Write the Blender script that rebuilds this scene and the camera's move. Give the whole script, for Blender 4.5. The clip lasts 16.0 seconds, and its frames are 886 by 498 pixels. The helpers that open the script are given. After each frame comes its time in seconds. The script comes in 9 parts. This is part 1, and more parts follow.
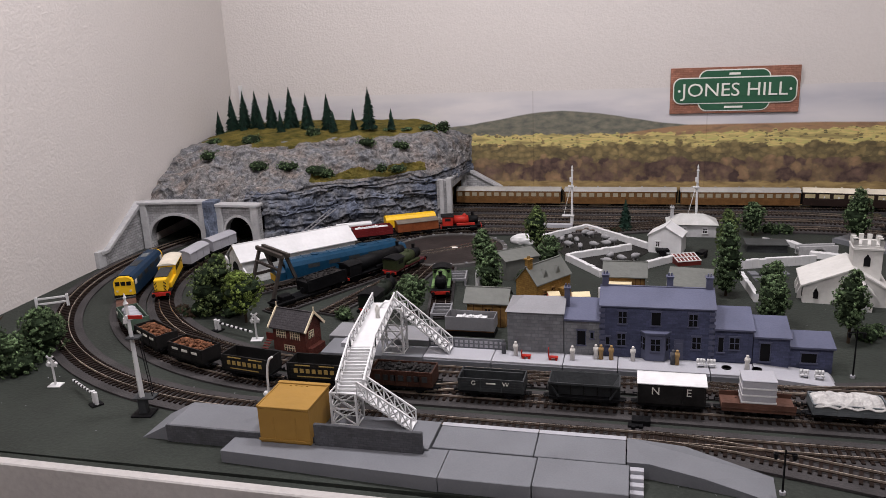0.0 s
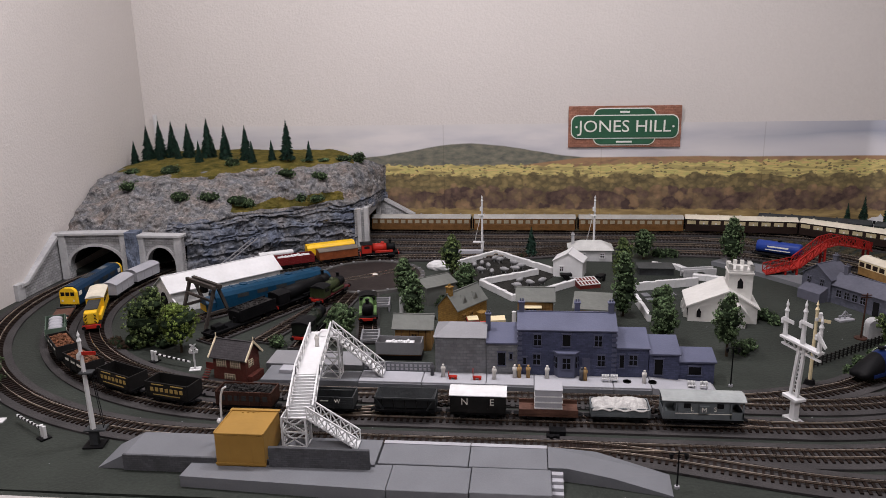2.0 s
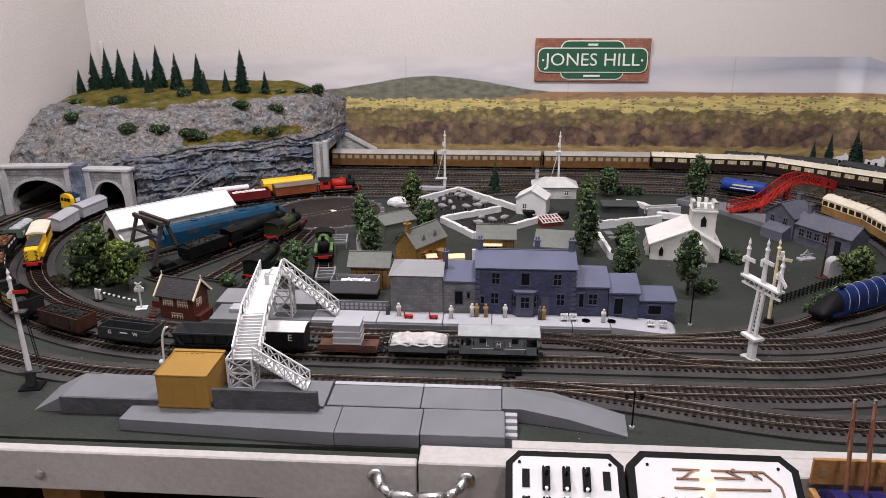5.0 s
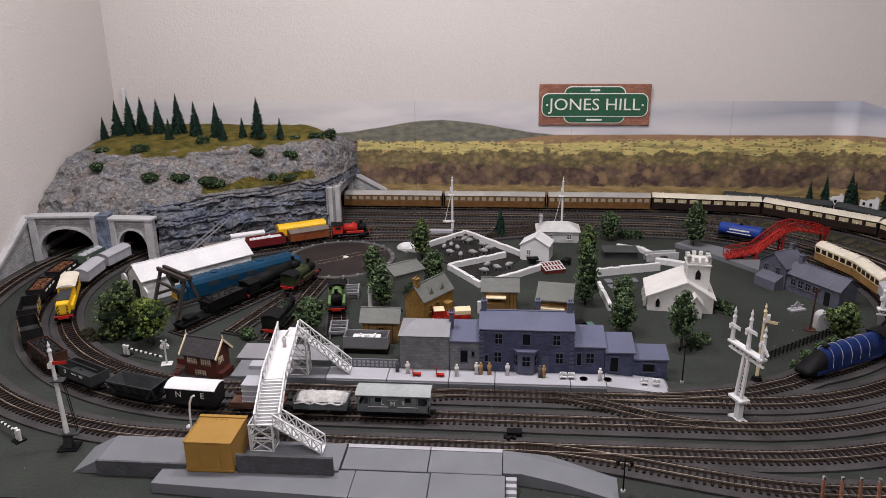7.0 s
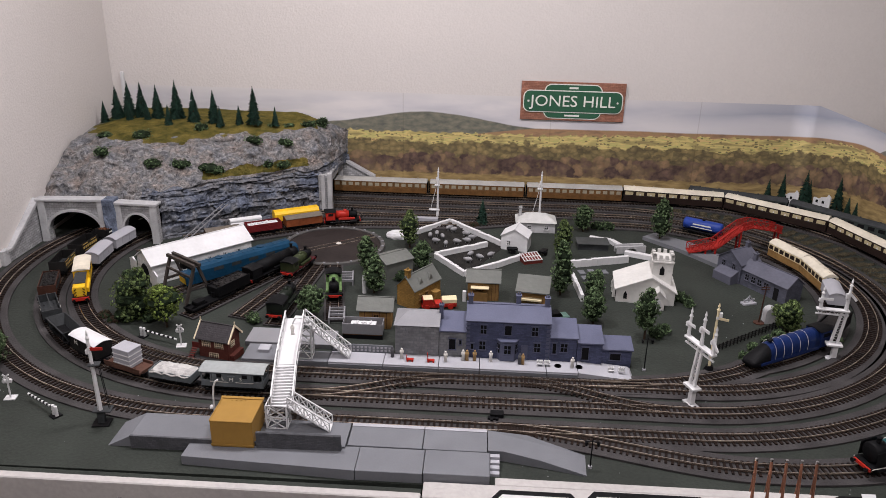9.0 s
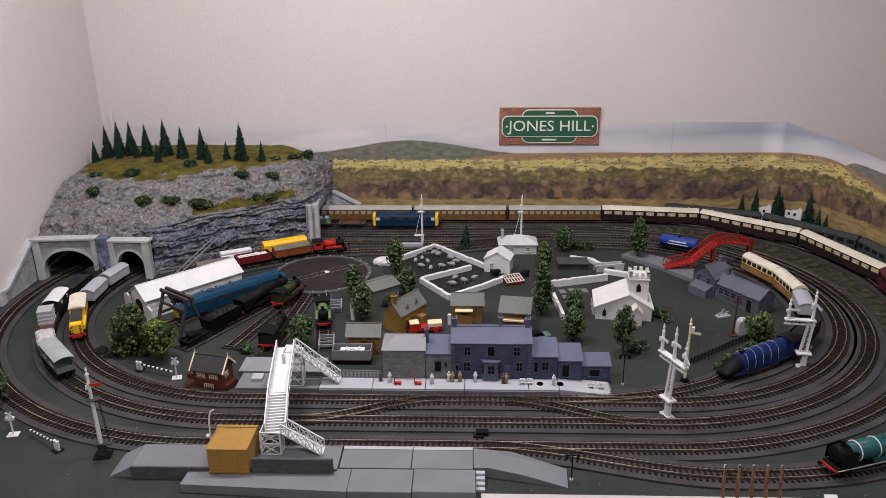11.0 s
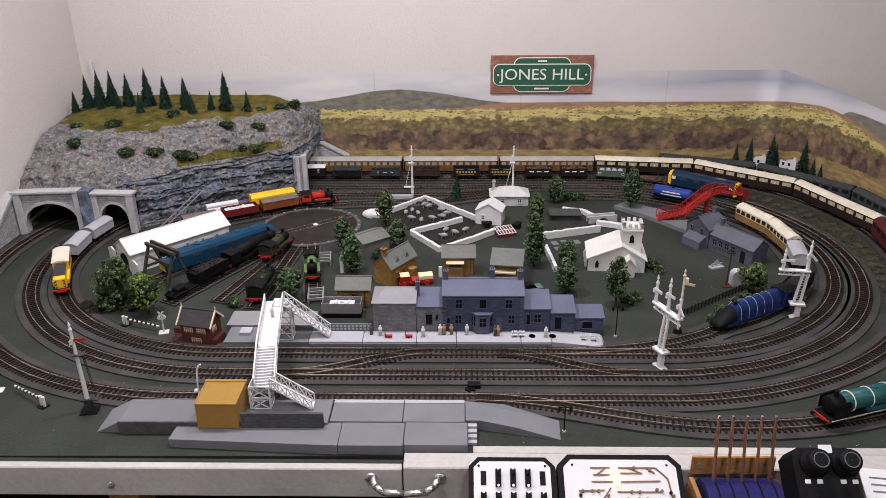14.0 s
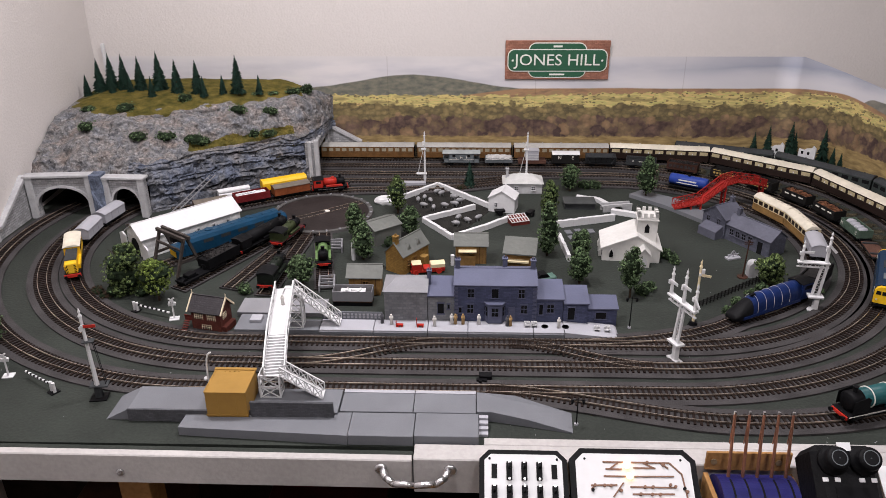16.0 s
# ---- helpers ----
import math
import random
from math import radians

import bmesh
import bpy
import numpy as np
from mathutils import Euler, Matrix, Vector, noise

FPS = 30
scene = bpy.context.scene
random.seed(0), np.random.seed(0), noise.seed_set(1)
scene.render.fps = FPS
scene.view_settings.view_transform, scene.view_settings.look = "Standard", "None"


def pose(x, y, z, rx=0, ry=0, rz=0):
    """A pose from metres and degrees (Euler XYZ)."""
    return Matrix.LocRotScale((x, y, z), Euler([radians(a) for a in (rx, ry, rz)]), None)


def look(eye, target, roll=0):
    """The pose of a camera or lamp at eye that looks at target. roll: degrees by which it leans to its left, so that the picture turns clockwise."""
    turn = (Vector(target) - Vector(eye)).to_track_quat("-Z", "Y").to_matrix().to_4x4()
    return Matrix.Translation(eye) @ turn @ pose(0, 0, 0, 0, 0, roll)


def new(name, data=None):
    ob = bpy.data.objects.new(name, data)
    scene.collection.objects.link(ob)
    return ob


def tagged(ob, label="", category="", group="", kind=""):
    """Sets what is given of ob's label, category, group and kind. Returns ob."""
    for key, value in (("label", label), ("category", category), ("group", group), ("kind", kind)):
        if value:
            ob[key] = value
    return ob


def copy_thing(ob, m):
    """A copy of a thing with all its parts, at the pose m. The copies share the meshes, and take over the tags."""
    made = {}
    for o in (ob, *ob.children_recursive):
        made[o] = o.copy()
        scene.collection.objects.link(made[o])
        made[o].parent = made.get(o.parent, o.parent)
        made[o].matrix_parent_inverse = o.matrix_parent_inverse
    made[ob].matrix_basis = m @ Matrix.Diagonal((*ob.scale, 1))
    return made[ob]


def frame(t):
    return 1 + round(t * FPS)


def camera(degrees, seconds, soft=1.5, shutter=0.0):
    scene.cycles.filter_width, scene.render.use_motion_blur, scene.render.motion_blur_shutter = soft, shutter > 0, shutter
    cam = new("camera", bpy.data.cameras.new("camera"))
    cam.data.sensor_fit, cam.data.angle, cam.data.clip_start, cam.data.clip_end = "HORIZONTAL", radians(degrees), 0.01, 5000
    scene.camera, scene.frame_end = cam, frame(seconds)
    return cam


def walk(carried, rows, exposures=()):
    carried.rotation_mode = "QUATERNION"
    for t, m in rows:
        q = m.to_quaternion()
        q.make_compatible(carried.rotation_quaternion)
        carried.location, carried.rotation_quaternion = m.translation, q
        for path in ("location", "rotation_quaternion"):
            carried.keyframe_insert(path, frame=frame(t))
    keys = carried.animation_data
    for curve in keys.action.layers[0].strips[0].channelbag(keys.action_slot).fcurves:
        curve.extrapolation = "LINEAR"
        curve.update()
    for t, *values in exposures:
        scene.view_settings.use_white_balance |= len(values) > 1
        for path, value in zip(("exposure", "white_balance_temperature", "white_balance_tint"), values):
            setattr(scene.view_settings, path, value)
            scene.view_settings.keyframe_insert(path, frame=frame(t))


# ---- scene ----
cam = camera(60.2, 16.0, soft=0.85)
PATH = [
    (0, (-0.076, -0.608, 0.423), (-0.556, 1.256, -0.12), -2.6),
    (0.5, (-0.097, -0.608, 0.444), (-0.541, 1.267, -0.093), -2.2),
    (1, (-0.102, -0.652, 0.453), (-0.455, 1.223, -0.146), -1.9),
    (1.5, (-0.085, -0.716, 0.473), (-0.367, 1.2, -0.028), -1.8),
    (2, (-0.103, -0.705, 0.475), (-0.319, 1.216, -0.038), -1.2),
    (2.5, (-0.098, -0.703, 0.466), (-0.291, 1.213, -0.075), -0.7),
    (3, (-0.087, -0.689, 0.465), (-0.248, 1.215, -0.127), -0.3),
    (3.5, (-0.084, -0.679, 0.462), (-0.224, 1.219, -0.153), -0.2),
    (3.7, (-0.084, -0.675, 0.459), (-0.215, 1.219, -0.171), -0.2),
    (5.8, (-0.099, -0.651, 0.466), (-0.25, 1.203, -0.267), -0.4),
    (6, (-0.11, -0.635, 0.47), (-0.31, 1.196, -0.308), -0.7),
    (6.5, (-0.097, -0.696, 0.51), (-0.314, 1.154, -0.217), -1.1),
    (7, (-0.077, -0.704, 0.564), (-0.241, 1.179, -0.091), -0.7),
    (7.5, (-0.096, -0.722, 0.591), (-0.217, 1.15, -0.104), 0.2),
    (8, (-0.104, -0.749, 0.606), (-0.204, 1.107, -0.132), 0.7),
    (8.5, (-0.108, -0.789, 0.642), (-0.198, 1.069, -0.093), 1.3),
    (9, (-0.103, -0.807, 0.662), (-0.19, 1.047, -0.082), 1.3),
    (11.5, (-0.084, -0.859, 0.695), (-0.142, 1.018, 0.005), -0.9),
    (12, (-0.084, -0.849, 0.691), (-0.124, 1.025, -0.007), -0.7),
    (12.5, (-0.082, -0.852, 0.689), (-0.117, 1.018, -0.021), -0.6),
    (13, (-0.086, -0.84, 0.683), (-0.122, 1.011, -0.073), -0.5),
    (13.5, (-0.085, -0.837, 0.682), (-0.123, 0.999, -0.11), -0.5),
    (14, (-0.086, -0.832, 0.681), (-0.127, 0.997, -0.128), -0.5),
    (14.5, (-0.088, -0.823, 0.68), (-0.137, 0.998, -0.145), -0.6),
    (15, (-0.087, -0.82, 0.68), (-0.145, 0.996, -0.156), -0.6),
    (15.5, (-0.088, -0.817, 0.68), (-0.152, 0.996, -0.162), -0.4),
    (16, (-0.087, -0.815, 0.68), (-0.159, 0.996, -0.164), -0.4),
]
walk(cam, [(t, look(eye, target, roll)) for t, eye, target, roll in PATH], [(0.0, -0.21), (0.5, -0.22), (1.0, -0.12), (2.0, -0.27), (3.0, -0.08), (6.5, 0.08), (7.0, -0.17), (7.5, -0.17), (8.5, -0.10), (11.5, -0.20), (12.0, -0.16), (15.0, 0.06), (16.0, 0.05)])

# ---- light: a closed white room with ceiling downlights ----
world = bpy.data.worlds.new("room_air")
scene.world = world
world.use_nodes = True
world.node_tree.nodes["Background"].inputs[0].default_value = (0.9, 0.95, 1.0, 1)
world.node_tree.nodes["Background"].inputs[1].default_value = 0.02

CEILING = 1.55
LAMPS = [(-0.62, 0.36), (0.12, 0.40), (-0.7, -0.8), (0.25, -0.8), (1.3, -0.9)]
LAMP_WATTS = [17.0, 17.0, 9.5, 9.5, 9.5]


# ---- materials ----
MATS = {}


def mat(name, base, rough=0.6, metal=0.0, vary=0.18, scale=60.0, bump=0.15, fine=6.0, second=None, island=0.0, spec=0.15):
    """A procedural surface: base colour varied at two scales, fine relief, uneven roughness."""
    if name in MATS:
        return MATS[name]
    m = bpy.data.materials.new(name)
    m.use_nodes = True
    nt = m.node_tree
    n, ln = nt.nodes, nt.links
    b = n["Principled BSDF"]
    b.inputs["Metallic"].default_value = metal
    b.inputs["Specular IOR Level"].default_value = spec
    tc = n.new("ShaderNodeTexCoord")
    n1 = n.new("ShaderNodeTexNoise")
    n1.inputs["Scale"].default_value = scale
    n1.inputs["Detail"].default_value = 5
    n2 = n.new("ShaderNodeTexNoise")
    n2.inputs["Scale"].default_value = scale * fine
    n2.inputs["Detail"].default_value = 3
    ln.new(tc.outputs["Object"], n1.inputs["Vector"])
    ln.new(tc.outputs["Object"], n2.inputs["Vector"])
    ramp = n.new("ShaderNodeValToRGB")
    c2 = second or tuple(c * (1 - vary * 1.6) for c in base)
    c1 = tuple(min(1, c * (1 + vary * 0.5)) for c in base)
    ramp.color_ramp.elements[0].position, ramp.color_ramp.elements[1].position = 0.32, 0.68
    ramp.color_ramp.elements[0].color = (*c2, 1)
    ramp.color_ramp.elements[1].color = (*c1, 1)
    ln.new(n1.outputs["Fac"], ramp.inputs["Fac"])
    mix = n.new("ShaderNodeMix")
    mix.data_type = "RGBA"
    mix.blend_type = "MULTIPLY"
    mix.inputs["Factor"].default_value = min(1.0, vary * 2.2)
    ln.new(ramp.outputs["Color"], mix.inputs["A"])
    r2 = n.new("ShaderNodeMapRange")
    r2.inputs["From Min"].default_value, r2.inputs["From Max"].default_value = 0.3, 0.7
    r2.inputs["To Min"].default_value, r2.inputs["To Max"].default_value = 0.6, 1.15
    ln.new(n2.outputs["Fac"], r2.inputs["Value"])
    ln.new(r2.outputs["Result"], mix.inputs["B"])
    out = mix.outputs["Result"]
    if island:
        geo = n.new("ShaderNodeNewGeometry")
        info = n.new("ShaderNodeObjectInfo")
        add = n.new("ShaderNodeMath")
        add.operation = "ADD"
        ln.new(geo.outputs["Random Per Island"], add.inputs[0])
        ln.new(info.outputs["Random"], add.inputs[1])
        fr = n.new("ShaderNodeMath")
        fr.operation = "FRACT"
        ln.new(add.outputs[0], fr.inputs[0])
        hsv = n.new("ShaderNodeHueSaturation")
        mr = n.new("ShaderNodeMapRange")
        mr.inputs["To Min"].default_value, mr.inputs["To Max"].default_value = 1 - island, 1 + island
        ln.new(fr.outputs[0], mr.inputs["Value"])
        ln.new(mr.outputs["Result"], hsv.inputs["Value"])
        ln.new(out, hsv.inputs["Color"])
        out = hsv.outputs["Color"]
    ln.new(out, b.inputs["Base Color"])
    rr = n.new("ShaderNodeMapRange")
    rr.inputs["To Min"].default_value, rr.inputs["To Max"].default_value = max(0.02, rough - 0.12), min(1, rough + 0.12)
    ln.new(n1.outputs["Fac"], rr.inputs["Value"])
    ln.new(rr.outputs["Result"], b.inputs["Roughness"])
    if bump:
        bp = n.new("ShaderNodeBump")
        bp.inputs["Strength"].default_value = bump
        bp.inputs["Distance"].default_value = 0.12 / scale
        ln.new(n2.outputs["Fac"], bp.inputs["Height"])
        ln.new(bp.outputs["Normal"], b.inputs["Normal"])
    MATS[name] = m
    return m


def courses(name, base, mortar, w, h, rough=0.75, bump=0.5):
    """Plain moulded brick or stone courses at model scale, laid by the Brick texture with relief."""
    if name in MATS:
        return MATS[name]
    m = mat(name, base, rough, vary=0.15, scale=40, bump=0)
    nt = m.node_tree
    n, ln = nt.nodes, nt.links
    b = n["Principled BSDF"]
    tc = n.new("ShaderNodeTexCoord")
    sep = n.new("ShaderNodeSeparateXYZ")
    com = n.new("ShaderNodeCombineXYZ")
    ln.new(tc.outputs["Object"], sep.inputs[0])
    add = n.new("ShaderNodeMath")
    add.operation = "ADD"
    ln.new(sep.outputs["X"], add.inputs[0])
    ln.new(sep.outputs["Y"], add.inputs[1])
    ln.new(add.outputs[0], com.inputs["X"])
    ln.new(sep.outputs["Z"], com.inputs["Y"])
    br = n.new("ShaderNodeTexBrick")
    br.inputs["Scale"].default_value = 1.0
    br.inputs["Brick Width"].default_value = w
    br.inputs["Row Height"].default_value = h
    br.inputs["Mortar Size"].default_value = h * 0.09
    br.inputs["Color1"].default_value = (1, 1, 1, 1)
    br.inputs["Color2"].default_value = (0.72, 0.72, 0.72, 1)
    br.inputs["Mortar"].default_value = (*[c for c in mortar], 1)
    ln.new(com.outputs[0], br.inputs["Vector"])
    old = b.inputs["Base Color"].links[0].from_socket
    mx = n.new("ShaderNodeMix")
    mx.data_type = "RGBA"
    mx.blend_type = "MULTIPLY"
    mx.inputs["Factor"].default_value = 1.0
    ln.new(old, mx.inputs["A"])
    ln.new(br.outputs["Color"], mx.inputs["B"])
    ln.new(mx.outputs["Result"], b.inputs["Base Color"])
    bp = n.new("ShaderNodeBump")
    bp.invert = True
    bp.inputs["Strength"].default_value = bump
    bp.inputs["Distance"].default_value = 0.0006
    ln.new(br.outputs["Fac"], bp.inputs["Height"])
    ln.new(bp.outputs["Normal"], b.inputs["Normal"])
    return m


def glass(name="window_glass", tint=(0.75, 0.8, 0.8), rough=0.08):
    if name in MATS:
        return MATS[name]
    m = mat(name, tint, rough, vary=0.02, bump=0)
    b = m.node_tree.nodes["Principled BSDF"]
    b.inputs["Transmission Weight"].default_value = 0.85
    b.inputs["IOR"].default_value = 1.3
    return m


def emit(name, colour, power):
    if name in MATS:
        return MATS[name]
    m = mat(name, colour, 0.4, vary=0.0, bump=0)
    b = m.node_tree.nodes["Principled BSDF"]
    b.inputs["Emission Color"].default_value = (*colour, 1)
    b.inputs["Emission Strength"].default_value = power
    MATS[name] = m
    return m


WHITE = mat("white_plastic", (0.60, 0.60, 0.61), 0.5, vary=0.06, scale=25, bump=0.05)
WALLPAINT = mat("wall_paint", (0.60, 0.565, 0.545), 0.85, vary=0.03, scale=1.5, fine=120, bump=0.10)
BOARD = mat("green_board_paint", (0.031, 0.036, 0.031), 0.7, vary=0.22, scale=7, fine=30, bump=0.12)
BED = mat("grey_foam_underlay", (0.051, 0.047, 0.048), 0.8, vary=0.2, scale=20, fine=20, bump=0.25)
SLEEPER = mat("sleeper_plastic", (0.014, 0.008, 0.006), 0.85, vary=0.2, scale=50, island=0.25)
RAIL = mat("rail_steel", (0.82, 0.71, 0.61), 0.27, metal=0.9, vary=0.3, scale=8, fine=40, bump=0.03)
RAILSIDE = mat("rusty_rail_side", (0.045, 0.030, 0.022), 0.75, metal=0.2, vary=0.25, scale=30)
PLATGREY = mat("platform_plastic", (0.145, 0.150, 0.165), 0.55, vary=0.07, scale=18, fine=30, bump=0.06)
PLATPALE = mat("pale_platform_plastic", (0.34, 0.34, 0.37), 0.6, vary=0.07, scale=18, fine=30, bump=0.06)
GREYBLUE = mat("blue_grey_plastic", (0.092, 0.099, 0.152), 0.5, vary=0.08, scale=22, fine=20, bump=0.08)
GREYKIT = mat("grey_kit_plastic", (0.22, 0.22, 0.235), 0.55, vary=0.07, scale=22, fine=20, bump=0.08)
BLACK = mat("black_plastic", (0.006, 0.006, 0.007), 0.55, vary=0.2, scale=30, spec=0.09)
# near-black for dark glass and for shade painted inside openings and tunnels
DARK = mat("dark_glass_and_shade", (0.006, 0.006, 0.007), 0.9, vary=0.1, bump=0)
OCHRE = mat("ochre_card", (0.29, 0.165, 0.040), 0.55, vary=0.06, scale=15, bump=0.06)
BRICKRED = mat("brick_red_plastic", (0.12, 0.022, 0.018), 0.55, vary=0.15, scale=40)
YELLOW = mat("yellow_paint", (0.78, 0.47, 0.02), 0.4, vary=0.08, scale=30, bump=0.04)
CREAM = mat("cream_paint", (0.66, 0.56, 0.36), 0.5, vary=0.08, scale=30, bump=0.05)
RED = mat("red_paint", (0.38, 0.024, 0.016), 0.4, vary=0.1, scale=30, bump=0.04)
BLUE = mat("rail_blue_paint", (0.007, 0.026, 0.060), 0.4, vary=0.15, scale=25, bump=0.05)
BROWN = mat("teak_brown_paint", (0.11, 0.052, 0.024), 0.5, vary=0.2, scale=30)
TIMBER = mat("pale_brown_timber", (0.26, 0.15, 0.055), 0.65, vary=0.2, scale=30)
COAL = mat("coal_load", (0.020, 0.018, 0.018), 0.7, vary=0.4, scale=90, bump=0.6)
CHROME = mat("chromed_steel", (0.72, 0.72, 0.74), 0.28, metal=1.0, vary=0.05, bump=0.02)
WOOD = mat("varnished_pine", (0.36, 0.19, 0.07), 0.5, vary=0.2, scale=12, fine=12)


# ---- mesh helpers ----
def mesh_of(name, bm, material, smooth=False):
    me = bpy.data.meshes.new(name)
    bm.to_mesh(me)
    bm.free()
    for m in material if isinstance(material, (list, tuple)) else [material]:
        me.materials.append(m)
    if smooth:
        for p in me.polygons:
            p.use_smooth = True
    return me


def part(name, bm, material, parent=None, label="", smooth=False, m=None):
    ob = new(name, mesh_of(name, bm, material, smooth))
    if parent is not None:
        ob.parent = parent
    if m is not None:
        ob.matrix_basis = m
    if label:
        tagged(ob, label)
    return ob


def share(name, ob, parent, m, label=""):
    """Another object on the same mesh."""
    o = new(name, ob.data)
    o.parent = parent
    o.matrix_basis = m
    if label:
        tagged(o, label)
    return o


def thing(name, m, label, category, group="", kind=""):
    ob = new(name)
    ob.empty_display_size = 0.01
    ob.matrix_basis = m
    return tagged(ob, label, category, group, kind)


def box(bm, x0, x1, y0, y1, z0, z1, bevel=0.0, index=0):
    vs = [bm.verts.new(p) for p in ((x0, y0, z0), (x1, y0, z0), (x1, y1, z0), (x0, y1, z0), (x0, y0, z1), (x1, y0, z1), (x1, y1, z1), (x0, y1, z1))]
    fs = [bm.faces.new([vs[i] for i in q]) for q in ((3, 2, 1, 0), (4, 5, 6, 7), (0, 1, 5, 4), (1, 2, 6, 5), (2, 3, 7, 6), (3, 0, 4, 7))]
    for f in fs:
        f.material_index = index
    if bevel:
        es = list({e for f in fs for e in f.edges})
        bmesh.ops.bevel(bm, geom=es, offset=bevel, segments=1, affect="EDGES", profile=0.5)
    return bm


def bx(x0, x1, y0, y1, z0, z1, bevel=0.0):
    return box(bmesh.new(), x0, x1, y0, y1, z0, z1, bevel)


def prism(bm, profile, axis, a, b, index=0):
    """A closed profile of 2D points pulled along an axis ('x': points are (y, z); 'y': (x, z); 'z': (x, y))."""
    put = {"x": lambda p, d: (d, p[0], p[1]), "y": lambda p, d: (p[0], d, p[1]), "z": lambda p, d: (p[0], p[1], d)}[axis]
    lo = [bm.verts.new(put(p, a)) for p in profile]
    hi = [bm.verts.new(put(p, b)) for p in profile]
    fs = [bm.faces.new(lo[::-1]), bm.faces.new(hi)]
    k = len(profile)
    fs += [bm.faces.new((lo[i], lo[(i + 1) % k], hi[(i + 1) % k], hi[i])) for i in range(k)]
    for f in fs:
        f.material_index = index
    bmesh.ops.recalc_face_normals(bm, faces=fs)
    return bm


def rod(bm, p, q, r, r2=None, n=8, index=0):
    """A round bar from p to q."""
    p, q = Vector(p), Vector(q)
    d = q - p
    rot = d.to_track_quat("Z", "Y").to_matrix().to_4x4()
    res = bmesh.ops.create_cone(bm, cap_ends=True, segments=n, radius1=r, radius2=r if r2 is None else r2, depth=d.length, matrix=Matrix.Translation((p + q) / 2) @ rot)
    for v in res["verts"]:
        for f in v.link_faces:
            f.material_index = index
    return bm


def bar(bm, p, q, w, h, index=0):
    """A square bar from p to q."""
    p, q = Vector(p), Vector(q)
    d = q - p
    rot = d.to_track_quat("Z", "Y").to_matrix().to_4x4()
    m = Matrix.Translation((p + q) / 2) @ rot @ Matrix.Diagonal((w, h, d.length, 1))
    res = bmesh.ops.create_cube(bm, size=1.0, matrix=m)
    for v in res["verts"]:
        for f in v.link_faces:
            f.material_index = index
    return bm


def ball(bm, c, r, sub=1, squash=(1, 1, 1), jitter=0.0, rng=random):
    res = bmesh.ops.create_icosphere(bm, subdivisions=sub, radius=r, matrix=Matrix.Translation(c) @ Matrix.Diagonal((*squash, 1)))
    if jitter:
        for v in res["verts"]:
            v.co += Vector((rng.uniform(-1, 1), rng.uniform(-1, 1), rng.uniform(-1, 1))) * jitter
    return bm


def lathe(bm, prof, n=16, axis="z", c=(0, 0, 0)):
    """A turned body: profile of (radius, height)."""
    rings = []
    for r, h in prof:
        ring = []
        for i in range(n):
            a = 2 * math.pi * i / n
            p = {"z": (r * math.cos(a), r * math.sin(a), h), "x": (h, r * math.cos(a), r * math.sin(a)), "y": (r * math.sin(a), h, r * math.cos(a))}[axis]
            ring.append(bm.verts.new((p[0] + c[0], p[1] + c[1], p[2] + c[2])))
        rings.append(ring)
    fs = []
    for a, b in zip(rings, rings[1:]):
        fs += [bm.faces.new((a[i], a[(i + 1) % n], b[(i + 1) % n], b[i])) for i in range(n)]
    fs += [bm.faces.new(rings[0][::-1]), bm.faces.new(rings[-1])]
    bmesh.ops.recalc_face_normals(bm, faces=fs)
    return bm


def words(name, text, size, material, parent, m, depth=0.0004, label="", align="CENTER"):
    cu = bpy.data.curves.new(name, "FONT")
    cu.body, cu.size, cu.extrude = text, size, depth
    cu.align_x, cu.align_y = align, "CENTER"
    cu.resolution_u = 3
    tmp = bpy.data.objects.new(name, cu)
    scene.collection.objects.link(tmp)
    me = bpy.data.meshes.new_from_object(tmp.evaluated_get(bpy.context.evaluated_depsgraph_get()))
    bpy.data.objects.remove(tmp)
    bpy.data.curves.remove(cu)
    me.materials.clear()
    me.materials.append(material)
    ob = new(name, me)
    ob.parent = parent
    ob.matrix_basis = m
    if label:
        tagged(ob, label)
    return ob


# ---- the lines of track: centre lines in plan ----
def arc(cx, cy, r, a0, a1, ry=None, step=0.012):
    n = max(2, int(abs(radians(a1 - a0)) * r / step))
    ry = ry or r
    return [(cx + r * math.cos(radians(a0 + (a1 - a0) * i / n)), cy + ry * math.sin(radians(a0 + (a1 - a0) * i / n))) for i in range(n + 1)]


def seg(p, q, step=0.02):
    n = max(1, int(math.dist(p, q) / step))
    return [(p[0] + (q[0] - p[0]) * i / n, p[1] + (q[1] - p[1]) * i / n) for i in range(n + 1)]


def ease(p, q, step=0.012):
    """An S bend from p to q that starts and ends along x."""
    n = max(4, int(math.dist(p, q) / step))
    return [(p[0] + (q[0] - p[0]) * i / n, p[1] + (q[1] - p[1]) * (3 * (i / n) ** 2 - 2 * (i / n) ** 3)) for i in range(n + 1)]


def joined(*bits):
    pts = []
    for b in bits:
        for p in b:
            if not pts or math.dist(p, pts[-1]) > 1e-4:
                pts.append(p)
    return pts


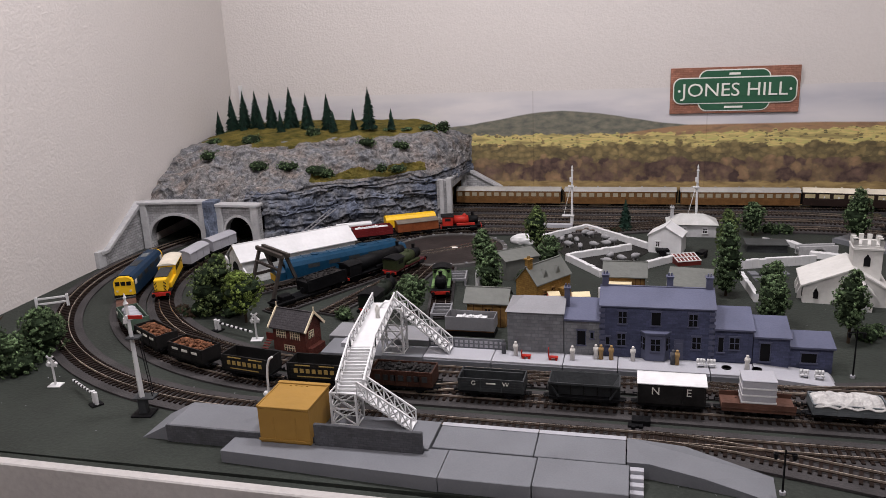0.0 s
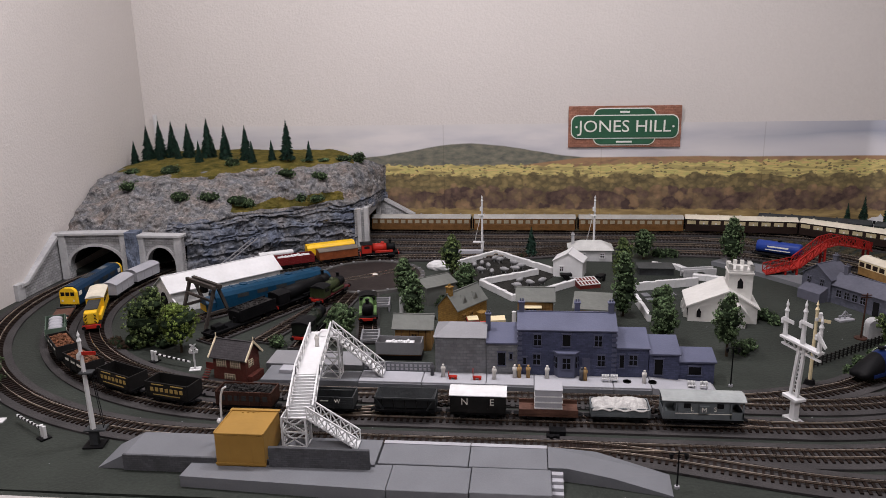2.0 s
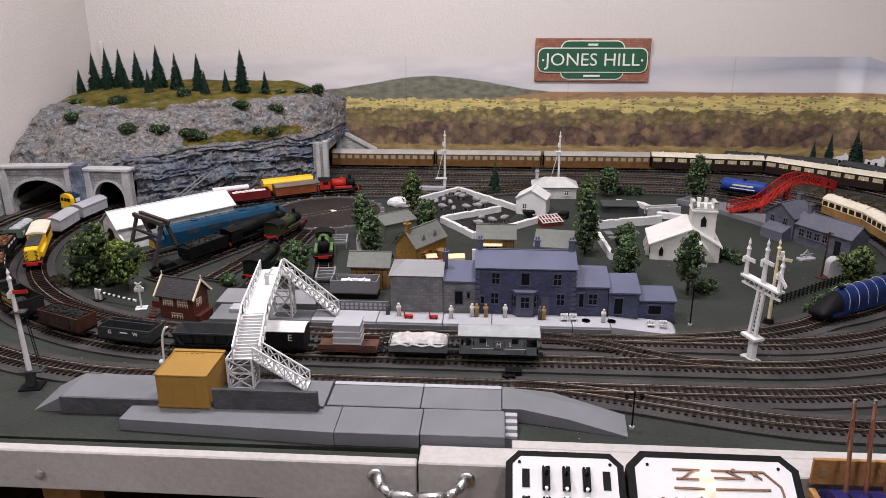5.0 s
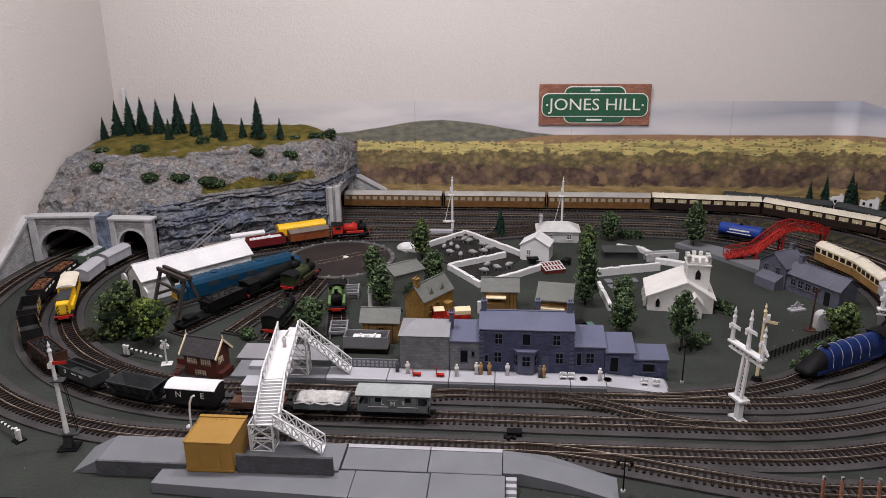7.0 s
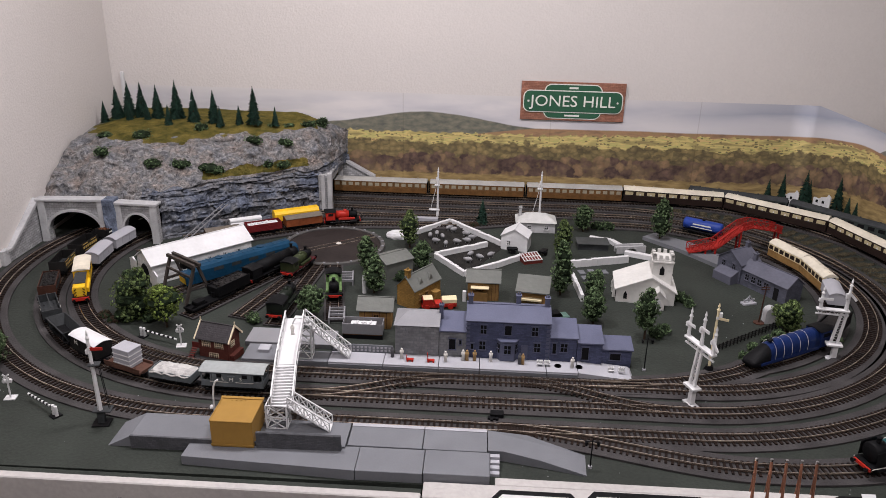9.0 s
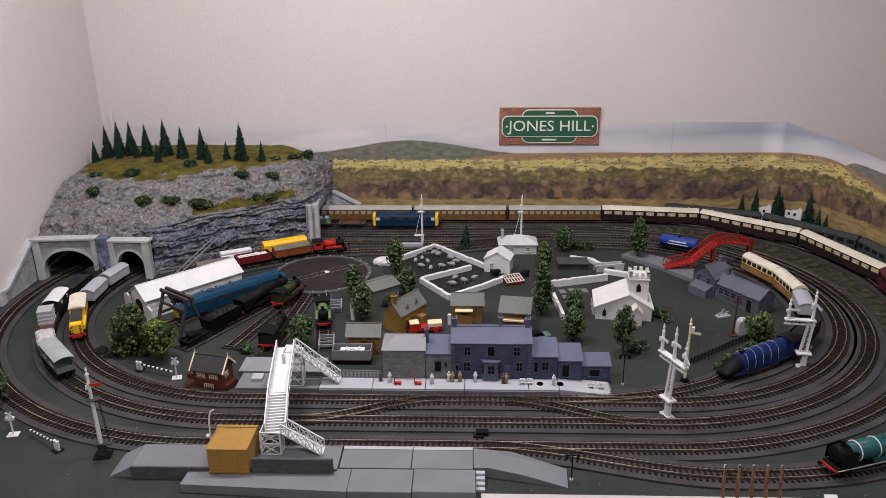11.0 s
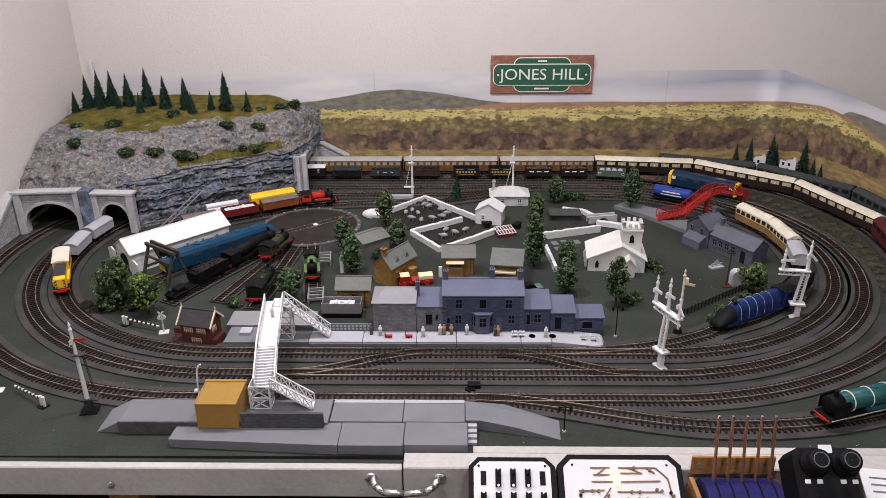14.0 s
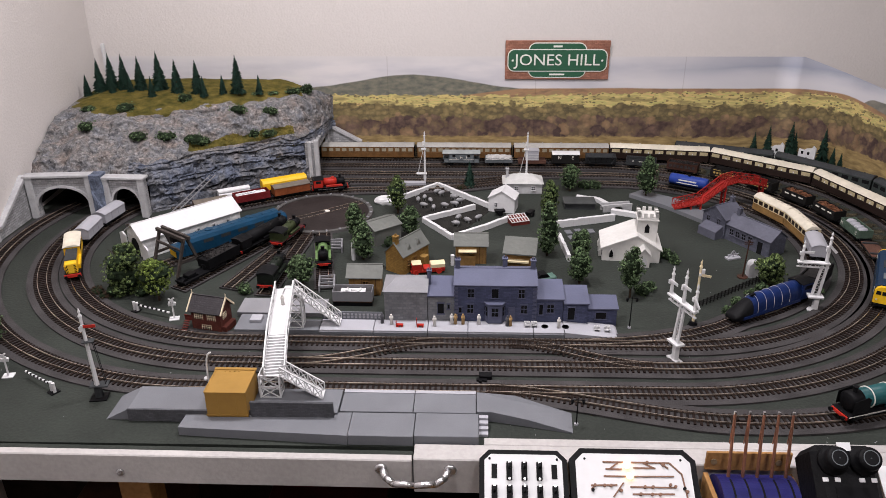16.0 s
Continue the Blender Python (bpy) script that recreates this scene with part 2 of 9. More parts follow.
class Line:
    """A centre line that can be walked by its length."""

    def __init__(self, pts, closed=False):
        self.p = pts + ([pts[0]] if closed and math.dist(pts[0], pts[-1]) > 1e-4 else [])
        self.s = [0.0]
        for a, b in zip(self.p, self.p[1:]):
            self.s.append(self.s[-1] + math.dist(a, b))
        self.length, self.closed = self.s[-1], closed

    def at(self, s):
        s = s % self.length if self.closed else min(max(s, 0.0), self.length)
        i = min(max(int(np.searchsorted(self.s, s)), 1), len(self.p) - 1)
        k = (s - self.s[i - 1]) / max(1e-9, self.s[i] - self.s[i - 1])
        a, b = self.p[i - 1], self.p[i]
        return Vector((a[0] + (b[0] - a[0]) * k, a[1] + (b[1] - a[1]) * k, 0))

    def ride(self, s, base, z=0.0):
        """The pose of a vehicle whose middle is at s, on wheels that stand base apart; +x is ahead."""
        a, b = self.at(s - base / 2), self.at(s + base / 2)
        d = b - a
        c = (a + b) / 2
        return pose(c.x, c.y, z, 0, 0, math.degrees(math.atan2(d.y, d.x)))


# clockwise seen from above: along the front to the left, round the hill, along the back to the right
LINE_TWO = Line(joined(seg((0.232, 0.205), (-0.465, 0.205)), arc(-0.465, 0.690, 0.505, 270, 90, 0.485), seg((-0.465, 1.175), (0.232, 1.175)), arc(0.232, 0.690, 0.505, 90, -90, 0.485)), True)
LINE_ONE = Line(joined(seg((0.25, 0.270), (-0.475, 0.270)), arc(-0.475, 0.690, 0.438, 270, 90, 0.420), seg((-0.475, 1.110), (0.25, 1.110)), arc(0.25, 0.690, 0.438, 90, -90, 0.420)), True)
LINE_THREE = Line(joined(seg((0.22, 0.137), (-0.5, 0.137)), arc(-0.5, 0.685, 0.5715, 270, 90, 0.548), seg((-0.5, 1.233), (0.37, 1.233)), arc(0.37, 0.766, 0.48, 90, 0, 0.467), arc(0.22, 0.766, 0.63, 0, -90, 0.629)), True)
LINE_INNER = Line(joined(seg((0.06, 0.270), (0.11, 0.2715)), seg((0.11, 0.2715), (0.17, 0.278)), seg((0.17, 0.278), (0.23, 0.289)), seg((0.23, 0.289), (0.29, 0.307)), seg((0.29, 0.307), (0.34, 0.330)), arc(0.25, 0.690, 0.371, -69, 100, 0.354)))
LINE_FRONT = Line(joined(ease((-0.06, 0.137), (0.30, 0.072)), arc(0.32, 0.702, 0.63, -92, -28)))
LINE_YARD = Line(joined(ease((0.12, 1.110), (-0.10, 1.052)), seg((-0.12, 1.052), (-0.56, 1.052))))
CROSS_LEFT = Line(ease((-0.36, 0.205), (-0.13, 0.270)))
CROSS_RIGHT = Line(ease((-0.02, 0.270), (0.20, 0.205)))
RAIL_TOP = 0.0074


def sweep(bm, line, offset, w, z0, z1, step=0.012, s0=0.0, s1=None):
    """A strip of rectangular section along a line."""
    s1 = line.length if s1 is None else s1
    n = max(2, int((s1 - s0) / step))
    prev = None
    first = None
    for i in range(n + 1):
        s = s0 + (s1 - s0) * i / n
        a, b = line.at(s - 0.002), line.at(s + 0.002)
        d = (b - a).normalized()
        nrm = Vector((-d.y, d.x, 0))
        c = line.at(s) + nrm * offset
        ring = [bm.verts.new((c + nrm * (u * w / 2)) + Vector((0, 0, z))) for u, z in ((-1, z0), (1, z0), (1, z1), (-1, z1))]
        if prev:
            for k in range(4):
                bm.faces.new((prev[k], prev[(k + 1) % 4], ring[(k + 1) % 4], ring[k]))
        else:
            bm.faces.new(ring[::-1])
        prev = ring
    bm.faces.new(prev)
    bmesh.ops.recalc_face_normals(bm, faces=bm.faces)
    return bm


# ---- the room ----
def structure(name, bm, material, label, category):
    return tagged(part(name, bm, material), label, category, kind="structure")


structure("wall_north", bx(-1.16, 2.6, 1.292, 1.36, -0.85, CEILING), WALLPAINT, "plain off-white painted wall behind the layout", "wall")
structure("wall_west", prism(bmesh.new(), [(-1.22, -2.6), (-1.004, -2.6), (-1.137, 1.36), (-1.22, 1.36)], "z", -0.85, CEILING), WALLPAINT, "plain off-white painted side wall", "wall")
structure("wall_east", bx(2.6, 2.68, -2.6, 1.36, -0.85, CEILING), WALLPAINT, "plain off-white painted side wall", "wall")
structure("wall_south", bx(-1.22, 2.68, -2.68, -2.6, -0.85, CEILING), WALLPAINT, "plain off-white painted wall", "wall")
structure("ceiling", bx(-1.22, 2.68, -2.68, 1.36, CEILING, CEILING + 0.06), mat("ceiling_paint", (0.8, 0.8, 0.78), 0.9, vary=0.03, scale=2), "plain white painted ceiling", "ceiling")
structure("floor", bx(-1.22, 2.68, -2.68, 1.36, -0.9, -0.85), mat("brown_carpet", (0.10, 0.07, 0.05), 0.95, vary=0.3, scale=12, bump=0.5), "dark brown carpeted floor", "floor")
for (x, y), watts in zip(LAMPS, LAMP_WATTS):
    th = thing("ceiling_light", pose(x, y, CEILING), "round white ceiling downlight", "ceiling light", "ceiling lights")
    part("housing", lathe(bmesh.new(), [(0.11, 0.0), (0.11, -0.02), (0.10, -0.024)], 24), WHITE, th)
    la = bpy.data.lights.new("downlight", "AREA")
    la.shape, la.size, la.energy, la.color = "DISK", 0.20, watts, (1.0, 0.945, 0.975)
    lo = new("lamp", la)
    lo.parent = th
    lo.matrix_basis = pose(0, 0, -0.03)

# ---- the baseboard ----
structure("baseboard", prism(bmesh.new(), [(-1.135, 0.0), (0.32, 0.012), (2.3, 0.0), (2.3, 1.292), (-1.135, 1.292)], "z", -0.012, 0.0), BOARD, "dark green painted baseboard of the layout", "baseboard")


FASCIA = mat("white_fascia_gloss", (0.43, 0.41, 0.40), 0.45, vary=0.10, scale=5, fine=30, bump=0.08)


def front_panel():
    th = thing("front_fascia", pose(0, 0, 0), "white painted timber fascia along the front of the baseboard", "panel", kind="structure")
    bm = bmesh.new()
    box(bm, -1.135, -0.162, -0.022, -0.009, -0.046, 0.002, 0.0015)
    part("board", bm, FASCIA, th)
    part("painted_edge", bx(-1.135, -0.162, -0.009, 0.0, -0.046, 0.0), BOARD, th, "dark green painted edge of the baseboard")
    part("board", bx(-0.160, 2.3, -0.022, 0.010, -0.052, 0.005, 0.0015), FASCIA, th)
    part("edge_strip", bx(-0.066, 2.3, 0.0102, 0.0250, -0.010, 0.0046, 0.0008), FASCIA, th, "white painted strip on the edge of the board")
    for x, z in ((-0.557, -0.026), (-1.0, -0.026)):
        b2 = lathe(bmesh.new(), [(0.0052, 0.0), (0.0052, 0.0015), (0.0045, 0.0022), (0.0012, 0.0018)], 14, "y")
        part("screw", b2, CHROME, th, "steel screw head in a cup washer", True, pose(x, -0.0225, z, 0, 0, 180))
    return th


front_panel()


# ---- track ----
def chairs_and_rails(name, line, label, s0=0.0, s1=None, bed=0.056, singles=None, z=0.0, bed_on=True):
    s1 = line.length if s1 is None else s1
    th = thing(name, pose(0, 0, z), label, "railway track", "tracks of the layout", "structure")
    if bed_on:
        part("underlay", sweep(bmesh.new(), line, 0, bed, 0.0, 0.0028, s0=s0, s1=s1), BED, th, "grey foam underlay strip")
    for o in (-0.00825, 0.00825):
        part("rail", sweep(bmesh.new(), line, o, 0.0009, 0.0044, RAIL_TOP, s0=s0, s1=s1), RAIL, th, "worn steel rail")
        part("rail_foot", sweep(bmesh.new(), line, o, 0.0020, 0.0044, 0.0054, s0=s0, s1=s1), RAILSIDE, th)
    n = int((s1 - s0) / 0.0086)
    verts, faces = [], []
    lone = None
    for i in range(n):
        s = s0 + (i + 0.5) * (s1 - s0) / n
        p, d = line.at(s), (line.at(s + 0.002) - line.at(s - 0.002)).normalized()
        if singles and singles[0] < p.x < singles[1] and p.y < 0.4:
            m = Matrix.Translation((p.x, p.y, 0)) @ pose(0, 0, 0, 0, 0, math.degrees(math.atan2(d.y, d.x)))
            if lone is None:
                lone = part("sleeper", bx(-0.0018, 0.0018, -0.0158, 0.0158, 0.0027, 0.0046), SLEEPER, th, m=m)
            else:
                share("sleeper", lone, th, m)
            continue
        q = Vector((-d.y, d.x, 0))
        k = len(verts)
        for zz in (0.0027, 0.0046):
            for u, v in ((-1, -1), (1, -1), (1, 1), (-1, 1)):
                c = p + d * (0.0018 * u) + q * (0.0158 * v)
                verts.append((c.x, c.y, zz))
        faces += [tuple(k + j for j in f) for f in ((4, 5, 6, 7), (0, 1, 5, 4), (1, 2, 6, 5), (2, 3, 7, 6), (3, 0, 4, 7))]
    if verts:
        me = bpy.data.meshes.new("sleepers")
        me.from_pydata(verts, [], faces)
        me.materials.append(SLEEPER)
        ob = new("sleepers", me)
        ob.parent = th
        tagged(ob, "dark brown plastic sleepers", kind="stuff")
    return th


def tracks():
    chairs_and_rails("track_outer", LINE_THREE, "single line of model railway track with brown sleepers", singles=(-0.30, 0.62))
    chairs_and_rails("track_main", LINE_TWO, "single line of model railway track with brown sleepers", singles=(-0.30, 0.62))
    chairs_and_rails("track_inner", LINE_ONE, "single line of model railway track with brown sleepers", singles=(-0.30, 0.62))
    chairs_and_rails("track_bay", LINE_INNER, "curved bay line of model railway track", z=0.0004)
    chairs_and_rails("track_siding", LINE_FRONT, "curved front siding of model railway track", z=0.0005)
    chairs_and_rails("track_yard", LINE_YARD, "straight yard line of model railway track", z=0.0004)
    chairs_and_rails("crossover", CROSS_LEFT, "crossover of points between two lines", z=0.0006, bed_on=False)
    chairs_and_rails("crossover", CROSS_RIGHT, "crossover of points between two lines", z=0.0007, bed_on=False)


tracks()


# ---- backdrop ----
def backdrop():
    pts = seg((-1.10, 1.286), (0.78, 1.286), 0.05) + arc(0.78, 1.146, 0.14, 90, 12, None, 0.02) + seg((0.945, 1.10), (1.06, 0.55), 0.05)
    verts, faces = [], []
    total = 0.0
    n = len(pts)
    for i, (x, y) in enumerate(pts):
        top = 0.278 if x < 0.80 else max(0.19, 0.278 - (x - 0.80) * 0.34)
        verts += [(x, y, 0.0), (x, y, top)]
        if i:
            k = 2 * i
            faces.append((k - 2, k, k + 1, k - 1))
    me = bpy.data.meshes.new("backdrop")
    me.from_pydata(verts, [], faces)
    me.materials.append(landscape())
    for p in me.polygons:
        p.use_smooth = True
    ob = tagged(new("backdrop", me), "printed backscene of autumn moorland hills under a hazy sky", "backdrop", kind="structure")
    return ob


def landscape():
    """The printed scene: haze and cloud, a blue hill, yellow fields with hedges, russet woodland."""
    m = bpy.data.materials.new("printed_landscape")
    m.use_nodes = True
    nt = m.node_tree
    n, ln = nt.nodes, nt.links
    b = n["Principled BSDF"]
    b.inputs["Roughness"].default_value = 0.8
    b.inputs["Specular IOR Level"].default_value = 0.15
    tc = n.new("ShaderNodeTexCoord")
    sep = n.new("ShaderNodeSeparateXYZ")
    ln.new(tc.outputs["Object"], sep.inputs[0])

    def num(op, a, c):
        k = n.new("ShaderNodeMath")
        k.operation = op
        for i, v in enumerate((a, c)):
            if isinstance(v, (int, float)):
                k.inputs[i].default_value = v
            else:
                ln.new(v, k.inputs[i])
        return k.outputs[0]

    along = num("SUBTRACT", sep.outputs["X"], num("MULTIPLY", num("SUBTRACT", sep.outputs["Y"], 1.286), 0.9))
    flat = n.new("ShaderNodeCombineXYZ")
    ln.new(along, flat.inputs[0])
    ln.new(sep.outputs["Z"], flat.inputs[1])

    def noise_at(sx, sy, scale, detail=5.0):
        mp = n.new("ShaderNodeMapping")
        mp.inputs["Scale"].default_value = (sx, sy, 1)
        ln.new(flat.outputs[0], mp.inputs["Vector"])
        k = n.new("ShaderNodeTexNoise")
        k.inputs["Scale"].default_value = scale
        k.inputs["Detail"].default_value = detail
        ln.new(mp.outputs[0], k.inputs["Vector"])
        return k.outputs["Fac"]

    def ramp(value, stops):
        r = n.new("ShaderNodeValToRGB")
        e = r.color_ramp.elements
        while len(e) < len(stops):
            e.new(0.5)
        for k, (p, c) in zip(e, stops):
            k.position, k.color = p, (*c, 1)
        ln.new(value, r.inputs["Fac"])
        return r.outputs["Color"]

    def mixed(fac, a, c):
        k = n.new("ShaderNodeMix")
        k.data_type = "RGBA"
        ln.new(fac, k.inputs["Factor"])
        for v, s in ((a, "A"), (c, "B")):
            if isinstance(v, tuple):
                k.inputs[s].default_value = (*v, 1)
            else:
                ln.new(v, k.inputs[s])
        return k.outputs["Result"]

    def step(value, edge, soft):
        k = n.new("ShaderNodeMapRange")
        k.interpolation_type = "SMOOTHSTEP"
        ln.new(value, k.inputs["Value"])
        if isinstance(edge, (int, float)):
            k.inputs["From Min"].default_value, k.inputs["From Max"].default_value = edge - soft, edge + soft
        else:
            ln.new(num("SUBTRACT", edge, soft), k.inputs["From Min"])
            ln.new(num("ADD", edge, soft), k.inputs["From Max"])
        return k.outputs["Result"]

    def crowns(scale, sy=1.0):
        """Distance to the middle of the nearest crown, and a number of its own for each crown."""
        mp = n.new("ShaderNodeMapping")
        mp.inputs["Scale"].default_value = (1, sy, 1)
        ln.new(flat.outputs[0], mp.inputs["Vector"])
        v = n.new("ShaderNodeTexVoronoi")
        v.feature = "SMOOTH_F1"
        v.inputs["Scale"].default_value, v.inputs["Smoothness"].default_value = scale, 0.35
        stir = n.new("ShaderNodeTexNoise")
        stir.inputs["Scale"].default_value, stir.inputs["Detail"].default_value = scale * 1.3, 6
        ln.new(flat.outputs[0], stir.inputs["Vector"])
        bent = n.new("ShaderNodeMix")
        bent.data_type, bent.blend_type = "RGBA", "LINEAR_LIGHT"
        bent.inputs["Factor"].default_value = 0.55 / scale
        ln.new(mp.outputs[0], bent.inputs["A"])
        ln.new(stir.outputs["Color"], bent.inputs["B"])
        ln.new(bent.outputs["Result"], v.inputs["Vector"])
        one = n.new("ShaderNodeSeparateColor")
        ln.new(v.outputs["Color"], one.inputs[0])
        return v.outputs["Distance"], one.outputs[0]

    def times(a, c):
        k = n.new("ShaderNodeMix")
        k.data_type, k.blend_type = "RGBA", "MULTIPLY"
        k.inputs["Factor"].default_value = 1.0
        ln.new(a, k.inputs["A"])
        ln.new(c, k.inputs["B"])
        return k.outputs["Result"]

    z = sep.outputs["Z"]
    d_big, r_big = crowns(34, 1.1)
    d_mid, r_mid = crowns(58, 1.5)
    d_low, r_low = crowns(95, 2.2)
    ragged = num("MULTIPLY", num("SUBTRACT", 0.45, d_big), 0.030)
    fringe = num("MULTIPLY", num("SUBTRACT", 0.45, d_mid), 0.014)
    # sky: pale haze low down, grey-blue cloud above and to the right
    cloud = noise_at(0.7, 3.0, 5.0, 7)
    sky = ramp(cloud, [(0.34, (0.43, 0.42, 0.46)), (0.50, (0.53, 0.515, 0.54)), (0.64, (0.63, 0.60, 0.60))])
    right = step(along, 0.45, 0.40)
    height = num("ADD", z, num("MULTIPLY", num("SUBTRACT", cloud, 0.5), 0.06))
    dusk = ramp(step(height, 0.236, 0.030), [(0.0, (0.56, 0.55, 0.58)), (0.7, (0.31, 0.33, 0.40)), (1.0, (0.36, 0.37, 0.43))])
    sky = mixed(right, sky, dusk)
    top = step(z, 0.268, 0.02)
    sky = mixed(num("MULTIPLY", top, num("SUBTRACT", 1.0, right)), sky, (0.60, 0.575, 0.565))
    # dark hill to the left with a long back
    g = num("MULTIPLY", num("SUBTRACT", along, -0.25), 4.4)
    hump = num("DIVIDE", 0.058, num("ADD", 1.0, num("MULTIPLY", g, g)))
    crest = num("ADD", num("ADD", hump, 0.170), num("MULTIPLY", num("SUBTRACT", noise_at(1, 0.2, 7), 0.5), 0.010))
    hill = ramp(noise_at(1, 2, 46, 8), [(0.3, (0.105, 0.112, 0.095)), (0.7, (0.215, 0.20, 0.155))])
    col = mixed(step(z, crest, 0.0018), hill, sky)
    # orange moor, falling away on the right to a grey far slope
    far = num("SUBTRACT", 0.198, num("MULTIPLY", step(along, 1.60, 0.60), 0.060))
    col = mixed(step(z, num("MULTIPLY", far, step(along, 0.95, 0.12)), 0.0018), ramp(noise_at(1, 2, 30, 6), [(0.3, (0.13, 0.13, 0.12)), (0.7, (0.23, 0.215, 0.18))]), col)
    rise = num("MULTIPLY", step(along, -0.06, 0.14), 0.028)
    edge = num("ADD", num("ADD", 0.164, rise), num("MULTIPLY", num("SUBTRACT", noise_at(1, 0.2, 5), 0.5), 0.008))
    fall = num("MULTIPLY", step(along, 1.22, 0.30), 0.090)
    edge = num("SUBTRACT", edge, fall)
    moor = ramp(noise_at(1, 3, 24, 8), [(0.3, (0.20, 0.13, 0.085)), (0.5, (0.33, 0.20, 0.115)), (0.7, (0.27, 0.20, 0.105))])
    col = mixed(step(z, edge, 0.0020), moor, col)
    # yellow-green fields, their hedges and lone trees
    fields = ramp(noise_at(1, 5.5, 13, 3), [(0.36, (0.27, 0.22, 0.10)), (0.45, (0.40, 0.34, 0.14)), (0.52, (0.60, 0.47, 0.19)), (0.58, (0.42, 0.40, 0.15)), (0.68, (0.58, 0.40, 0.18))])
    trees = num("MULTIPLY", step(r_low, 0.60, 0.04), num("SUBTRACT", 1.0, step(d_low, 0.42, 0.10)))
    clump = ramp(r_low, [(0.55, (0.115, 0.105, 0.060)), (0.8, (0.17, 0.145, 0.075)), (1.0, (0.24, 0.17, 0.085))])
    fields = mixed(trees, fields, clump)
    fields_top = num("SUBTRACT", num("ADD", 0.172, num("MULTIPLY", step(along, 0.25, 0.25), 0.010)), fall)
    col = mixed(step(num("SUBTRACT", z, fringe), fields_top, 0.0025), fields, col)
    # olive woods, then russet and purple woods, then a straw-coloured foot
    shade = ramp(d_mid, [(0.05, (1.25, 1.22, 1.15)), (0.5, (0.86, 0.85, 0.84)), (0.9, (0.66, 0.66, 0.67))])
    green = ramp(num("ADD", num("MULTIPLY", r_mid, 0.5), num("MULTIPLY", noise_at(1, 1.6, 60, 8), 0.5)), [(0.25, (0.115, 0.095, 0.055)), (0.5, (0.180, 0.145, 0.075)), (0.75, (0.26, 0.20, 0.095))])
    low = num("SUBTRACT", z, ragged)
    lie = num("SUBTRACT", 0.148, num("MULTIPLY", fall, 0.55))
    col = mixed(step(low, lie, 0.0035), times(green, shade), col)
    dark = ramp(d_big, [(0.05, (1.30, 1.26, 1.22)), (0.45, (0.98, 0.97, 0.97)), (0.8, (0.68, 0.67, 0.70))])
    woods = ramp(num("ADD", num("MULTIPLY", r_big, 0.45), num("MULTIPLY", noise_at(1, 1.0, 70, 9), 0.55)), [(0.28, (0.070, 0.047, 0.042)), (0.45, (0.130, 0.086, 0.068)), (0.58, (0.165, 0.120, 0.072)), (0.72, (0.24, 0.155, 0.092))])
    col = mixed(step(low, 0.112, 0.0035), times(woods, dark), col)
    straw = ramp(noise_at(1, 4, 26, 7), [(0.35, (0.20, 0.14, 0.065)), (0.65, (0.37, 0.27, 0.12))])
    col = mixed(step(num("SUBTRACT", z, num("MULTIPLY", fringe, 0.7)), 0.056, 0.003), straw, col)
    # the upright joints between the printed sheets
    for x in (-0.320, 0.087, 0.488):
        near = num("ABSOLUTE", num("SUBTRACT", along, x), 0.0)
        col = times(col, ramp(step(near, 0.0012, 0.0008), [(0.0, (0.84, 0.83, 0.82)), (1.0, (1, 1, 1))]))
    ln.new(col, b.inputs["Base Color"])
    return m


backdrop()
structure("backdrop_edge", bx(-1.106, -1.098, 1.280, 1.290, 0.0, 0.312, 0.0008), WHITE, "thin pale strip at the end of the backscene", "trim")


# ---- the name sign on the wall ----
def name_sign():
    th = thing("name_sign", pose(0.142, 1.284, 0.269), "green station name board on a brick-print plaque fixed to the wall", "sign")
    brick = courses("printed_brick", (0.36, 0.17, 0.12), (0.62, 0.55, 0.5), 0.011, 0.0042, 0.4, 0.1)
    part("plaque", bx(-0.140, 0.140, -0.003, 0.002, -0.052, 0.052, 0.0006), brick, th, "plaque printed as old brick")
    green = mat("sign_green", (0.035, 0.105, 0.062), 0.35, vary=0.05, scale=20, bump=0.02)
    pale = mat("sign_cream", (0.72, 0.72, 0.66), 0.4, vary=0.03, scale=20, bump=0)

    def pill(w, h, r, y):
        prof = []
        for cx, cy, a in ((w - r, h - r, 0), (-w + r, h - r, 90), (-w + r, -h + r, 180), (w - r, -h + r, 270)):
            prof += [(cx + r * math.cos(radians(a + k * 15)), cy + r * math.sin(radians(a + k * 15))) for k in range(7)]
        return prism(bmesh.new(), prof, "y", y, y + 0.0008)

    part("lobe", pill(0.078, 0.047, 0.020, -0.0042), pale, th, "cream edge of the lobe")
    part("lobe", pill(0.0755, 0.0445, 0.018, -0.0050), green, th)
    part("board", pill(0.134, 0.030, 0.018, -0.0058), pale, th, "cream edge of the name board")
    part("board", pill(0.1315, 0.0275, 0.016, -0.0066), green, th)
    words("lettering", "JONES HILL", 0.0425, pale, th, pose(0, -0.0076, 0.0, 90) @ Matrix.Diagonal((1.07, 1.0, 1.0, 1.0)), 0.0004, "pale capital letters")
    part("lettering_bar", bx(-0.012, 0.012, -0.0058, -0.0050, 0.0345, 0.0395), pale, th)
    part("lettering_bar", bx(-0.020, 0.020, -0.0058, -0.0050, -0.040, -0.0355), pale, th)
    for sx in (-0.120, 0.120):
        part("bolt", lathe(bmesh.new(), [(0.003, 0.0), (0.0025, -0.001)], 10, "y", (sx, -0.0076, 0)), pale, th)


name_sign()


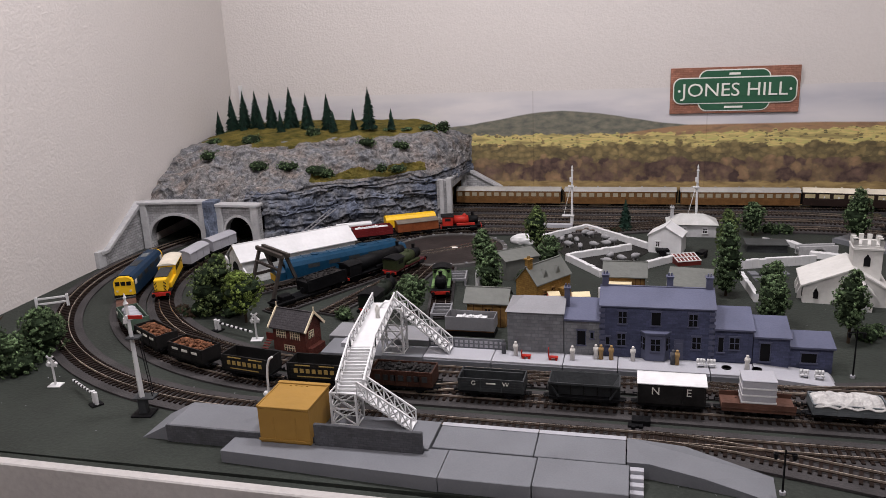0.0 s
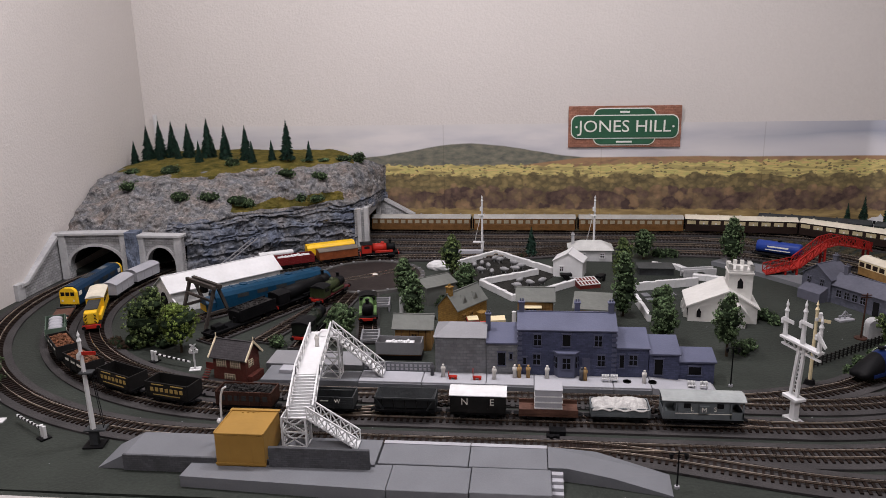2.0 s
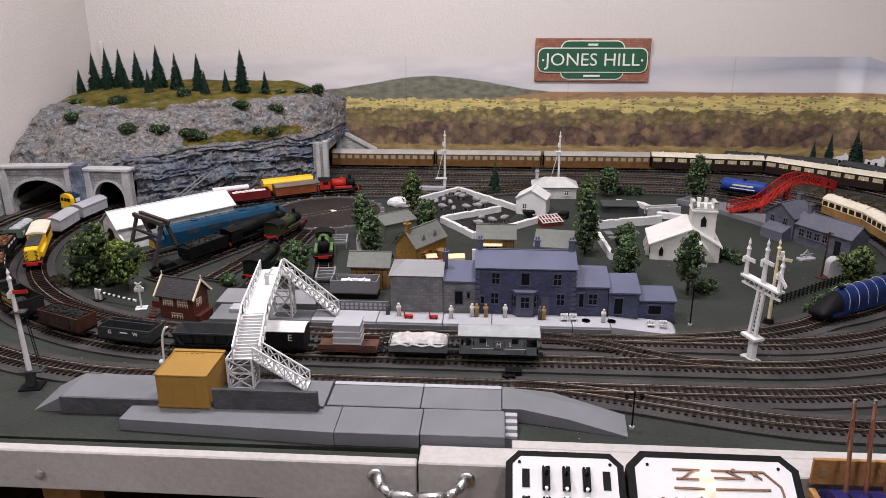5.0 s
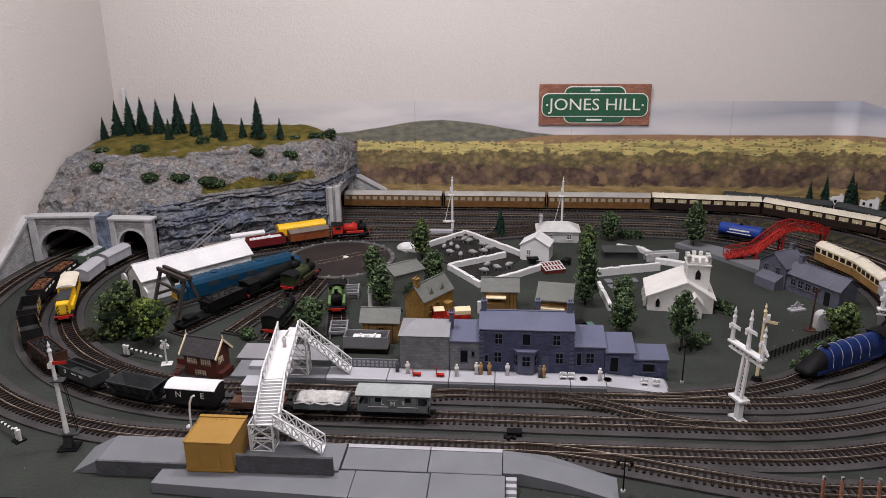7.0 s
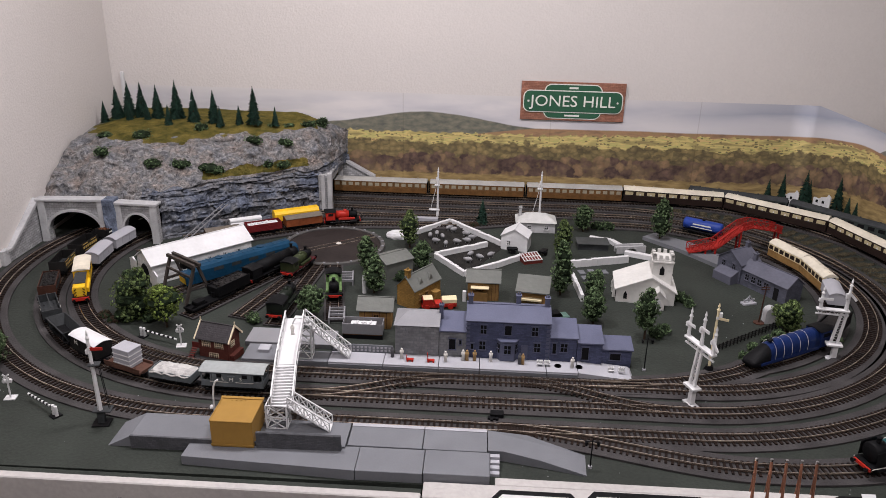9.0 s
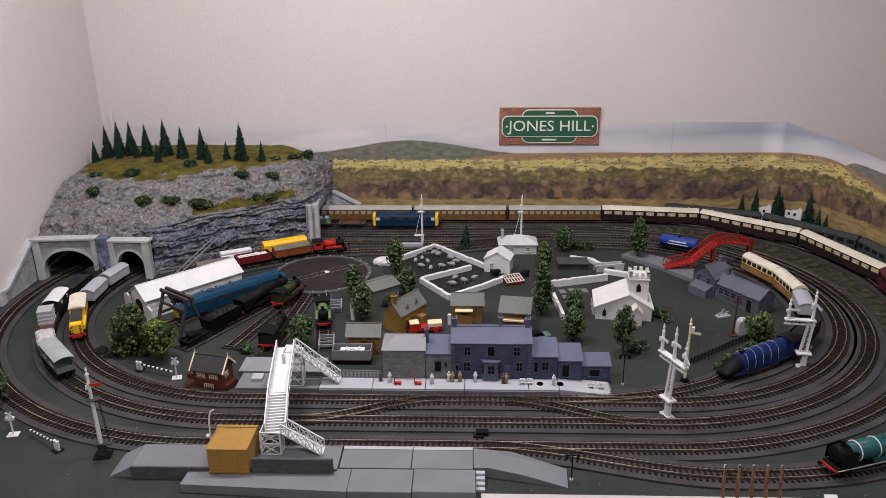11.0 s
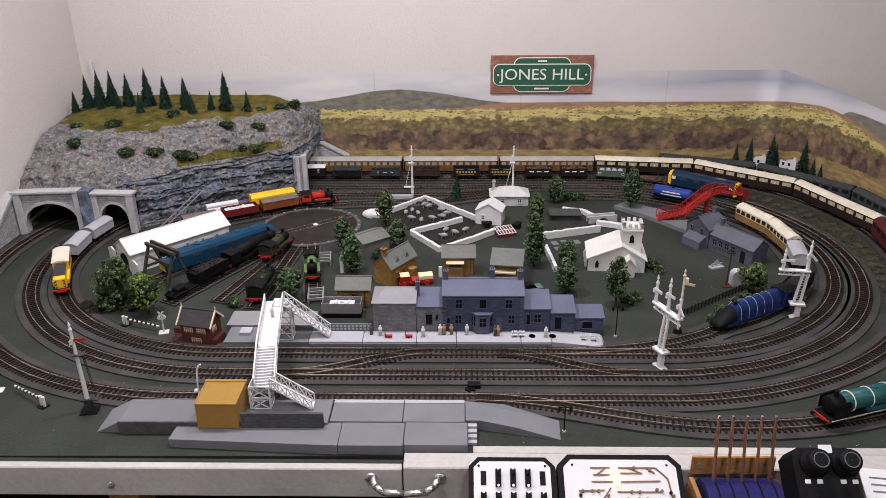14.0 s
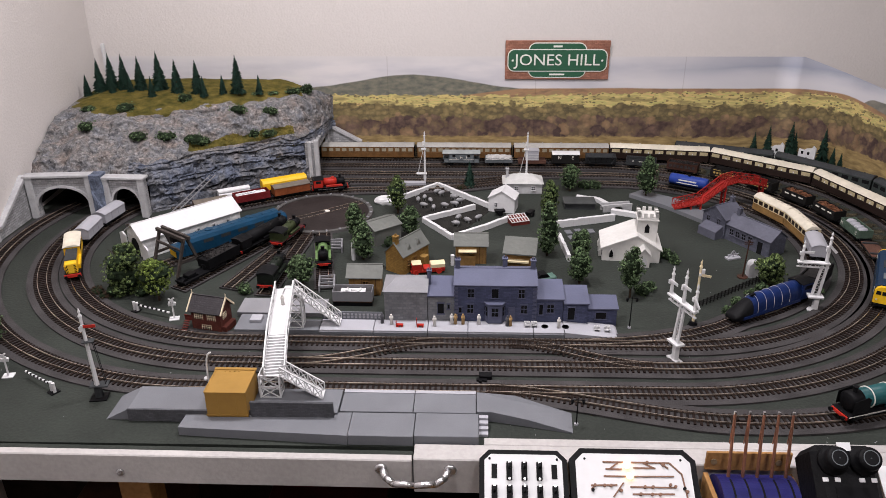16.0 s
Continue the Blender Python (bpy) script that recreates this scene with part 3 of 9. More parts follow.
# ---- the rocky hill with its tunnels ----
def rock_paint(name, stops, tint, scale, bump):
    """Dry-brushed plaster rock: pale on its ridges, dark in its cracks, with washes of tan and blue."""
    m = bpy.data.materials.new(name)
    m.use_nodes = True
    n, ln = m.node_tree.nodes, m.node_tree.links
    b = n["Principled BSDF"]
    b.inputs["Roughness"].default_value, b.inputs["Specular IOR Level"].default_value = 0.85, 0.12
    tc = n.new("ShaderNodeTexCoord")

    def noisy(sc, detail, rough, twist):
        k = n.new("ShaderNodeTexNoise")
        k.inputs["Scale"].default_value, k.inputs["Detail"].default_value = sc, detail
        k.inputs["Roughness"].default_value, k.inputs["Distortion"].default_value = rough, twist
        ln.new(tc.outputs["Object"], k.inputs["Vector"])
        return k.outputs["Fac"]

    def ramp(v, sts):
        r = n.new("ShaderNodeValToRGB")
        e = r.color_ramp.elements
        while len(e) < len(sts):
            e.new(0.5)
        for k, (p, c) in zip(e, sts):
            k.position, k.color = p, (*c, 1)
        ln.new(v, r.inputs["Fac"])
        return r.outputs["Color"]

    grain = noisy(scale, 9, 0.68, 0.8)
    base = ramp(grain, stops)
    wash = ramp(noisy(scale * 0.28, 4, 0.55, 0.4), tint)
    mx = n.new("ShaderNodeMix")
    mx.data_type, mx.blend_type = "RGBA", "MULTIPLY"
    mx.inputs["Factor"].default_value = 1.0
    ln.new(base, mx.inputs["A"])
    ln.new(wash, mx.inputs["B"])
    ln.new(mx.outputs["Result"], b.inputs["Base Color"])
    bp = n.new("ShaderNodeBump")
    bp.inputs["Strength"].default_value, bp.inputs["Distance"].default_value = bump, 0.004
    ln.new(grain, bp.inputs["Height"])
    ln.new(bp.outputs["Normal"], b.inputs["Normal"])
    MATS[name] = m
    return m


ROCK = rock_paint("grey_plaster_rock", [(0.34, (0.045, 0.044, 0.047)), (0.46, (0.130, 0.127, 0.128)), (0.56, (0.195, 0.190, 0.190)), (0.70, (0.36, 0.35, 0.35))],
                  [(0.34, (0.88, 0.92, 1.0)), (0.48, (1.0, 1.0, 1.0)), (0.58, (1.08, 1.01, 0.97)), (0.70, (1.14, 0.98, 0.88))], 125, 0.9)
STRATA = rock_paint("dark_layered_rock", [(0.34, (0.035, 0.037, 0.043)), (0.48, (0.105, 0.110, 0.125)), (0.62, (0.190, 0.195, 0.215)), (0.74, (0.28, 0.285, 0.30))],
                    [(0.36, (0.80, 0.88, 1.05)), (0.52, (1.0, 1.0, 1.0)), (0.66, (1.08, 1.0, 0.94))], 85, 0.8)
TURF = mat("olive_turf", (0.150, 0.118, 0.032), 0.95, vary=0.40, scale=38, fine=14, bump=1.0, second=(0.060, 0.058, 0.016), spec=0.05)
LEAF = mat("dark_foliage", (0.120, 0.178, 0.088), 0.85, vary=0.45, scale=70, fine=6, bump=0.4, island=0.75, spec=0.10)
LEAF_MID = mat("mid_green_foliage", (0.135, 0.185, 0.070), 0.85, vary=0.45, scale=70, fine=6, bump=0.4, island=0.7, spec=0.10)
LEAF_LIGHT = mat("fresh_foliage", (0.150, 0.205, 0.050), 0.85, vary=0.45, scale=70, fine=6, bump=0.4, island=0.7, spec=0.10)
# dark green, the shade deep in a crown put into its colour
CROWN_SHADE = mat("crown_inner_shade", (0.022, 0.034, 0.018), 0.95, vary=0.4, scale=90, bump=0.8, spec=0.05)
FIR = mat("fir_needles", (0.020, 0.048, 0.034), 0.9, vary=0.35, scale=90, bump=0.8, island=0.3)
BARK = mat("brown_bark", (0.055, 0.038, 0.025), 0.9, vary=0.3, scale=60)
STONE = courses("portal_stone", (0.40, 0.40, 0.41), (0.62, 0.62, 0.62), 0.011, 0.0055, 0.7, 0.9)
STONE_PLAIN = mat("pale_portal_stone", (0.42, 0.42, 0.43), 0.7, vary=0.12, scale=30, bump=0.3)
BLUESTONE = mat("blue_grey_rock", (0.16, 0.19, 0.26), 0.75, vary=0.4, scale=40, bump=0.8)


def on_line(pts, k):
    ln = Line(pts)
    p = ln.at(k * ln.length)
    return p.x, p.y


HILL_FOOT = [(-1.118, 0.812), (-0.95, 0.815), (-0.842, 0.825), (-0.72, 0.925), (-0.60, 1.020), (-0.515, 1.085), (-0.495, 1.12), (-0.475, 1.288)]
HILL_BACK = [(-1.118, 1.288), (-0.93, 1.288), (-0.62, 1.288), (-0.53, 1.288), (-0.50, 1.288), (-0.478, 1.288), (-0.476, 1.288), (-0.4745, 1.2885)]
PROFILE = [(0.0, 0.0), (0.015, 0.05), (0.05, 0.100), (0.09, 0.122), (0.14, 0.128), (0.20, 0.150), (0.30, 0.178), (0.40, 0.196), (0.6, 0.208), (1.0, 0.216)]


def hill_point(u, v):
    a, b = on_line(HILL_FOOT, u), on_line(HILL_BACK, u)
    z = np.interp(v, [p[0] for p in PROFILE], [p[1] for p in PROFILE])
    x, y = a[0] + (b[0] - a[0]) * v, a[1] + (b[1] - a[1]) * v
    fade = min(1.0, (1 - u) / 0.22)
    z = z * (0.78 + 0.22 * fade)
    if u < 0.1:
        z *= 0.93 + 0.7 * u
    rough = min(1.0, z / 0.03)
    p = Vector((x * 9, y * 9, z * 9))
    bulge = noise.fractal(p * 1.7, 1.0, 2.0, 5)
    crag = noise.ridged_multi_fractal(Vector((x * 44 + z * 30, y * 44, z * 62)), 0.8, 2.1, 5, 1.0, 2.0) - 1.1
    amp = 0.014 if z < 0.19 else 0.003
    low = max(0.0, min(1.0, (0.122 - z) / 0.014)) * min(1.0, max(0.0, (u - 0.24) / 0.04))
    # the cliff: slabs in uneven courses, each set in or out by its own amount, with deep gaps between them
    along = x * 0.75 + y * 0.66
    lift = z + 0.016 * noise.noise(Vector((along * 6, 0.3, z * 9))) + 0.007 * noise.noise(Vector((along * 19, 4.3, z * 30))) + 0.002 * noise.noise(Vector((along * 70, 2.3, z * 90)))
    course = lift / 0.0112 + 0.45 * math.sin(lift * 190)
    row = math.floor(course)
    slab = along * (12 + 6 * math.sin(row * 2.4)) + row * 0.37 + 0.35 * noise.noise(Vector((along * 30, z * 60, 1.7)))
    cell = math.floor(slab)
    own = math.sin(row * 12.9898 + cell * 78.233) * 43758.5453
    own -= math.floor(own)
    fy, fx = course - row, slab - cell
    gap = min(1.0, min(fy, (1 - fy) * 1.6) / 0.15) * min(1.0, min(fx, 1 - fx) / 0.05 + 0.35)
    out = Vector((0.35, -0.9, 0.15))
    slabs = (own - 0.4) * 0.014 - (1 - gap) * 0.0080 + (0.5 - fy) * 0.004 + noise.noise(Vector((x * 60, y * 60, z * 160))) * 0.0022
    face = bulge * amp * 1.2 + (slabs * low + crag * 0.0038 * (1 - low) * (1.0 if z < 0.19 else 0.25))
    q = Vector((x, y, z)) + out * rough * face
    q.z += rough * bulge * amp * (0.6 if z < 0.19 else 1.0)
    q.x, q.y = max(q.x, -1.125), min(q.y, 1.285)
    return q, z, bulge


def hill():
    nu, nv = 400, 200
    vs = [(k / nv) ** 1.7 for k in range(nv + 1)]
    verts, zone, faces, idx = [], [], [], []
    for i in range(nu + 1):
        for v in vs:
            q, z, bulge = hill_point(i / nu, v)
            verts.append(tuple(q))
            n2 = noise.noise(Vector((q.x * 28, q.y * 28, q.z * 28)))
            if z > 0.193 + 0.010 * n2:
                zone.append(2)
            elif 0.119 < z < 0.131 + 0.008 * n2 and 0.42 < i / nu < 0.74 and n2 > -0.45:
                zone.append(2)
            elif z < 0.112 + 0.012 * n2 and i / nu > 0.26:
                zone.append(1)
            else:
                zone.append(0)
    for i in range(nu):
        for k in range(nv):
            a = i * (nv + 1) + k
            c = verts[a]
            # tunnel mouths
            if c[1] < 0.95 and c[2] < 0.086 and (-1.115 < c[0] < -0.95 or -0.935 < c[0] < -0.842):
                continue
            if c[0] > -0.56 and c[1] > 1.095 and c[2] < 0.085:
                continue
            faces.append((a, a + nv + 1, a + nv + 2, a + 1))
            idx.append(zone[a])
    me = bpy.data.meshes.new("rocky_hill")
    me.from_pydata(verts, [], faces)
    for m in (ROCK, STRATA, TURF):
        me.materials.append(m)
    for p, k in zip(me.polygons, idx):
        p.material_index, p.use_smooth = k, k != 1
    th = thing("hill", pose(0, 0, 0), "modelled grey rock hill with a turfed top and tunnels through it", "hill")
    ob = new("rock", me)
    ob.parent = th
    return th


hill()


def arch_profile(x0, x1, top, o0, o1, spring, crown, n=14):
    """Outline of a wall with an arched opening, as a list of quads in x, z."""
    quads = [((x0, 0), (o0, 0), (o0, top), (x0, top)), ((o1, 0), (x1, 0), (x1, top), (o1, top))]
    c, r = (o0 + o1) / 2, (o1 - o0) / 2
    pts = [(c - r * math.cos(math.pi * k / n), spring + (crown - spring) * math.sin(math.pi * k / n)) for k in range(n + 1)]
    quads += [(a, b, (b[0], top), (a[0], top)) for a, b in zip(pts, pts[1:])]
    return quads, pts


def portal(name, x0, x1, top, o0, o1, spring, crown, m, label):
    th = thing(name, m, label, "tunnel portal", "tunnel portals")
    quads, pts = arch_profile(x0, x1, top, o0, o1, spring, crown)
    bm = bmesh.new()
    for q in quads:
        prism(bm, q, "y", 0.0, 0.018)
    bmesh.ops.remove_doubles(bm, verts=bm.verts, dist=1e-5)
    part("wall", bm, STONE, th)
    c = (o0 + o1) / 2
    for a, b in zip(pts, pts[1:]):
        grow = lambda p: (c + (p[0] - c) * 1.13, spring + (p[1] - spring) * 1.13)  # noqa: E731
        part("arch_stone", prism(bmesh.new(), [a, b, grow(b), grow(a)], "y", -0.0025, 0.002), STONE_PLAIN, th)
    for a, b in ((x0 - 0.002, x0 + 0.014), (x1 - 0.014, x1 + 0.002)):
        part("pilaster", bx(a, b, -0.005, 0.002, 0, top, 0.0008), STONE_PLAIN, th)
    part("coping", bx(x0 - 0.005, x1 + 0.005, -0.007, 0.020, top, top + 0.006, 0.001), STONE_PLAIN, th)
    # the darkness inside the tunnel is put into the lining's near-black colour
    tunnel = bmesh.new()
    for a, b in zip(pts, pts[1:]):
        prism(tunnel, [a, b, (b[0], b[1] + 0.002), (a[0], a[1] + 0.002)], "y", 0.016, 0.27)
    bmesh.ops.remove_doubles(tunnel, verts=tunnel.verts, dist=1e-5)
    part("lining", tunnel, DARK, th, "tunnel lining coloured near-black as the shade inside")
    return th


portal("tunnel_portal", -0.073, 0.073, 0.098, -0.056, 0.060, 0.030, 0.073, pose(-1.030, 0.800, 0, 0, 0, 5), "pale grey stone double-track tunnel portal at the foot of the hill")
portal("tunnel_portal", -0.048, 0.048, 0.092, -0.031, 0.033, 0.032, 0.070, pose(-0.884, 0.806, 0, 0, 0, -2), "pale grey stone single-track tunnel portal at the foot of the hill")


def rock_between():
    bm = bmesh.new()
    bmesh.ops.create_cube(bm, size=1.0, matrix=Matrix.Translation((-0.944, 0.812, 0.052)) @ Matrix.Diagonal((0.026, 0.03, 0.104, 1)))
    bmesh.ops.subdivide_edges(bm, edges=bm.edges, cuts=6, use_grid_fill=True)
    for v in bm.verts:
        v.co += Vector((1, -1, 0.4)) * 0.004 * noise.noise(v.co * 90)
    tagged(part("rock_pillar", bm, BLUESTONE), "blue-grey rock pillar between the two tunnel portals", "rock")


rock_between()


def wing_wall():
    th = thing("wing_wall", pose(0, 0, 0), "pale stone wing wall sloping down from the tunnel portal", "wall")
    bm = bmesh.new()
    prism(bm, [(0.795, 0), (0.795, 0.098), (0.672, 0.026), (0.655, 0.026), (0.655, 0)], "x", -1.122, -1.108)
    part("wall", bm, STONE, th)
    bm = bmesh.new()
    prism(bm, [(0.797, 0.096), (0.797, 0.104), (0.672, 0.032), (0.650, 0.032), (0.650, 0.026), (0.672, 0.026)], "x", -1.126, -1.102)
    part("coping", bm, STONE_PLAIN, th)
    bm = bx(-1.122, -1.104, 0.640, 0.662, 0, 0.034, 0.001)
    part("end_pier", bm, STONE_PLAIN, th)


wing_wall()


def far_portal():
    th = thing("tunnel_portal", pose(0, 0, 0), "grey stone tunnel mouth where the lines leave the hill", "tunnel portal", "tunnel portals")
    part("pier", bx(-0.520, -0.488, 1.082, 1.096, 0, 0.096, 0.001), STONE, th)
    part("pilaster", bx(-0.496, -0.484, 1.077, 1.090, 0, 0.102, 0.001), STONE_PLAIN, th)
    part("pilaster", bx(-0.512, -0.502, 1.075, 1.086, 0, 0.099, 0.001), STONE_PLAIN, th)
    part("lintel", bx(-0.520, -0.490, 1.096, 1.268, 0.072, 0.094, 0.001), STONE, th)
    part("pilaster", bx(-0.500, -0.488, 1.252, 1.268, 0, 0.098, 0.001), STONE_PLAIN, th)
    wall = prism(bmesh.new(), [(-0.490, 0), (-0.490, 0.090), (-0.402, 0.040), (-0.402, 0)], "y", 1.264, 1.278)
    part("wing", wall, STONE, th)
    cop = prism(bmesh.new(), [(-0.492, 0.089), (-0.492, 0.096), (-0.398, 0.045), (-0.398, 0.038)], "y", 1.260, 1.280)
    part("coping", cop, STONE_PLAIN, th)


far_portal()


# ---- trees and bushes ----
def fir(h, r, seed):
    rng = random.Random(seed)
    th = thing("fir_tree", pose(0, 0, 0), "small dark green bottle-brush fir tree", "tree", "fir trees")
    part("trunk", rod(bmesh.new(), (0, 0, 0), (0, 0, h * 0.9), r * 0.10, r * 0.03, 6), BARK, th)
    verts, faces = [], []
    tiers = 26
    for i in range(tiers):
        k = i / (tiers - 1)
        z = h * (0.10 + 0.88 * k)
        rad = r * (1 - k) ** 0.85 + 0.0006
        for j in range(18):
            a = rng.uniform(0, 6.28)
            ln, w = rad * rng.uniform(0.72, 1.12), 0.0019 * (1.6 - k)
            d, s = Vector((math.cos(a), math.sin(a), 0)), Vector((-math.sin(a), math.cos(a), 0))
            c = Vector((0, 0, z + rng.uniform(-1, 1) * h * 0.015))
            b = len(verts)
            tip = c + d * ln - Vector((0, 0, ln * 0.35))
            for p in (c + Vector((0, 0, 0.0012)), c + d * ln * 0.6 + s * w - Vector((0, 0, ln * 0.12)), tip, c + d * ln * 0.6 - s * w - Vector((0, 0, ln * 0.12)), c + d * ln * 0.5 - Vector((0, 0, ln * 0.34))):
                verts.append(tuple(p))
            faces += [(b, b + 1, b + 2), (b, b + 2, b + 3), (b, b + 4, b + 1), (b, b + 3, b + 4), (b + 1, b + 4, b + 2), (b + 2, b + 4, b + 3)]
    me = bpy.data.meshes.new("crown")
    me.from_pydata(verts, [], faces)
    me.materials.append(FIR)
    ob = new("crown", me)
    ob.parent = th
    return th


def clumps(rng, centres, leaf, count, mat_, gather=13):
    """A crown of leaf tufts round the given lobes (x, y, z, rx, ry, rz): small sprays of flakes with gaps between them."""
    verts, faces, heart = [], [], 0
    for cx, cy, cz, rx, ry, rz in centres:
        # an uneven heart closes the crown; its dark colour paints shade between tufts
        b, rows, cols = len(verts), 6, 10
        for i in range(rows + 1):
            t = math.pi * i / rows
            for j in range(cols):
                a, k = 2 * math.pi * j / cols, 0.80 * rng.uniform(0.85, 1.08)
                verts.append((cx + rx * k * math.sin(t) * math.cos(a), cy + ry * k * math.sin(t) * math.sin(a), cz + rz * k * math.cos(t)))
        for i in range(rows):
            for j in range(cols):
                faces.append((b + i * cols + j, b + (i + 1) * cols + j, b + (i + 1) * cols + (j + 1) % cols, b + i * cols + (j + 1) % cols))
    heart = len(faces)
    for cx, cy, cz, rx, ry, rz in centres:
        for j in range(max(4, count // gather)):
            a, t = rng.uniform(0, 6.283), math.acos(rng.uniform(-1, 1))
            k = rng.uniform(0.78, 1.04)
            n = Vector((math.sin(t) * math.cos(a), math.sin(t) * math.sin(a), math.cos(t)))
            tuft = Vector((cx + n.x * rx * k, cy + n.y * ry * k, cz + n.z * rz * k))
            for i in range(gather):
                g = (n + Vector((rng.gauss(0, 0.75), rng.gauss(0, 0.75), rng.gauss(0, 0.75)))).normalized()
                c = tuft + g * leaf * rng.uniform(0.3, 1.25)
                u = g.orthogonal().normalized()
                w = g.cross(u)
                th = rng.uniform(0, 6.28)
                u, w = u * math.cos(th) + w * math.sin(th), w * math.cos(th) - u * math.sin(th)
                s = leaf * rng.uniform(0.40, 0.85)
                b = len(verts)
                for p in (c - u * s, c - w * s * 0.45 + g * s * 0.2, c + u * s, c + w * s * 0.45 + g * s * 0.2):
                    verts.append(tuple(p))
                faces += [(b, b + 1, b + 3), (b + 1, b + 2, b + 3)]
    me = bpy.data.meshes.new("crown")
    me.from_pydata(verts, [], faces)
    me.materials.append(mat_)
    me.materials.append(CROWN_SHADE)
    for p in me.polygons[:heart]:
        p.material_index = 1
    return me


def tree(x, y, h, r, label, seed, mat_=LEAF, bare=0.16, slim=True, group="trees of the village"):
    rng = random.Random(seed)
    r *= 1.12
    th = thing("tree", pose(x, y, 0, 0, 0, rng.uniform(0, 360)), label, "tree", group)
    bm = rod(bmesh.new(), (0, 0, 0), (0, 0, h * 0.75), 0.0024, 0.0010, 7)
    for k in range(9):
        a, z = rng.uniform(0, 6.28), h * rng.uniform(bare, 0.7)
        rod(bm, (0, 0, z), (math.cos(a) * r * 0.7, math.sin(a) * r * 0.7, z + r * 0.5), 0.0010, 0.0004, 5)
    part("trunk", bm, BARK, th)
    lobes = []
    n = 6
    for i in range(n):
        k = i / (n - 1)
        z = h * (bare + (1 - bare) * (0.14 + 0.74 * k))
        rad = r * (math.sin(math.pi * (0.24 + 0.66 * k)) ** 0.8) * rng.uniform(0.86, 1.02)
        a = rng.uniform(0, 6.28)
        off = r * (0.12 if slim else 0.22)
        lobes.append((math.cos(a) * off, math.sin(a) * off, z, rad, rad, max(rad * 0.62, h * (1 - bare) / n * 0.8)))
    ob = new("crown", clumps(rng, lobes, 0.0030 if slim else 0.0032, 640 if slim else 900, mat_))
    ob.parent = th
    return th


def bush(p, r, label, seed, mat_=LEAF, squash=0.75, group="bushes"):
    rng = random.Random(seed)
    th = thing("bush", pose(*p), label, "bush", group)
    lobes = [(rng.uniform(-1, 1) * r * 0.4, rng.uniform(-1, 1) * r * 0.4, r * squash * rng.uniform(0.4, 0.6), r * rng.uniform(0.55, 0.75), r * rng.uniform(0.55, 0.75), r * squash * 0.6) for k in range(4)]
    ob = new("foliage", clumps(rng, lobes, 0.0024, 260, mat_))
    ob.parent = th
    return th


# ---- rolling stock ----
def axle(th, x, r=0.0064, name="wheelset"):
    bm = bmesh.new()
    for y in (-0.0082, 0.0082):
        lathe(bm, [(r * 1.12, -0.0009), (r * 1.12, -0.0003), (r, -0.0002), (r, 0.0014), (r * 0.75, 0.0016), (r * 0.3, 0.0010)], 14, "y", (x, y, RAIL_TOP + r))
    rod(bm, (x, -0.0085, RAIL_TOP + r), (x, 0.0085, RAIL_TOP + r), 0.0012, n=6)
    return part(name, bm, BLACK, th, "dark metal wheels")


def underframe(th, ln, base, w=0.029, col=None):
    part("underframe", bx(-ln / 2, ln / 2, -w / 2, w / 2, 0.0150, 0.0185, 0.0004), col or BLACK, th)
    axle(th, -base / 2)
    axle(th, base / 2)
    for sx in (-1, 1):
        for sy in (-1, 1):
            bm = prism(bmesh.new(), [(sx * base / 2 - 0.006, 0.0155), (sx * base / 2 + 0.006, 0.0155), (sx * base / 2 + 0.0025, 0.0095), (sx * base / 2 - 0.0025, 0.0095)], "y", sy * 0.0112, sy * 0.0128)
            part("axle_guard", bm, BLACK, th)
            b2 = rod(bmesh.new(), (sx * ln / 2, sy * 0.0115, 0.0168), (sx * (ln / 2 + 0.0045), sy * 0.0115, 0.0168), 0.0009, n=6)
            rod(b2, (sx * (ln / 2 + 0.0045), sy * 0.0115, 0.0168), (sx * (ln / 2 + 0.0055), sy * 0.0115, 0.0168), 0.0024, n=10)
            part("buffer", b2, BLACK, th)
        part("coupling", bx(sx * ln / 2 - 0.001 if sx > 0 else sx * ln / 2 - 0.007, sx * ln / 2 + 0.007 if sx > 0 else sx * ln / 2 + 0.001, -0.003, 0.003, 0.0125, 0.0140), BLACK, th)


def lettering(th, text, size, x, z, w, colour, label="painted lettering"):
    for s in (-1, 1):
        words("lettering", text, size, colour, th, pose(x * (1 if s < 0 else -1), s * (w / 2 + 0.0003), z, 90, 0, 0 if s < 0 else 180), 0.0002, label)


PALE_LETTER = mat("pale_lettering", (0.62, 0.60, 0.55), 0.6, vary=0.05, bump=0)
GOLD_LETTER = mat("straw_lettering", (0.36, 0.25, 0.08), 0.6, vary=0.05, bump=0)
COALBROWN = mat("rust_brown_load", (0.20, 0.085, 0.045), 0.85, vary=0.45, scale=110, bump=0.8)
WAGON_BLACK = mat("wagon_black_paint", (0.016, 0.015, 0.015), 0.55, vary=0.25, scale=40, bump=0.2)
WAGON_GREY = mat("wagon_dark_grey_paint", (0.040, 0.043, 0.046), 0.55, vary=0.2, scale=40, bump=0.2)
WAGON_MID = mat("wagon_mid_grey_paint", (0.125, 0.140, 0.150), 0.5, vary=0.12, scale=40, bump=0.1)
WAGON_GREEN = mat("wagon_grey_green_paint", (0.085, 0.125, 0.095), 0.5, vary=0.15, scale=40, bump=0.1)
WAGON_BROWN = mat("wagon_brown_paint", (0.060, 0.026, 0.018), 0.55, vary=0.25, scale=40, bump=0.2)
BAUXITE = mat("bauxite_paint", (0.105, 0.052, 0.038), 0.6, vary=0.2, scale=40, bump=0.2)


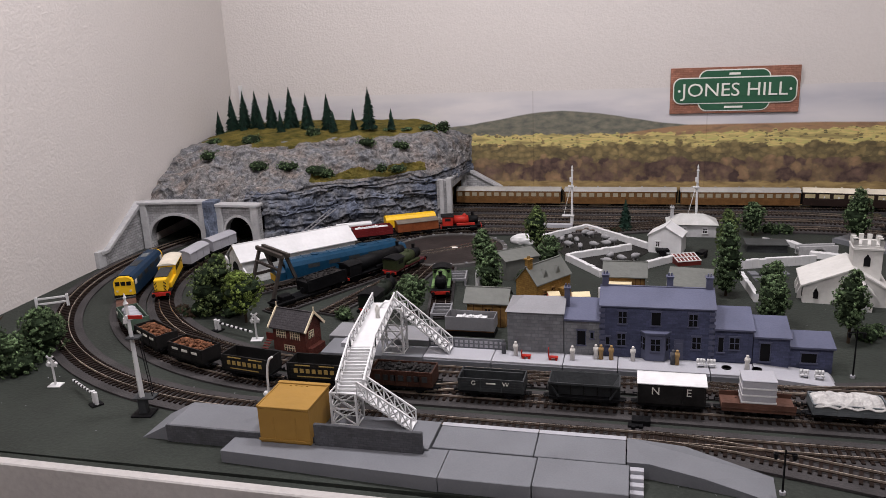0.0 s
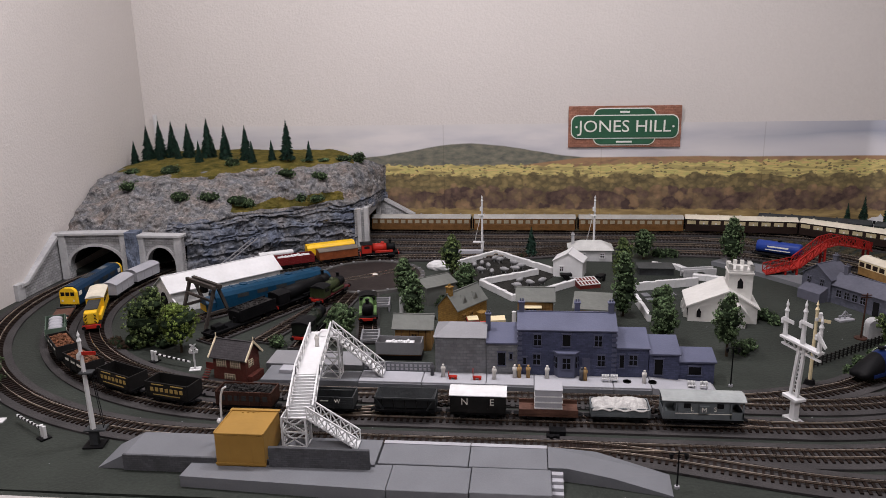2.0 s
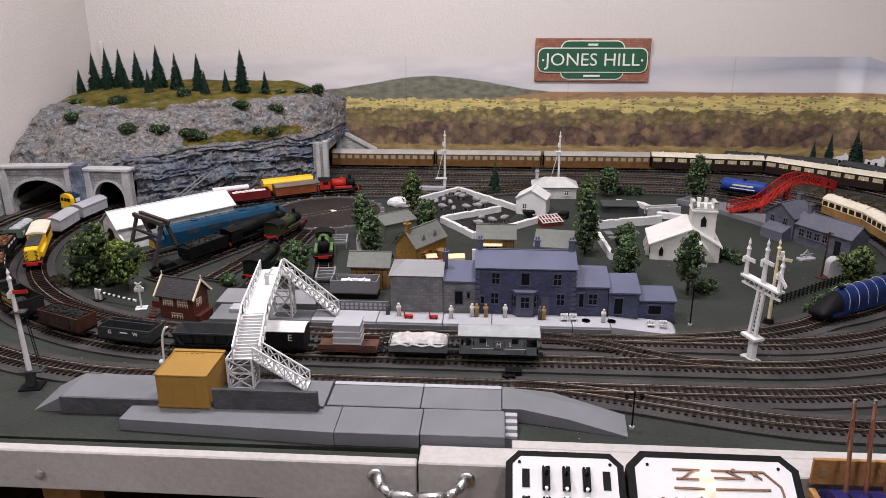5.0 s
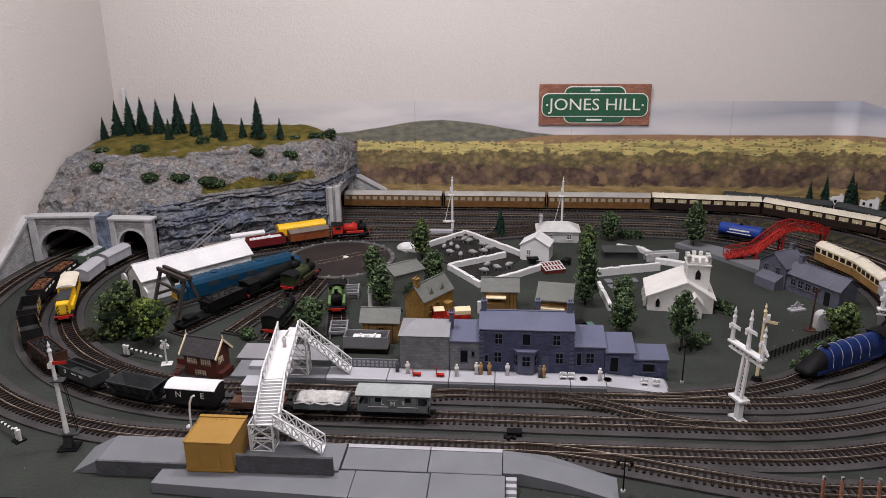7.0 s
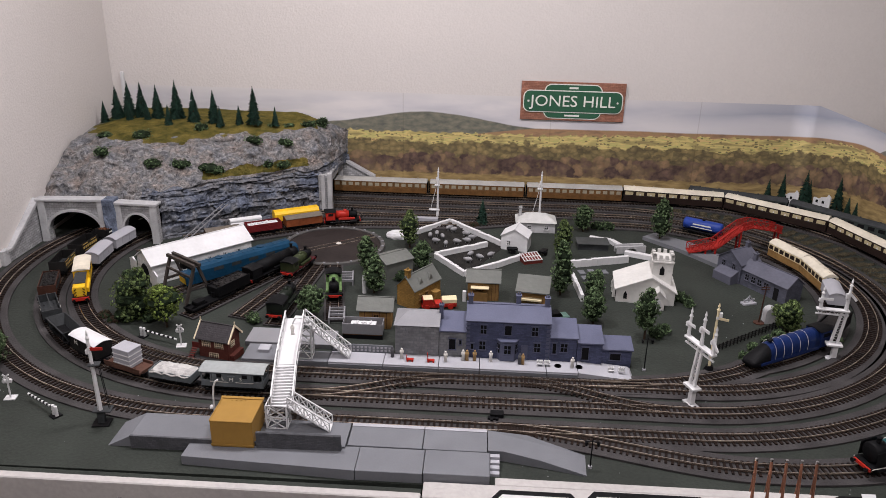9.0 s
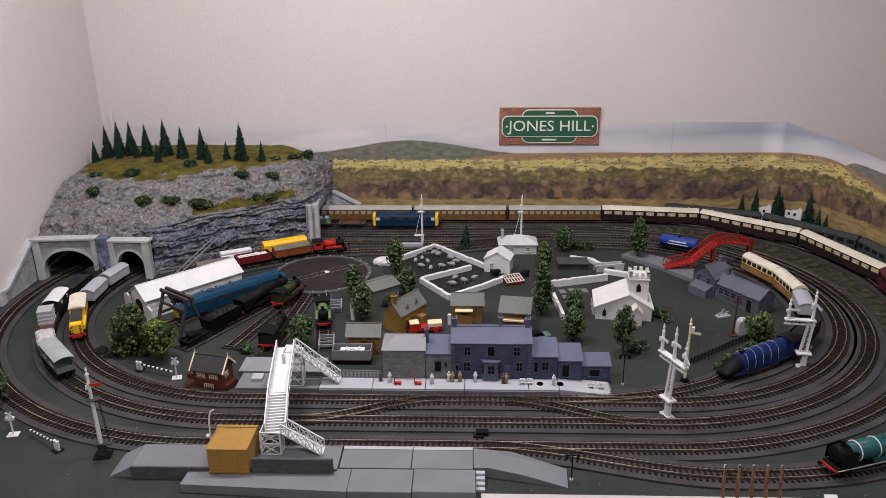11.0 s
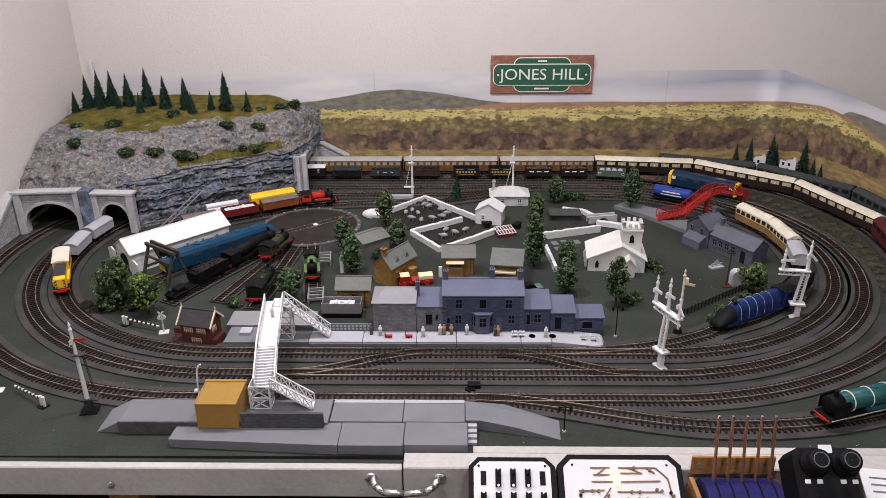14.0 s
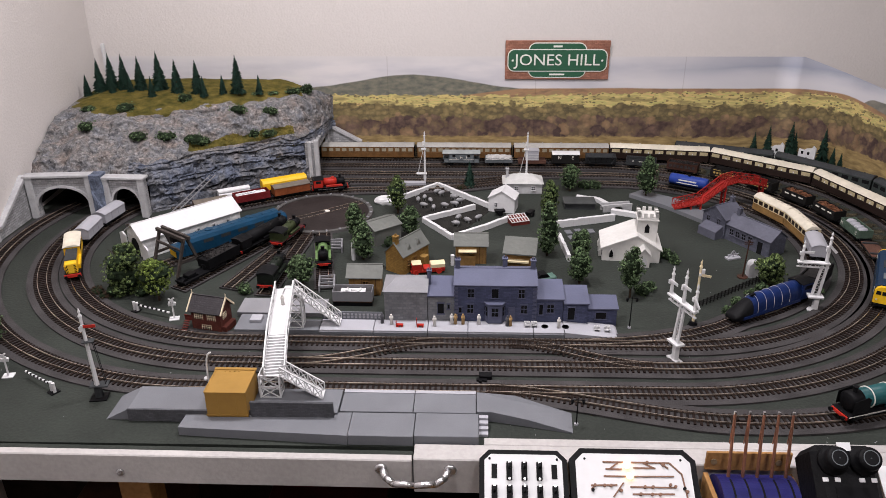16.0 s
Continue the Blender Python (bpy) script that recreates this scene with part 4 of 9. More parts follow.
def lumps(th, ln, w, z, h, material, n=60, seed=1, r=0.0028, label="heaped load"):
    rng = random.Random(seed)
    bm = bx(-ln / 2, ln / 2, -w / 2, w / 2, z - 0.004, z)
    for i in range(n):
        x, y = rng.uniform(-1, 1), rng.uniform(-1, 1)
        ball(bm, (x * (ln / 2 - 0.003), y * (w / 2 - 0.003), z + h * (1 - 0.6 * x * x) * (1 - 0.7 * y * y) * rng.uniform(0.4, 1)), r * rng.uniform(0.6, 1.2), 1, jitter=r * 0.22, rng=rng)
    part("load", bm, material, th, label)


def open_wagon(th, ln=0.072, w=0.031, h=0.019, col=None, ribs=4, load=None, taper=0.0, inside=None):
    col = col or WAGON_BLACK
    underframe(th, ln, ln * 0.54)
    z0, z1, t = 0.0185, 0.0185 + h, 0.0014
    part("floor", bx(-ln / 2, ln / 2, -w / 2 + t, w / 2 - t, z0, z0 + 0.0012), inside or col, th)
    for s in (-1, 1):
        bm = bx(-ln / 2, ln / 2, *sorted((s * w / 2, s * (w / 2 - t))), z0, z1)
        for k in range(1, 5):
            box(bm, -ln / 2, ln / 2, *sorted((s * w / 2, s * (w / 2 + 0.00025))), z0 + h * k / 5 - 0.0012, z0 + h * k / 5 + 0.0012 - 0.0006)
        part("side", bm, col, th)
        for k in range(ribs):
            x = -ln / 2 + 0.002 + (ln - 0.004) * k / (ribs - 1)
            part("strap", bx(x - 0.0009, x + 0.0009, *sorted((s * w / 2, s * (w / 2 + 0.0008))), z0, z1), col, th)
        part("end", bx(*sorted((s * ln / 2, s * (ln / 2 - t))), -w / 2 + t, w / 2 - t, z0, z1), col, th)


def roof_profile(w, z, rise, n=10, over=0.001):
    return [(-(w / 2 + over) + (w + 2 * over) * k / n, z + rise * (1 - (2 * k / n - 1) ** 2)) for k in range(n + 1)]


def roofed(th, ln, w, z, rise, material, t=0.001, name="roof", label=""):
    top = roof_profile(w, z, rise)
    prof = top + [(y, zz - t) for y, zz in reversed(top)]
    return part(name, prism(bmesh.new(), prof, "x", -ln / 2, ln / 2), material, th, label)


def van(th, ln, w, h, col, roof_col, rise=0.0045):
    underframe(th, ln, ln * 0.54)
    prof = [(-w / 2, 0.0185), (w / 2, 0.0185)] + roof_profile(w, 0.0185 + h, rise - 0.0008, over=0)[::-1]
    part("body", prism(bmesh.new(), prof, "x", -ln / 2, ln / 2), col, th)
    for s in (-1, 1):
        for x in (-ln / 2 + 0.001, -ln * 0.17, ln * 0.17, ln / 2 - 0.001):
            part("framing", bx(x - 0.0007, x + 0.0007, *sorted((s * w / 2, s * (w / 2 + 0.0006))), 0.0185, 0.0185 + h), col, th)
    roofed(th, ln + 0.002, w, 0.0185 + h, rise, roof_col, label="plain roof")


def build_bluediesel(th):
    ln, w = 0.182, 0.034
    body = [(-w / 2, 0.014), (w / 2, 0.014), (w / 2, 0.040), (w / 2 - 0.003, 0.046), (0.008, 0.0495), (-0.008, 0.0495), (-w / 2 + 0.003, 0.046), (-w / 2, 0.040)]
    part("body", prism(bmesh.new(), body, "x", -ln / 2 + 0.008, ln / 2 - 0.008), BLUE, th, "deep blue body")
    small = [(y * 0.96, 0.014 + (z - 0.014) * 0.95) for y, z in body]
    part("roof_grille", bx(-0.03, 0.005, -0.007, 0.007, 0.049, 0.0505, 0.0005), WAGON_GREY, th)
    part("roof_panel", bx(0.03, 0.055, -0.006, 0.006, 0.049, 0.0503, 0.0005), WAGON_MID, th)
    for s in (-1, 1):
        a, b = sorted((s * (ln / 2 - 0.0082), s * ln / 2))
        end = part("cab_end", prism(bmesh.new(), small, "x", a, b), YELLOW, th, "yellow warning end")
        for y in (-0.0095, 0.0, 0.0095):
            p0, p1 = sorted((s * (ln / 2 - 0.001), s * (ln / 2 + 0.0004)))
            part("windscreen", bx(p0, p1, y - 0.0038, y + 0.0038, 0.033, 0.040), DARK, end)
        for y in (-0.011, 0.011):
            p0, p1 = sorted((s * (ln / 2 - 0.001), s * (ln / 2 + 0.0006)))
            part("headlight", bx(p0, p1, y - 0.0016, y + 0.0016, 0.022, 0.025), PALE_LETTER, end)
        part("buffer_beam", bx(*sorted((s * (ln / 2 - 0.004), s * (ln / 2 + 0.001))), -w / 2, w / 2, 0.0115, 0.0165), BLACK, th)
        for y in (-0.0115, 0.0115):
            part("buffer", rod(rod(bmesh.new(), (s * ln / 2, y, 0.0145), (s * (ln / 2 + 0.006), y, 0.0145), 0.0012, n=6), (s * (ln / 2 + 0.005), y, 0.0145), (s * (ln / 2 + 0.0065), y, 0.0145), 0.003, n=10), BLACK, th)
        part("bogie", bx(s * 0.052 - 0.024, s * 0.052 + 0.024, -0.0125, 0.0125, 0.0075, 0.0135, 0.001), BLACK, th)
        axle(th, s * 0.052 - 0.016, 0.0068)
        axle(th, s * 0.052 + 0.016, 0.0068)
    for s in (-1, 1):
        for x in (-0.05, -0.015, 0.02, 0.05):
            part("grille", bx(x - 0.010, x + 0.010, *sorted((s * w / 2, s * (w / 2 + 0.0004))), 0.032, 0.040), WAGON_GREY, th)
        for x in (-0.076, 0.076):
            part("cab_window", bx(x - 0.005, x + 0.005, *sorted((s * (w / 2 - 0.001), s * (w / 2 + 0.0005))), 0.031, 0.039), PALE_LETTER, th)
    part("fuel_tank", bx(-0.024, 0.024, -0.013, 0.013, 0.008, 0.014, 0.001), BLACK, th)


def build_flat(th):
    underframe(th, 0.075, 0.042, col=WAGON_GREY)
    part("deck", bx(-0.0375, 0.0375, -0.0155, 0.0155, 0.0185, 0.0205, 0.0004), BAUXITE, th)
    for x in (-0.026, 0.026):
        part("bolster", bx(x - 0.002, x + 0.002, -0.0155, 0.0155, 0.0205, 0.0235, 0.0004), WAGON_GREY, th)


def build_green(th):
    open_wagon(th, 0.076, 0.031, 0.017, WAGON_GREEN, 5)
    for i in range(4):
        bm = ball(bmesh.new(), (-0.024 + 0.016 * i, 0, 0.0315), 0.0078, 2, (0.95, 1.5, 0.8), 0.0004)
        part("sack", bm, PLATPALE, th, "pale grey sack", True)
    lettering(th, "M", 0.011, -0.030, 0.027, 0.033, PALE_LETTER)
    lettering(th, "C", 0.011, 0.030, 0.027, 0.033, PALE_LETTER)


def build_coal(th):
    open_wagon(th, 0.071, 0.031, 0.019, WAGON_BLACK)
    lumps(th, 0.066, 0.027, 0.034, 0.005, COALBROWN, 70, 3, label="heaped rusty brown load")
    for x in (-0.02, 0.0, 0.02):
        for s in (-1, 1):
            part("lettering_bar", bx(x - 0.006, x + 0.006, *sorted((s * 0.0155, s * 0.0158 + s * 0.0004)), 0.029, 0.032), PALE_LETTER, th)


def build_coke(th):
    open_wagon(th, 0.071, 0.031, 0.021, WAGON_BLACK, 2, inside=WAGON_GREY)
    for s in (-1, 1):
        for k in range(7):
            part("lettering_bar", bx(-0.0270 + k * 0.0080, -0.0222 + k * 0.0080, *sorted((s * 0.0155, s * 0.0162)), 0.0268, 0.0322), GOLD_LETTER, th, "straw-yellow lettering")
        for x0, x1, z in ((-0.028, -0.008, 0.0362), (0.004, 0.024, 0.0362), (-0.022, 0.022, 0.0215)):
            part("lettering_bar", bx(x0, x1, *sorted((s * 0.0155, s * 0.0162)), z, z + 0.0012), GOLD_LETTER, th)


def build_browncoal(th):
    open_wagon(th, 0.078, 0.031, 0.019, WAGON_BROWN, 6)
    lumps(th, 0.073, 0.027, 0.035, 0.003, COAL, 90, 5, label="heaped black coal")
    for s in (-1, 1):
        for k in range(7):
            part("lettering_bar", bx(-0.033 + k * 0.0098, -0.0265 + k * 0.0098, *sorted((s * 0.0155, s * 0.0163)), 0.025, 0.032), WAGON_GREY, th)


def build_gw(th):
    open_wagon(th, 0.078, 0.031, 0.016, WAGON_GREY, 4)
    part("sheet_rail", rod(bmesh.new(), (-0.036, 0, 0.0375), (0.036, 0, 0.0375), 0.0009, n=6), WAGON_GREY, th)
    lettering(th, "G", 0.0075, -0.020, 0.029, 0.0325, PALE_LETTER)
    lettering(th, "W", 0.0075, 0.018, 0.029, 0.0325, PALE_LETTER)
    for s in (-1, 1):
        part("lettering_bar", bx(-0.006, 0.005, *sorted((s * 0.0155, s * 0.0162)), 0.0285, 0.0300), PALE_LETTER, th)


def build_hopper(th):
    ln, w = 0.080, 0.033
    underframe(th, ln, 0.046)
    z0, z1 = 0.0185, 0.0365
    for s in (-1, 1):
        bm = prism(bmesh.new(), [(s * w / 2, z1), (s * (w / 2 - 0.0014), z1), (s * (w / 2 - 0.0085), z0), (s * (w / 2 - 0.0070), z0)], "x", -ln / 2, ln / 2)
        part("side", bm, WAGON_GREY, th)
        part("end", prism(bmesh.new(), [(s * ln / 2, z1), (s * (ln / 2 - 0.0014), z1), (s * (ln / 2 - 0.012), z0), (s * (ln / 2 - 0.010), z0)], "y", -w / 2 + 0.001, w / 2 - 0.001), WAGON_GREY, th)
        part("top_rail", bx(-ln / 2, ln / 2, *sorted((s * w / 2, s * (w / 2 + 0.0007))), z1 - 0.002, z1 + 0.0004), WAGON_GREY, th)
        for x in (-0.030, -0.015, 0.0, 0.015, 0.030):
            part("rib", prism(bmesh.new(), [(s * w / 2, z1), (s * (w / 2 + 0.0008), z1), (s * (w / 2 - 0.006), z0), (s * (w / 2 - 0.0070), z0)], "x", x - 0.0006, x + 0.0006), WAGON_BLACK, th)
    part("floor", bx(-ln / 2 + 0.012, ln / 2 - 0.012, -0.010, 0.010, z0, z0 + 0.001), BLACK, th)


def build_ne(th):
    van(th, 0.072, 0.031, 0.024, WAGON_BLACK, WHITE)
    lettering(th, "N", 0.0125, -0.017, 0.0335, 0.0318, PALE_LETTER, "white painted N")
    lettering(th, "E", 0.0125, 0.018, 0.0335, 0.0318, PALE_LETTER, "white painted E")


def build_crate(th):
    underframe(th, 0.075, 0.042, col=BAUXITE)
    part("deck", bx(-0.0375, 0.0375, -0.0155, 0.0155, 0.0185, 0.0205, 0.0004), BAUXITE, th)
    for s in (-1, 1):
        part("side_plank", bx(-0.0375, 0.0375, *sorted((s * 0.0155, s * 0.0143)), 0.0205, 0.0255), BAUXITE, th)
    part("container", bx(-0.0172, 0.0172, -0.0138, 0.0138, 0.0207, 0.051, 0.0008), PLATPALE, th, "pale grey crate load")
    for z in (0.026, 0.034, 0.042):
        part("band", bx(-0.0177, 0.0177, -0.0143, 0.0143, z, z + 0.0016), WHITE, th)
    part("container_lid", bx(-0.0178, 0.0178, -0.0143, 0.0143, 0.0505, 0.0522, 0.0005), PLATPALE, th)


def build_sheet(th):
    open_wagon(th, 0.074, 0.031, 0.012, WAGON_MID, 4)
    rng = random.Random(9)
    bm = bmesh.new()
    bmesh.ops.create_grid(bm, x_segments=22, y_segments=12, size=0.5, matrix=Matrix.Diagonal((0.070, 0.034, 1, 1)))
    for v in bm.verts:
        x, y = v.co.x / 0.035, v.co.y / 0.017
        v.co.z = 0.0350 - 0.0065 * max(abs(y) ** 3, abs(x) ** 6) + 0.0034 * noise.noise(Vector((v.co.x * 150, v.co.y * 150, 2)))
        v.co.x += rng.uniform(-1, 1) * 0.0006
    bmesh.ops.solidify(bm, geom=bm.faces[:], thickness=0.0008)
    part("sheet", bm, mat("off_white_sheet", (0.44, 0.43, 0.42), 0.7, vary=0.15, scale=90, bump=0.3), th, "crumpled white tarpaulin")


def build_brakevan(th):
    ln, w = 0.098, 0.031
    underframe(th, ln, 0.056)
    part("deck", bx(-ln / 2, ln / 2, -w / 2, w / 2, 0.0185, 0.0200), WAGON_MID, th)
    part("cabin", bx(-0.031, 0.031, -w / 2 + 0.0006, w / 2 - 0.0006, 0.0200, 0.0435), WAGON_MID, th)
    for s in (-1, 1):
        part("veranda_side", bx(-ln / 2, ln / 2, *sorted((s * w / 2, s * (w / 2 - 0.0010))), 0.0200, 0.0290), WAGON_MID, th)
        part("cant_rail", bx(-ln / 2, ln / 2, *sorted((s * w / 2, s * (w / 2 - 0.0010))), 0.0405, 0.0440), WAGON_MID, th)
        part("footboard", bx(-ln / 2 + 0.005, ln / 2 - 0.005, *sorted((s * 0.0165, s * 0.0140)), 0.0112, 0.0124), BLACK, th)
        for x in (-ln / 2 + 0.0012, -0.033, 0.033, ln / 2 - 0.0012):
            part("post", bx(x - 0.0010, x + 0.0010, *sorted((s * w / 2, s * (w / 2 - 0.0012))), 0.0200, 0.0440), WAGON_MID, th)
        for x in (-0.020, 0.020):
            part("window", bx(x - 0.004, x + 0.004, *sorted((s * (w / 2 - 0.0012), s * (w / 2 + 0.0001))), 0.034, 0.040), DARK, th)
        part("handrail", bx(-0.034, 0.034, *sorted((s * w / 2, s * (w / 2 + 0.0006))), 0.0262, 0.0270), PALE_LETTER, th)
        part("end_wall", bx(*sorted((s * ln / 2, s * (ln / 2 - 0.001))), -w / 2 + 0.001, w / 2 - 0.001, 0.0200, 0.0290), WAGON_MID, th)
        part("ducket", bx(-0.006, 0.006, *sorted((s * w / 2, s * (w / 2 + 0.0022))), 0.027, 0.038, 0.0005), WAGON_MID, th)
    roofed(th, ln + 0.004, w + 0.001, 0.0440, 0.0042, mat("grey_van_roof", (0.30, 0.32, 0.32), 0.6, vary=0.1, scale=30), label="pale grey roof")
    for ch, x in (("L", -0.014), ("M", 0.0), ("S", 0.014)):
        lettering(th, ch, 0.0085, x, 0.0325, w + (0.0046 if ch == "M" else 0), PALE_LETTER)


# vehicles of the goods train: builder, distance of the middle ahead of the brake van, wheel base, words
TRAIN = [
    ("brake_van", build_brakevan, 0.0, 0.056, "mid-grey goods brake van with white lettering and pale roof", "wagon"),
    ("sheeted_wagon", build_sheet, 0.101, 0.040, "grey open wagon under a crumpled white sheet", "wagon"),
    ("crate_wagon", build_crate, 0.191, 0.042, "brown flat wagon carrying a pale grey crate", "wagon"),
    ("goods_van", build_ne, 0.281, 0.039, "black covered van with a white roof and white letters", "wagon"),
    ("hopper_wagon", build_hopper, 0.376, 0.046, "empty dark grey hopper wagon", "wagon"),
    ("open_wagon", build_gw, 0.483, 0.042, "dark grey open wagon with small white letters", "wagon"),
    ("coal_wagon", build_browncoal, 0.592, 0.042, "dark brown open wagon filled with coal", "wagon"),
    ("coke_wagon", build_coke, 0.704, 0.038, "empty black open wagon with straw-yellow lettering", "wagon"),
    ("coke_wagon", build_coke, 0.800, 0.038, "empty black open wagon with straw-yellow lettering", "wagon"),
    ("mineral_wagon", build_coal, 0.902, 0.038, "black open wagon heaped with a rusty brown load", "wagon"),
    ("mineral_wagon", build_coal, 0.998, 0.038, "black open wagon heaped with a rusty brown load", "wagon"),
    ("sack_wagon", build_green, 1.099, 0.041, "grey-green open wagon carrying pale grey sacks", "wagon"),
    ("flat_wagon", build_flat, 1.194, 0.042, "empty brown flat wagon with two bolsters", "wagon"),
    ("diesel_locomotive", build_bluediesel, 1.346, 0.104, "blue diesel locomotive with yellow ends leading the goods train", "locomotive"),
]
# where the middle of the brake van is along the front line, beyond x = 0, by time
TAIL = [(0.0, -0.251), (0.5, -0.218), (1.0, -0.185), (1.5, -0.153), (2.0, -0.118), (2.5, -0.085), (3.0, -0.053), (3.5, -0.019), (6.0, 0.148), (6.5, 0.183), (7.0, 0.225), (7.5, 0.272), (8.0, 0.330), (8.5, 0.395), (9.0, 0.470), (10.0, 0.655), (11.5, 1.005), (12.0, 1.138), (12.5, 1.277), (13.0, 1.418), (13.5, 1.565), (14.0, 1.716), (14.5, 1.875), (15.0, 2.040), (15.5, 2.206), (16.0, 2.371)]
MOVING = []
first_made = {}
for name, make, ahead, base, label, cat in TRAIN:
    if make in first_made:
        th = copy_thing(first_made[make], pose(0, 0, 0))
    else:
        th = thing(name, pose(0, 0, 0), label, cat, "goods train")
        make(th)
        first_made[make] = th
    MOVING.append((th, ahead, base))


def motions():
    ts, ss = [t for t, s in TAIL], [s for t, s in TAIL]
    # a smooth course through the times above
    slopes = np.gradient(ss, ts)

    def tail(t):
        i = min(max(int(np.searchsorted(ts, t)), 1), len(ts) - 1)
        h = ts[i] - ts[i - 1]
        u = (t - ts[i - 1]) / h
        return ss[i - 1] * (2 * u**3 - 3 * u**2 + 1) + slopes[i - 1] * h * (u**3 - 2 * u**2 + u) + ss[i] * (3 * u**2 - 2 * u**3) + slopes[i] * h * (u**3 - u**2)

    for th, ahead, base in MOVING:
        walk(th, [(k * 0.25, LINE_TWO.ride(0.232 + tail(k * 0.25) + ahead, base)) for k in range(65)])


# ---- platforms ----
def platforms():
    brick = courses("dark_brick_face", (0.095, 0.097, 0.108), (0.6, 0.6, 0.6), 0.0065, 0.0026, 0.6, 0.6)
    th = thing("goods_platform", pose(0, 0, 0), "grey plastic platform with brick faces and a ramp at each end", "platform", "front platforms")
    bm = prism(bmesh.new(), [(-0.606, 0.0), (-0.572, 0.018), (-0.272, 0.018), (-0.272, 0.0)], "y", 0.056, 0.112)
    part("slab", bm, PLATGREY, th)
    part("brick_face", bx(-0.572, -0.276, 0.053, 0.0562, 0.0, 0.0205, 0.0003), brick, th, "dark moulded brick facing")
    for a, b in ((-0.270, -0.1665), (-0.1655, -0.077)):
        part("slab", bx(a, b, 0.063, 0.112, 0.0, 0.0165, 0.0006), PLATGREY, th)
        part("edging", bx(a, b, 0.107, 0.114, 0.0166, 0.0174, 0.0002), PLATPALE, th)
    verts = [(-0.076, 0.066, 0.0165), (-0.076, 0.113, 0.0165), (-0.02, 0.108, 0.015), (0.060, 0.086, 0.002), (0.057, 0.042, 0.002), (-0.005, 0.056, 0.012), (-0.055, 0.066, 0.0165)]
    bm = bmesh.new()
    top = [bm.verts.new(v) for v in verts]
    low = [bm.verts.new((v[0], v[1], 0.0)) for v in verts]
    bm.faces.new(top[::-1])
    for i in range(len(verts)):
        j = (i + 1) % len(verts)
        bm.faces.new((top[i], top[j], low[j], low[i]))
    bmesh.ops.recalc_face_normals(bm, faces=bm.faces)
    part("ramp", bm, PLATGREY, th)

    part("brick_block", bx(-0.393, -0.276, 0.0490, 0.0530, 0, 0.0390, 0.0004), brick, th, "dark moulded brick wall")
    th = thing("front_platform", pose(0, 0, 0), "grey plastic platform in three lengths tapering at one end", "platform", "front platforms")
    verts = [(-0.489, 0.024), (-0.252, 0.010), (-0.252, 0.061), (-0.487, 0.055)]
    bm = bmesh.new()
    prism(bm, verts, "z", 0.0, 0.0155)
    for v in bm.verts:
        if v.co.x < -0.4 and v.co.z > 0.01:
            v.co.z = 0.0135
    part("slab", bm, PLATGREY, th)
    part("slab", bx(-0.2512, -0.1622, 0.010, 0.061, 0, 0.016, 0.0006), PLATGREY, th)
    part("slab", bx(-0.1612, -0.0735, 0.011, 0.0615, 0, 0.0165, 0.0006), PLATGREY, th)
    for k in range(4):
        part("step", bx(-0.0728, -0.0600, 0.062 - 0.0075 * (k + 1), 0.0615 - 0.0075 * k, 0, 0.0150 - 0.0036 * k, 0.0003), PLATPALE, th)

    th = thing("station_platform", pose(0, 0, 0), "pale grey station platform with paved edge and sloping end", "platform")
    xs = [-0.342, -0.250, -0.158, -0.090, 0.020, 0.072]
    for a, b in zip(xs, xs[1:]):
        part("slab", bx(a + 0.0005, b - 0.0005, 0.290, 0.326, 0, 0.0125, 0.0005), PLATPALE, th)
        part("edge_face", bx(a + 0.0005, b - 0.0005, 0.2885, 0.2905, 0, 0.0095, 0.0003), PLATGREY, th)
    bm = prism(bmesh.new(), [(0.0725, 0), (0.0725, 0.0125), (0.160, 0.0035), (0.164, 0)], "y", 0.2900, 0.334)
    part("ramp", bm, PLATPALE, th)
    part("end_slab", bx(-0.490, -0.402, 0.296, 0.348, 0, 0.0075, 0.0005), PLATGREY, th)
    part("end_slab", bx(-0.500, -0.345, 0.352, 0.405, 0, 0.009, 0.0005), GREYKIT, th)
    part("end_slab", bx(-0.400, -0.343, 0.291, 0.326, 0, 0.011, 0.0005), PLATGREY, th)
    part("hatch", bx(-0.468, -0.448, 0.318, 0.338, 0.0075, 0.0135, 0.0006), PLATPALE, th)
    lattice = part("fence_panel", bx(-0.343, -0.238, 0.3275, 0.3295, 0.0, 0.026, 0.0002), PLATGREY, th, "grey lattice platform fence")
    for i in range(15):
        for k in range(2):
            part("lattice", bx(-0.340 + 0.0068 * i, -0.336 + 0.0068 * i, 0.3268, 0.3276, 0.014 + 0.0055 * k, 0.0175 + 0.0055 * k), PLATPALE, lattice)


platforms()


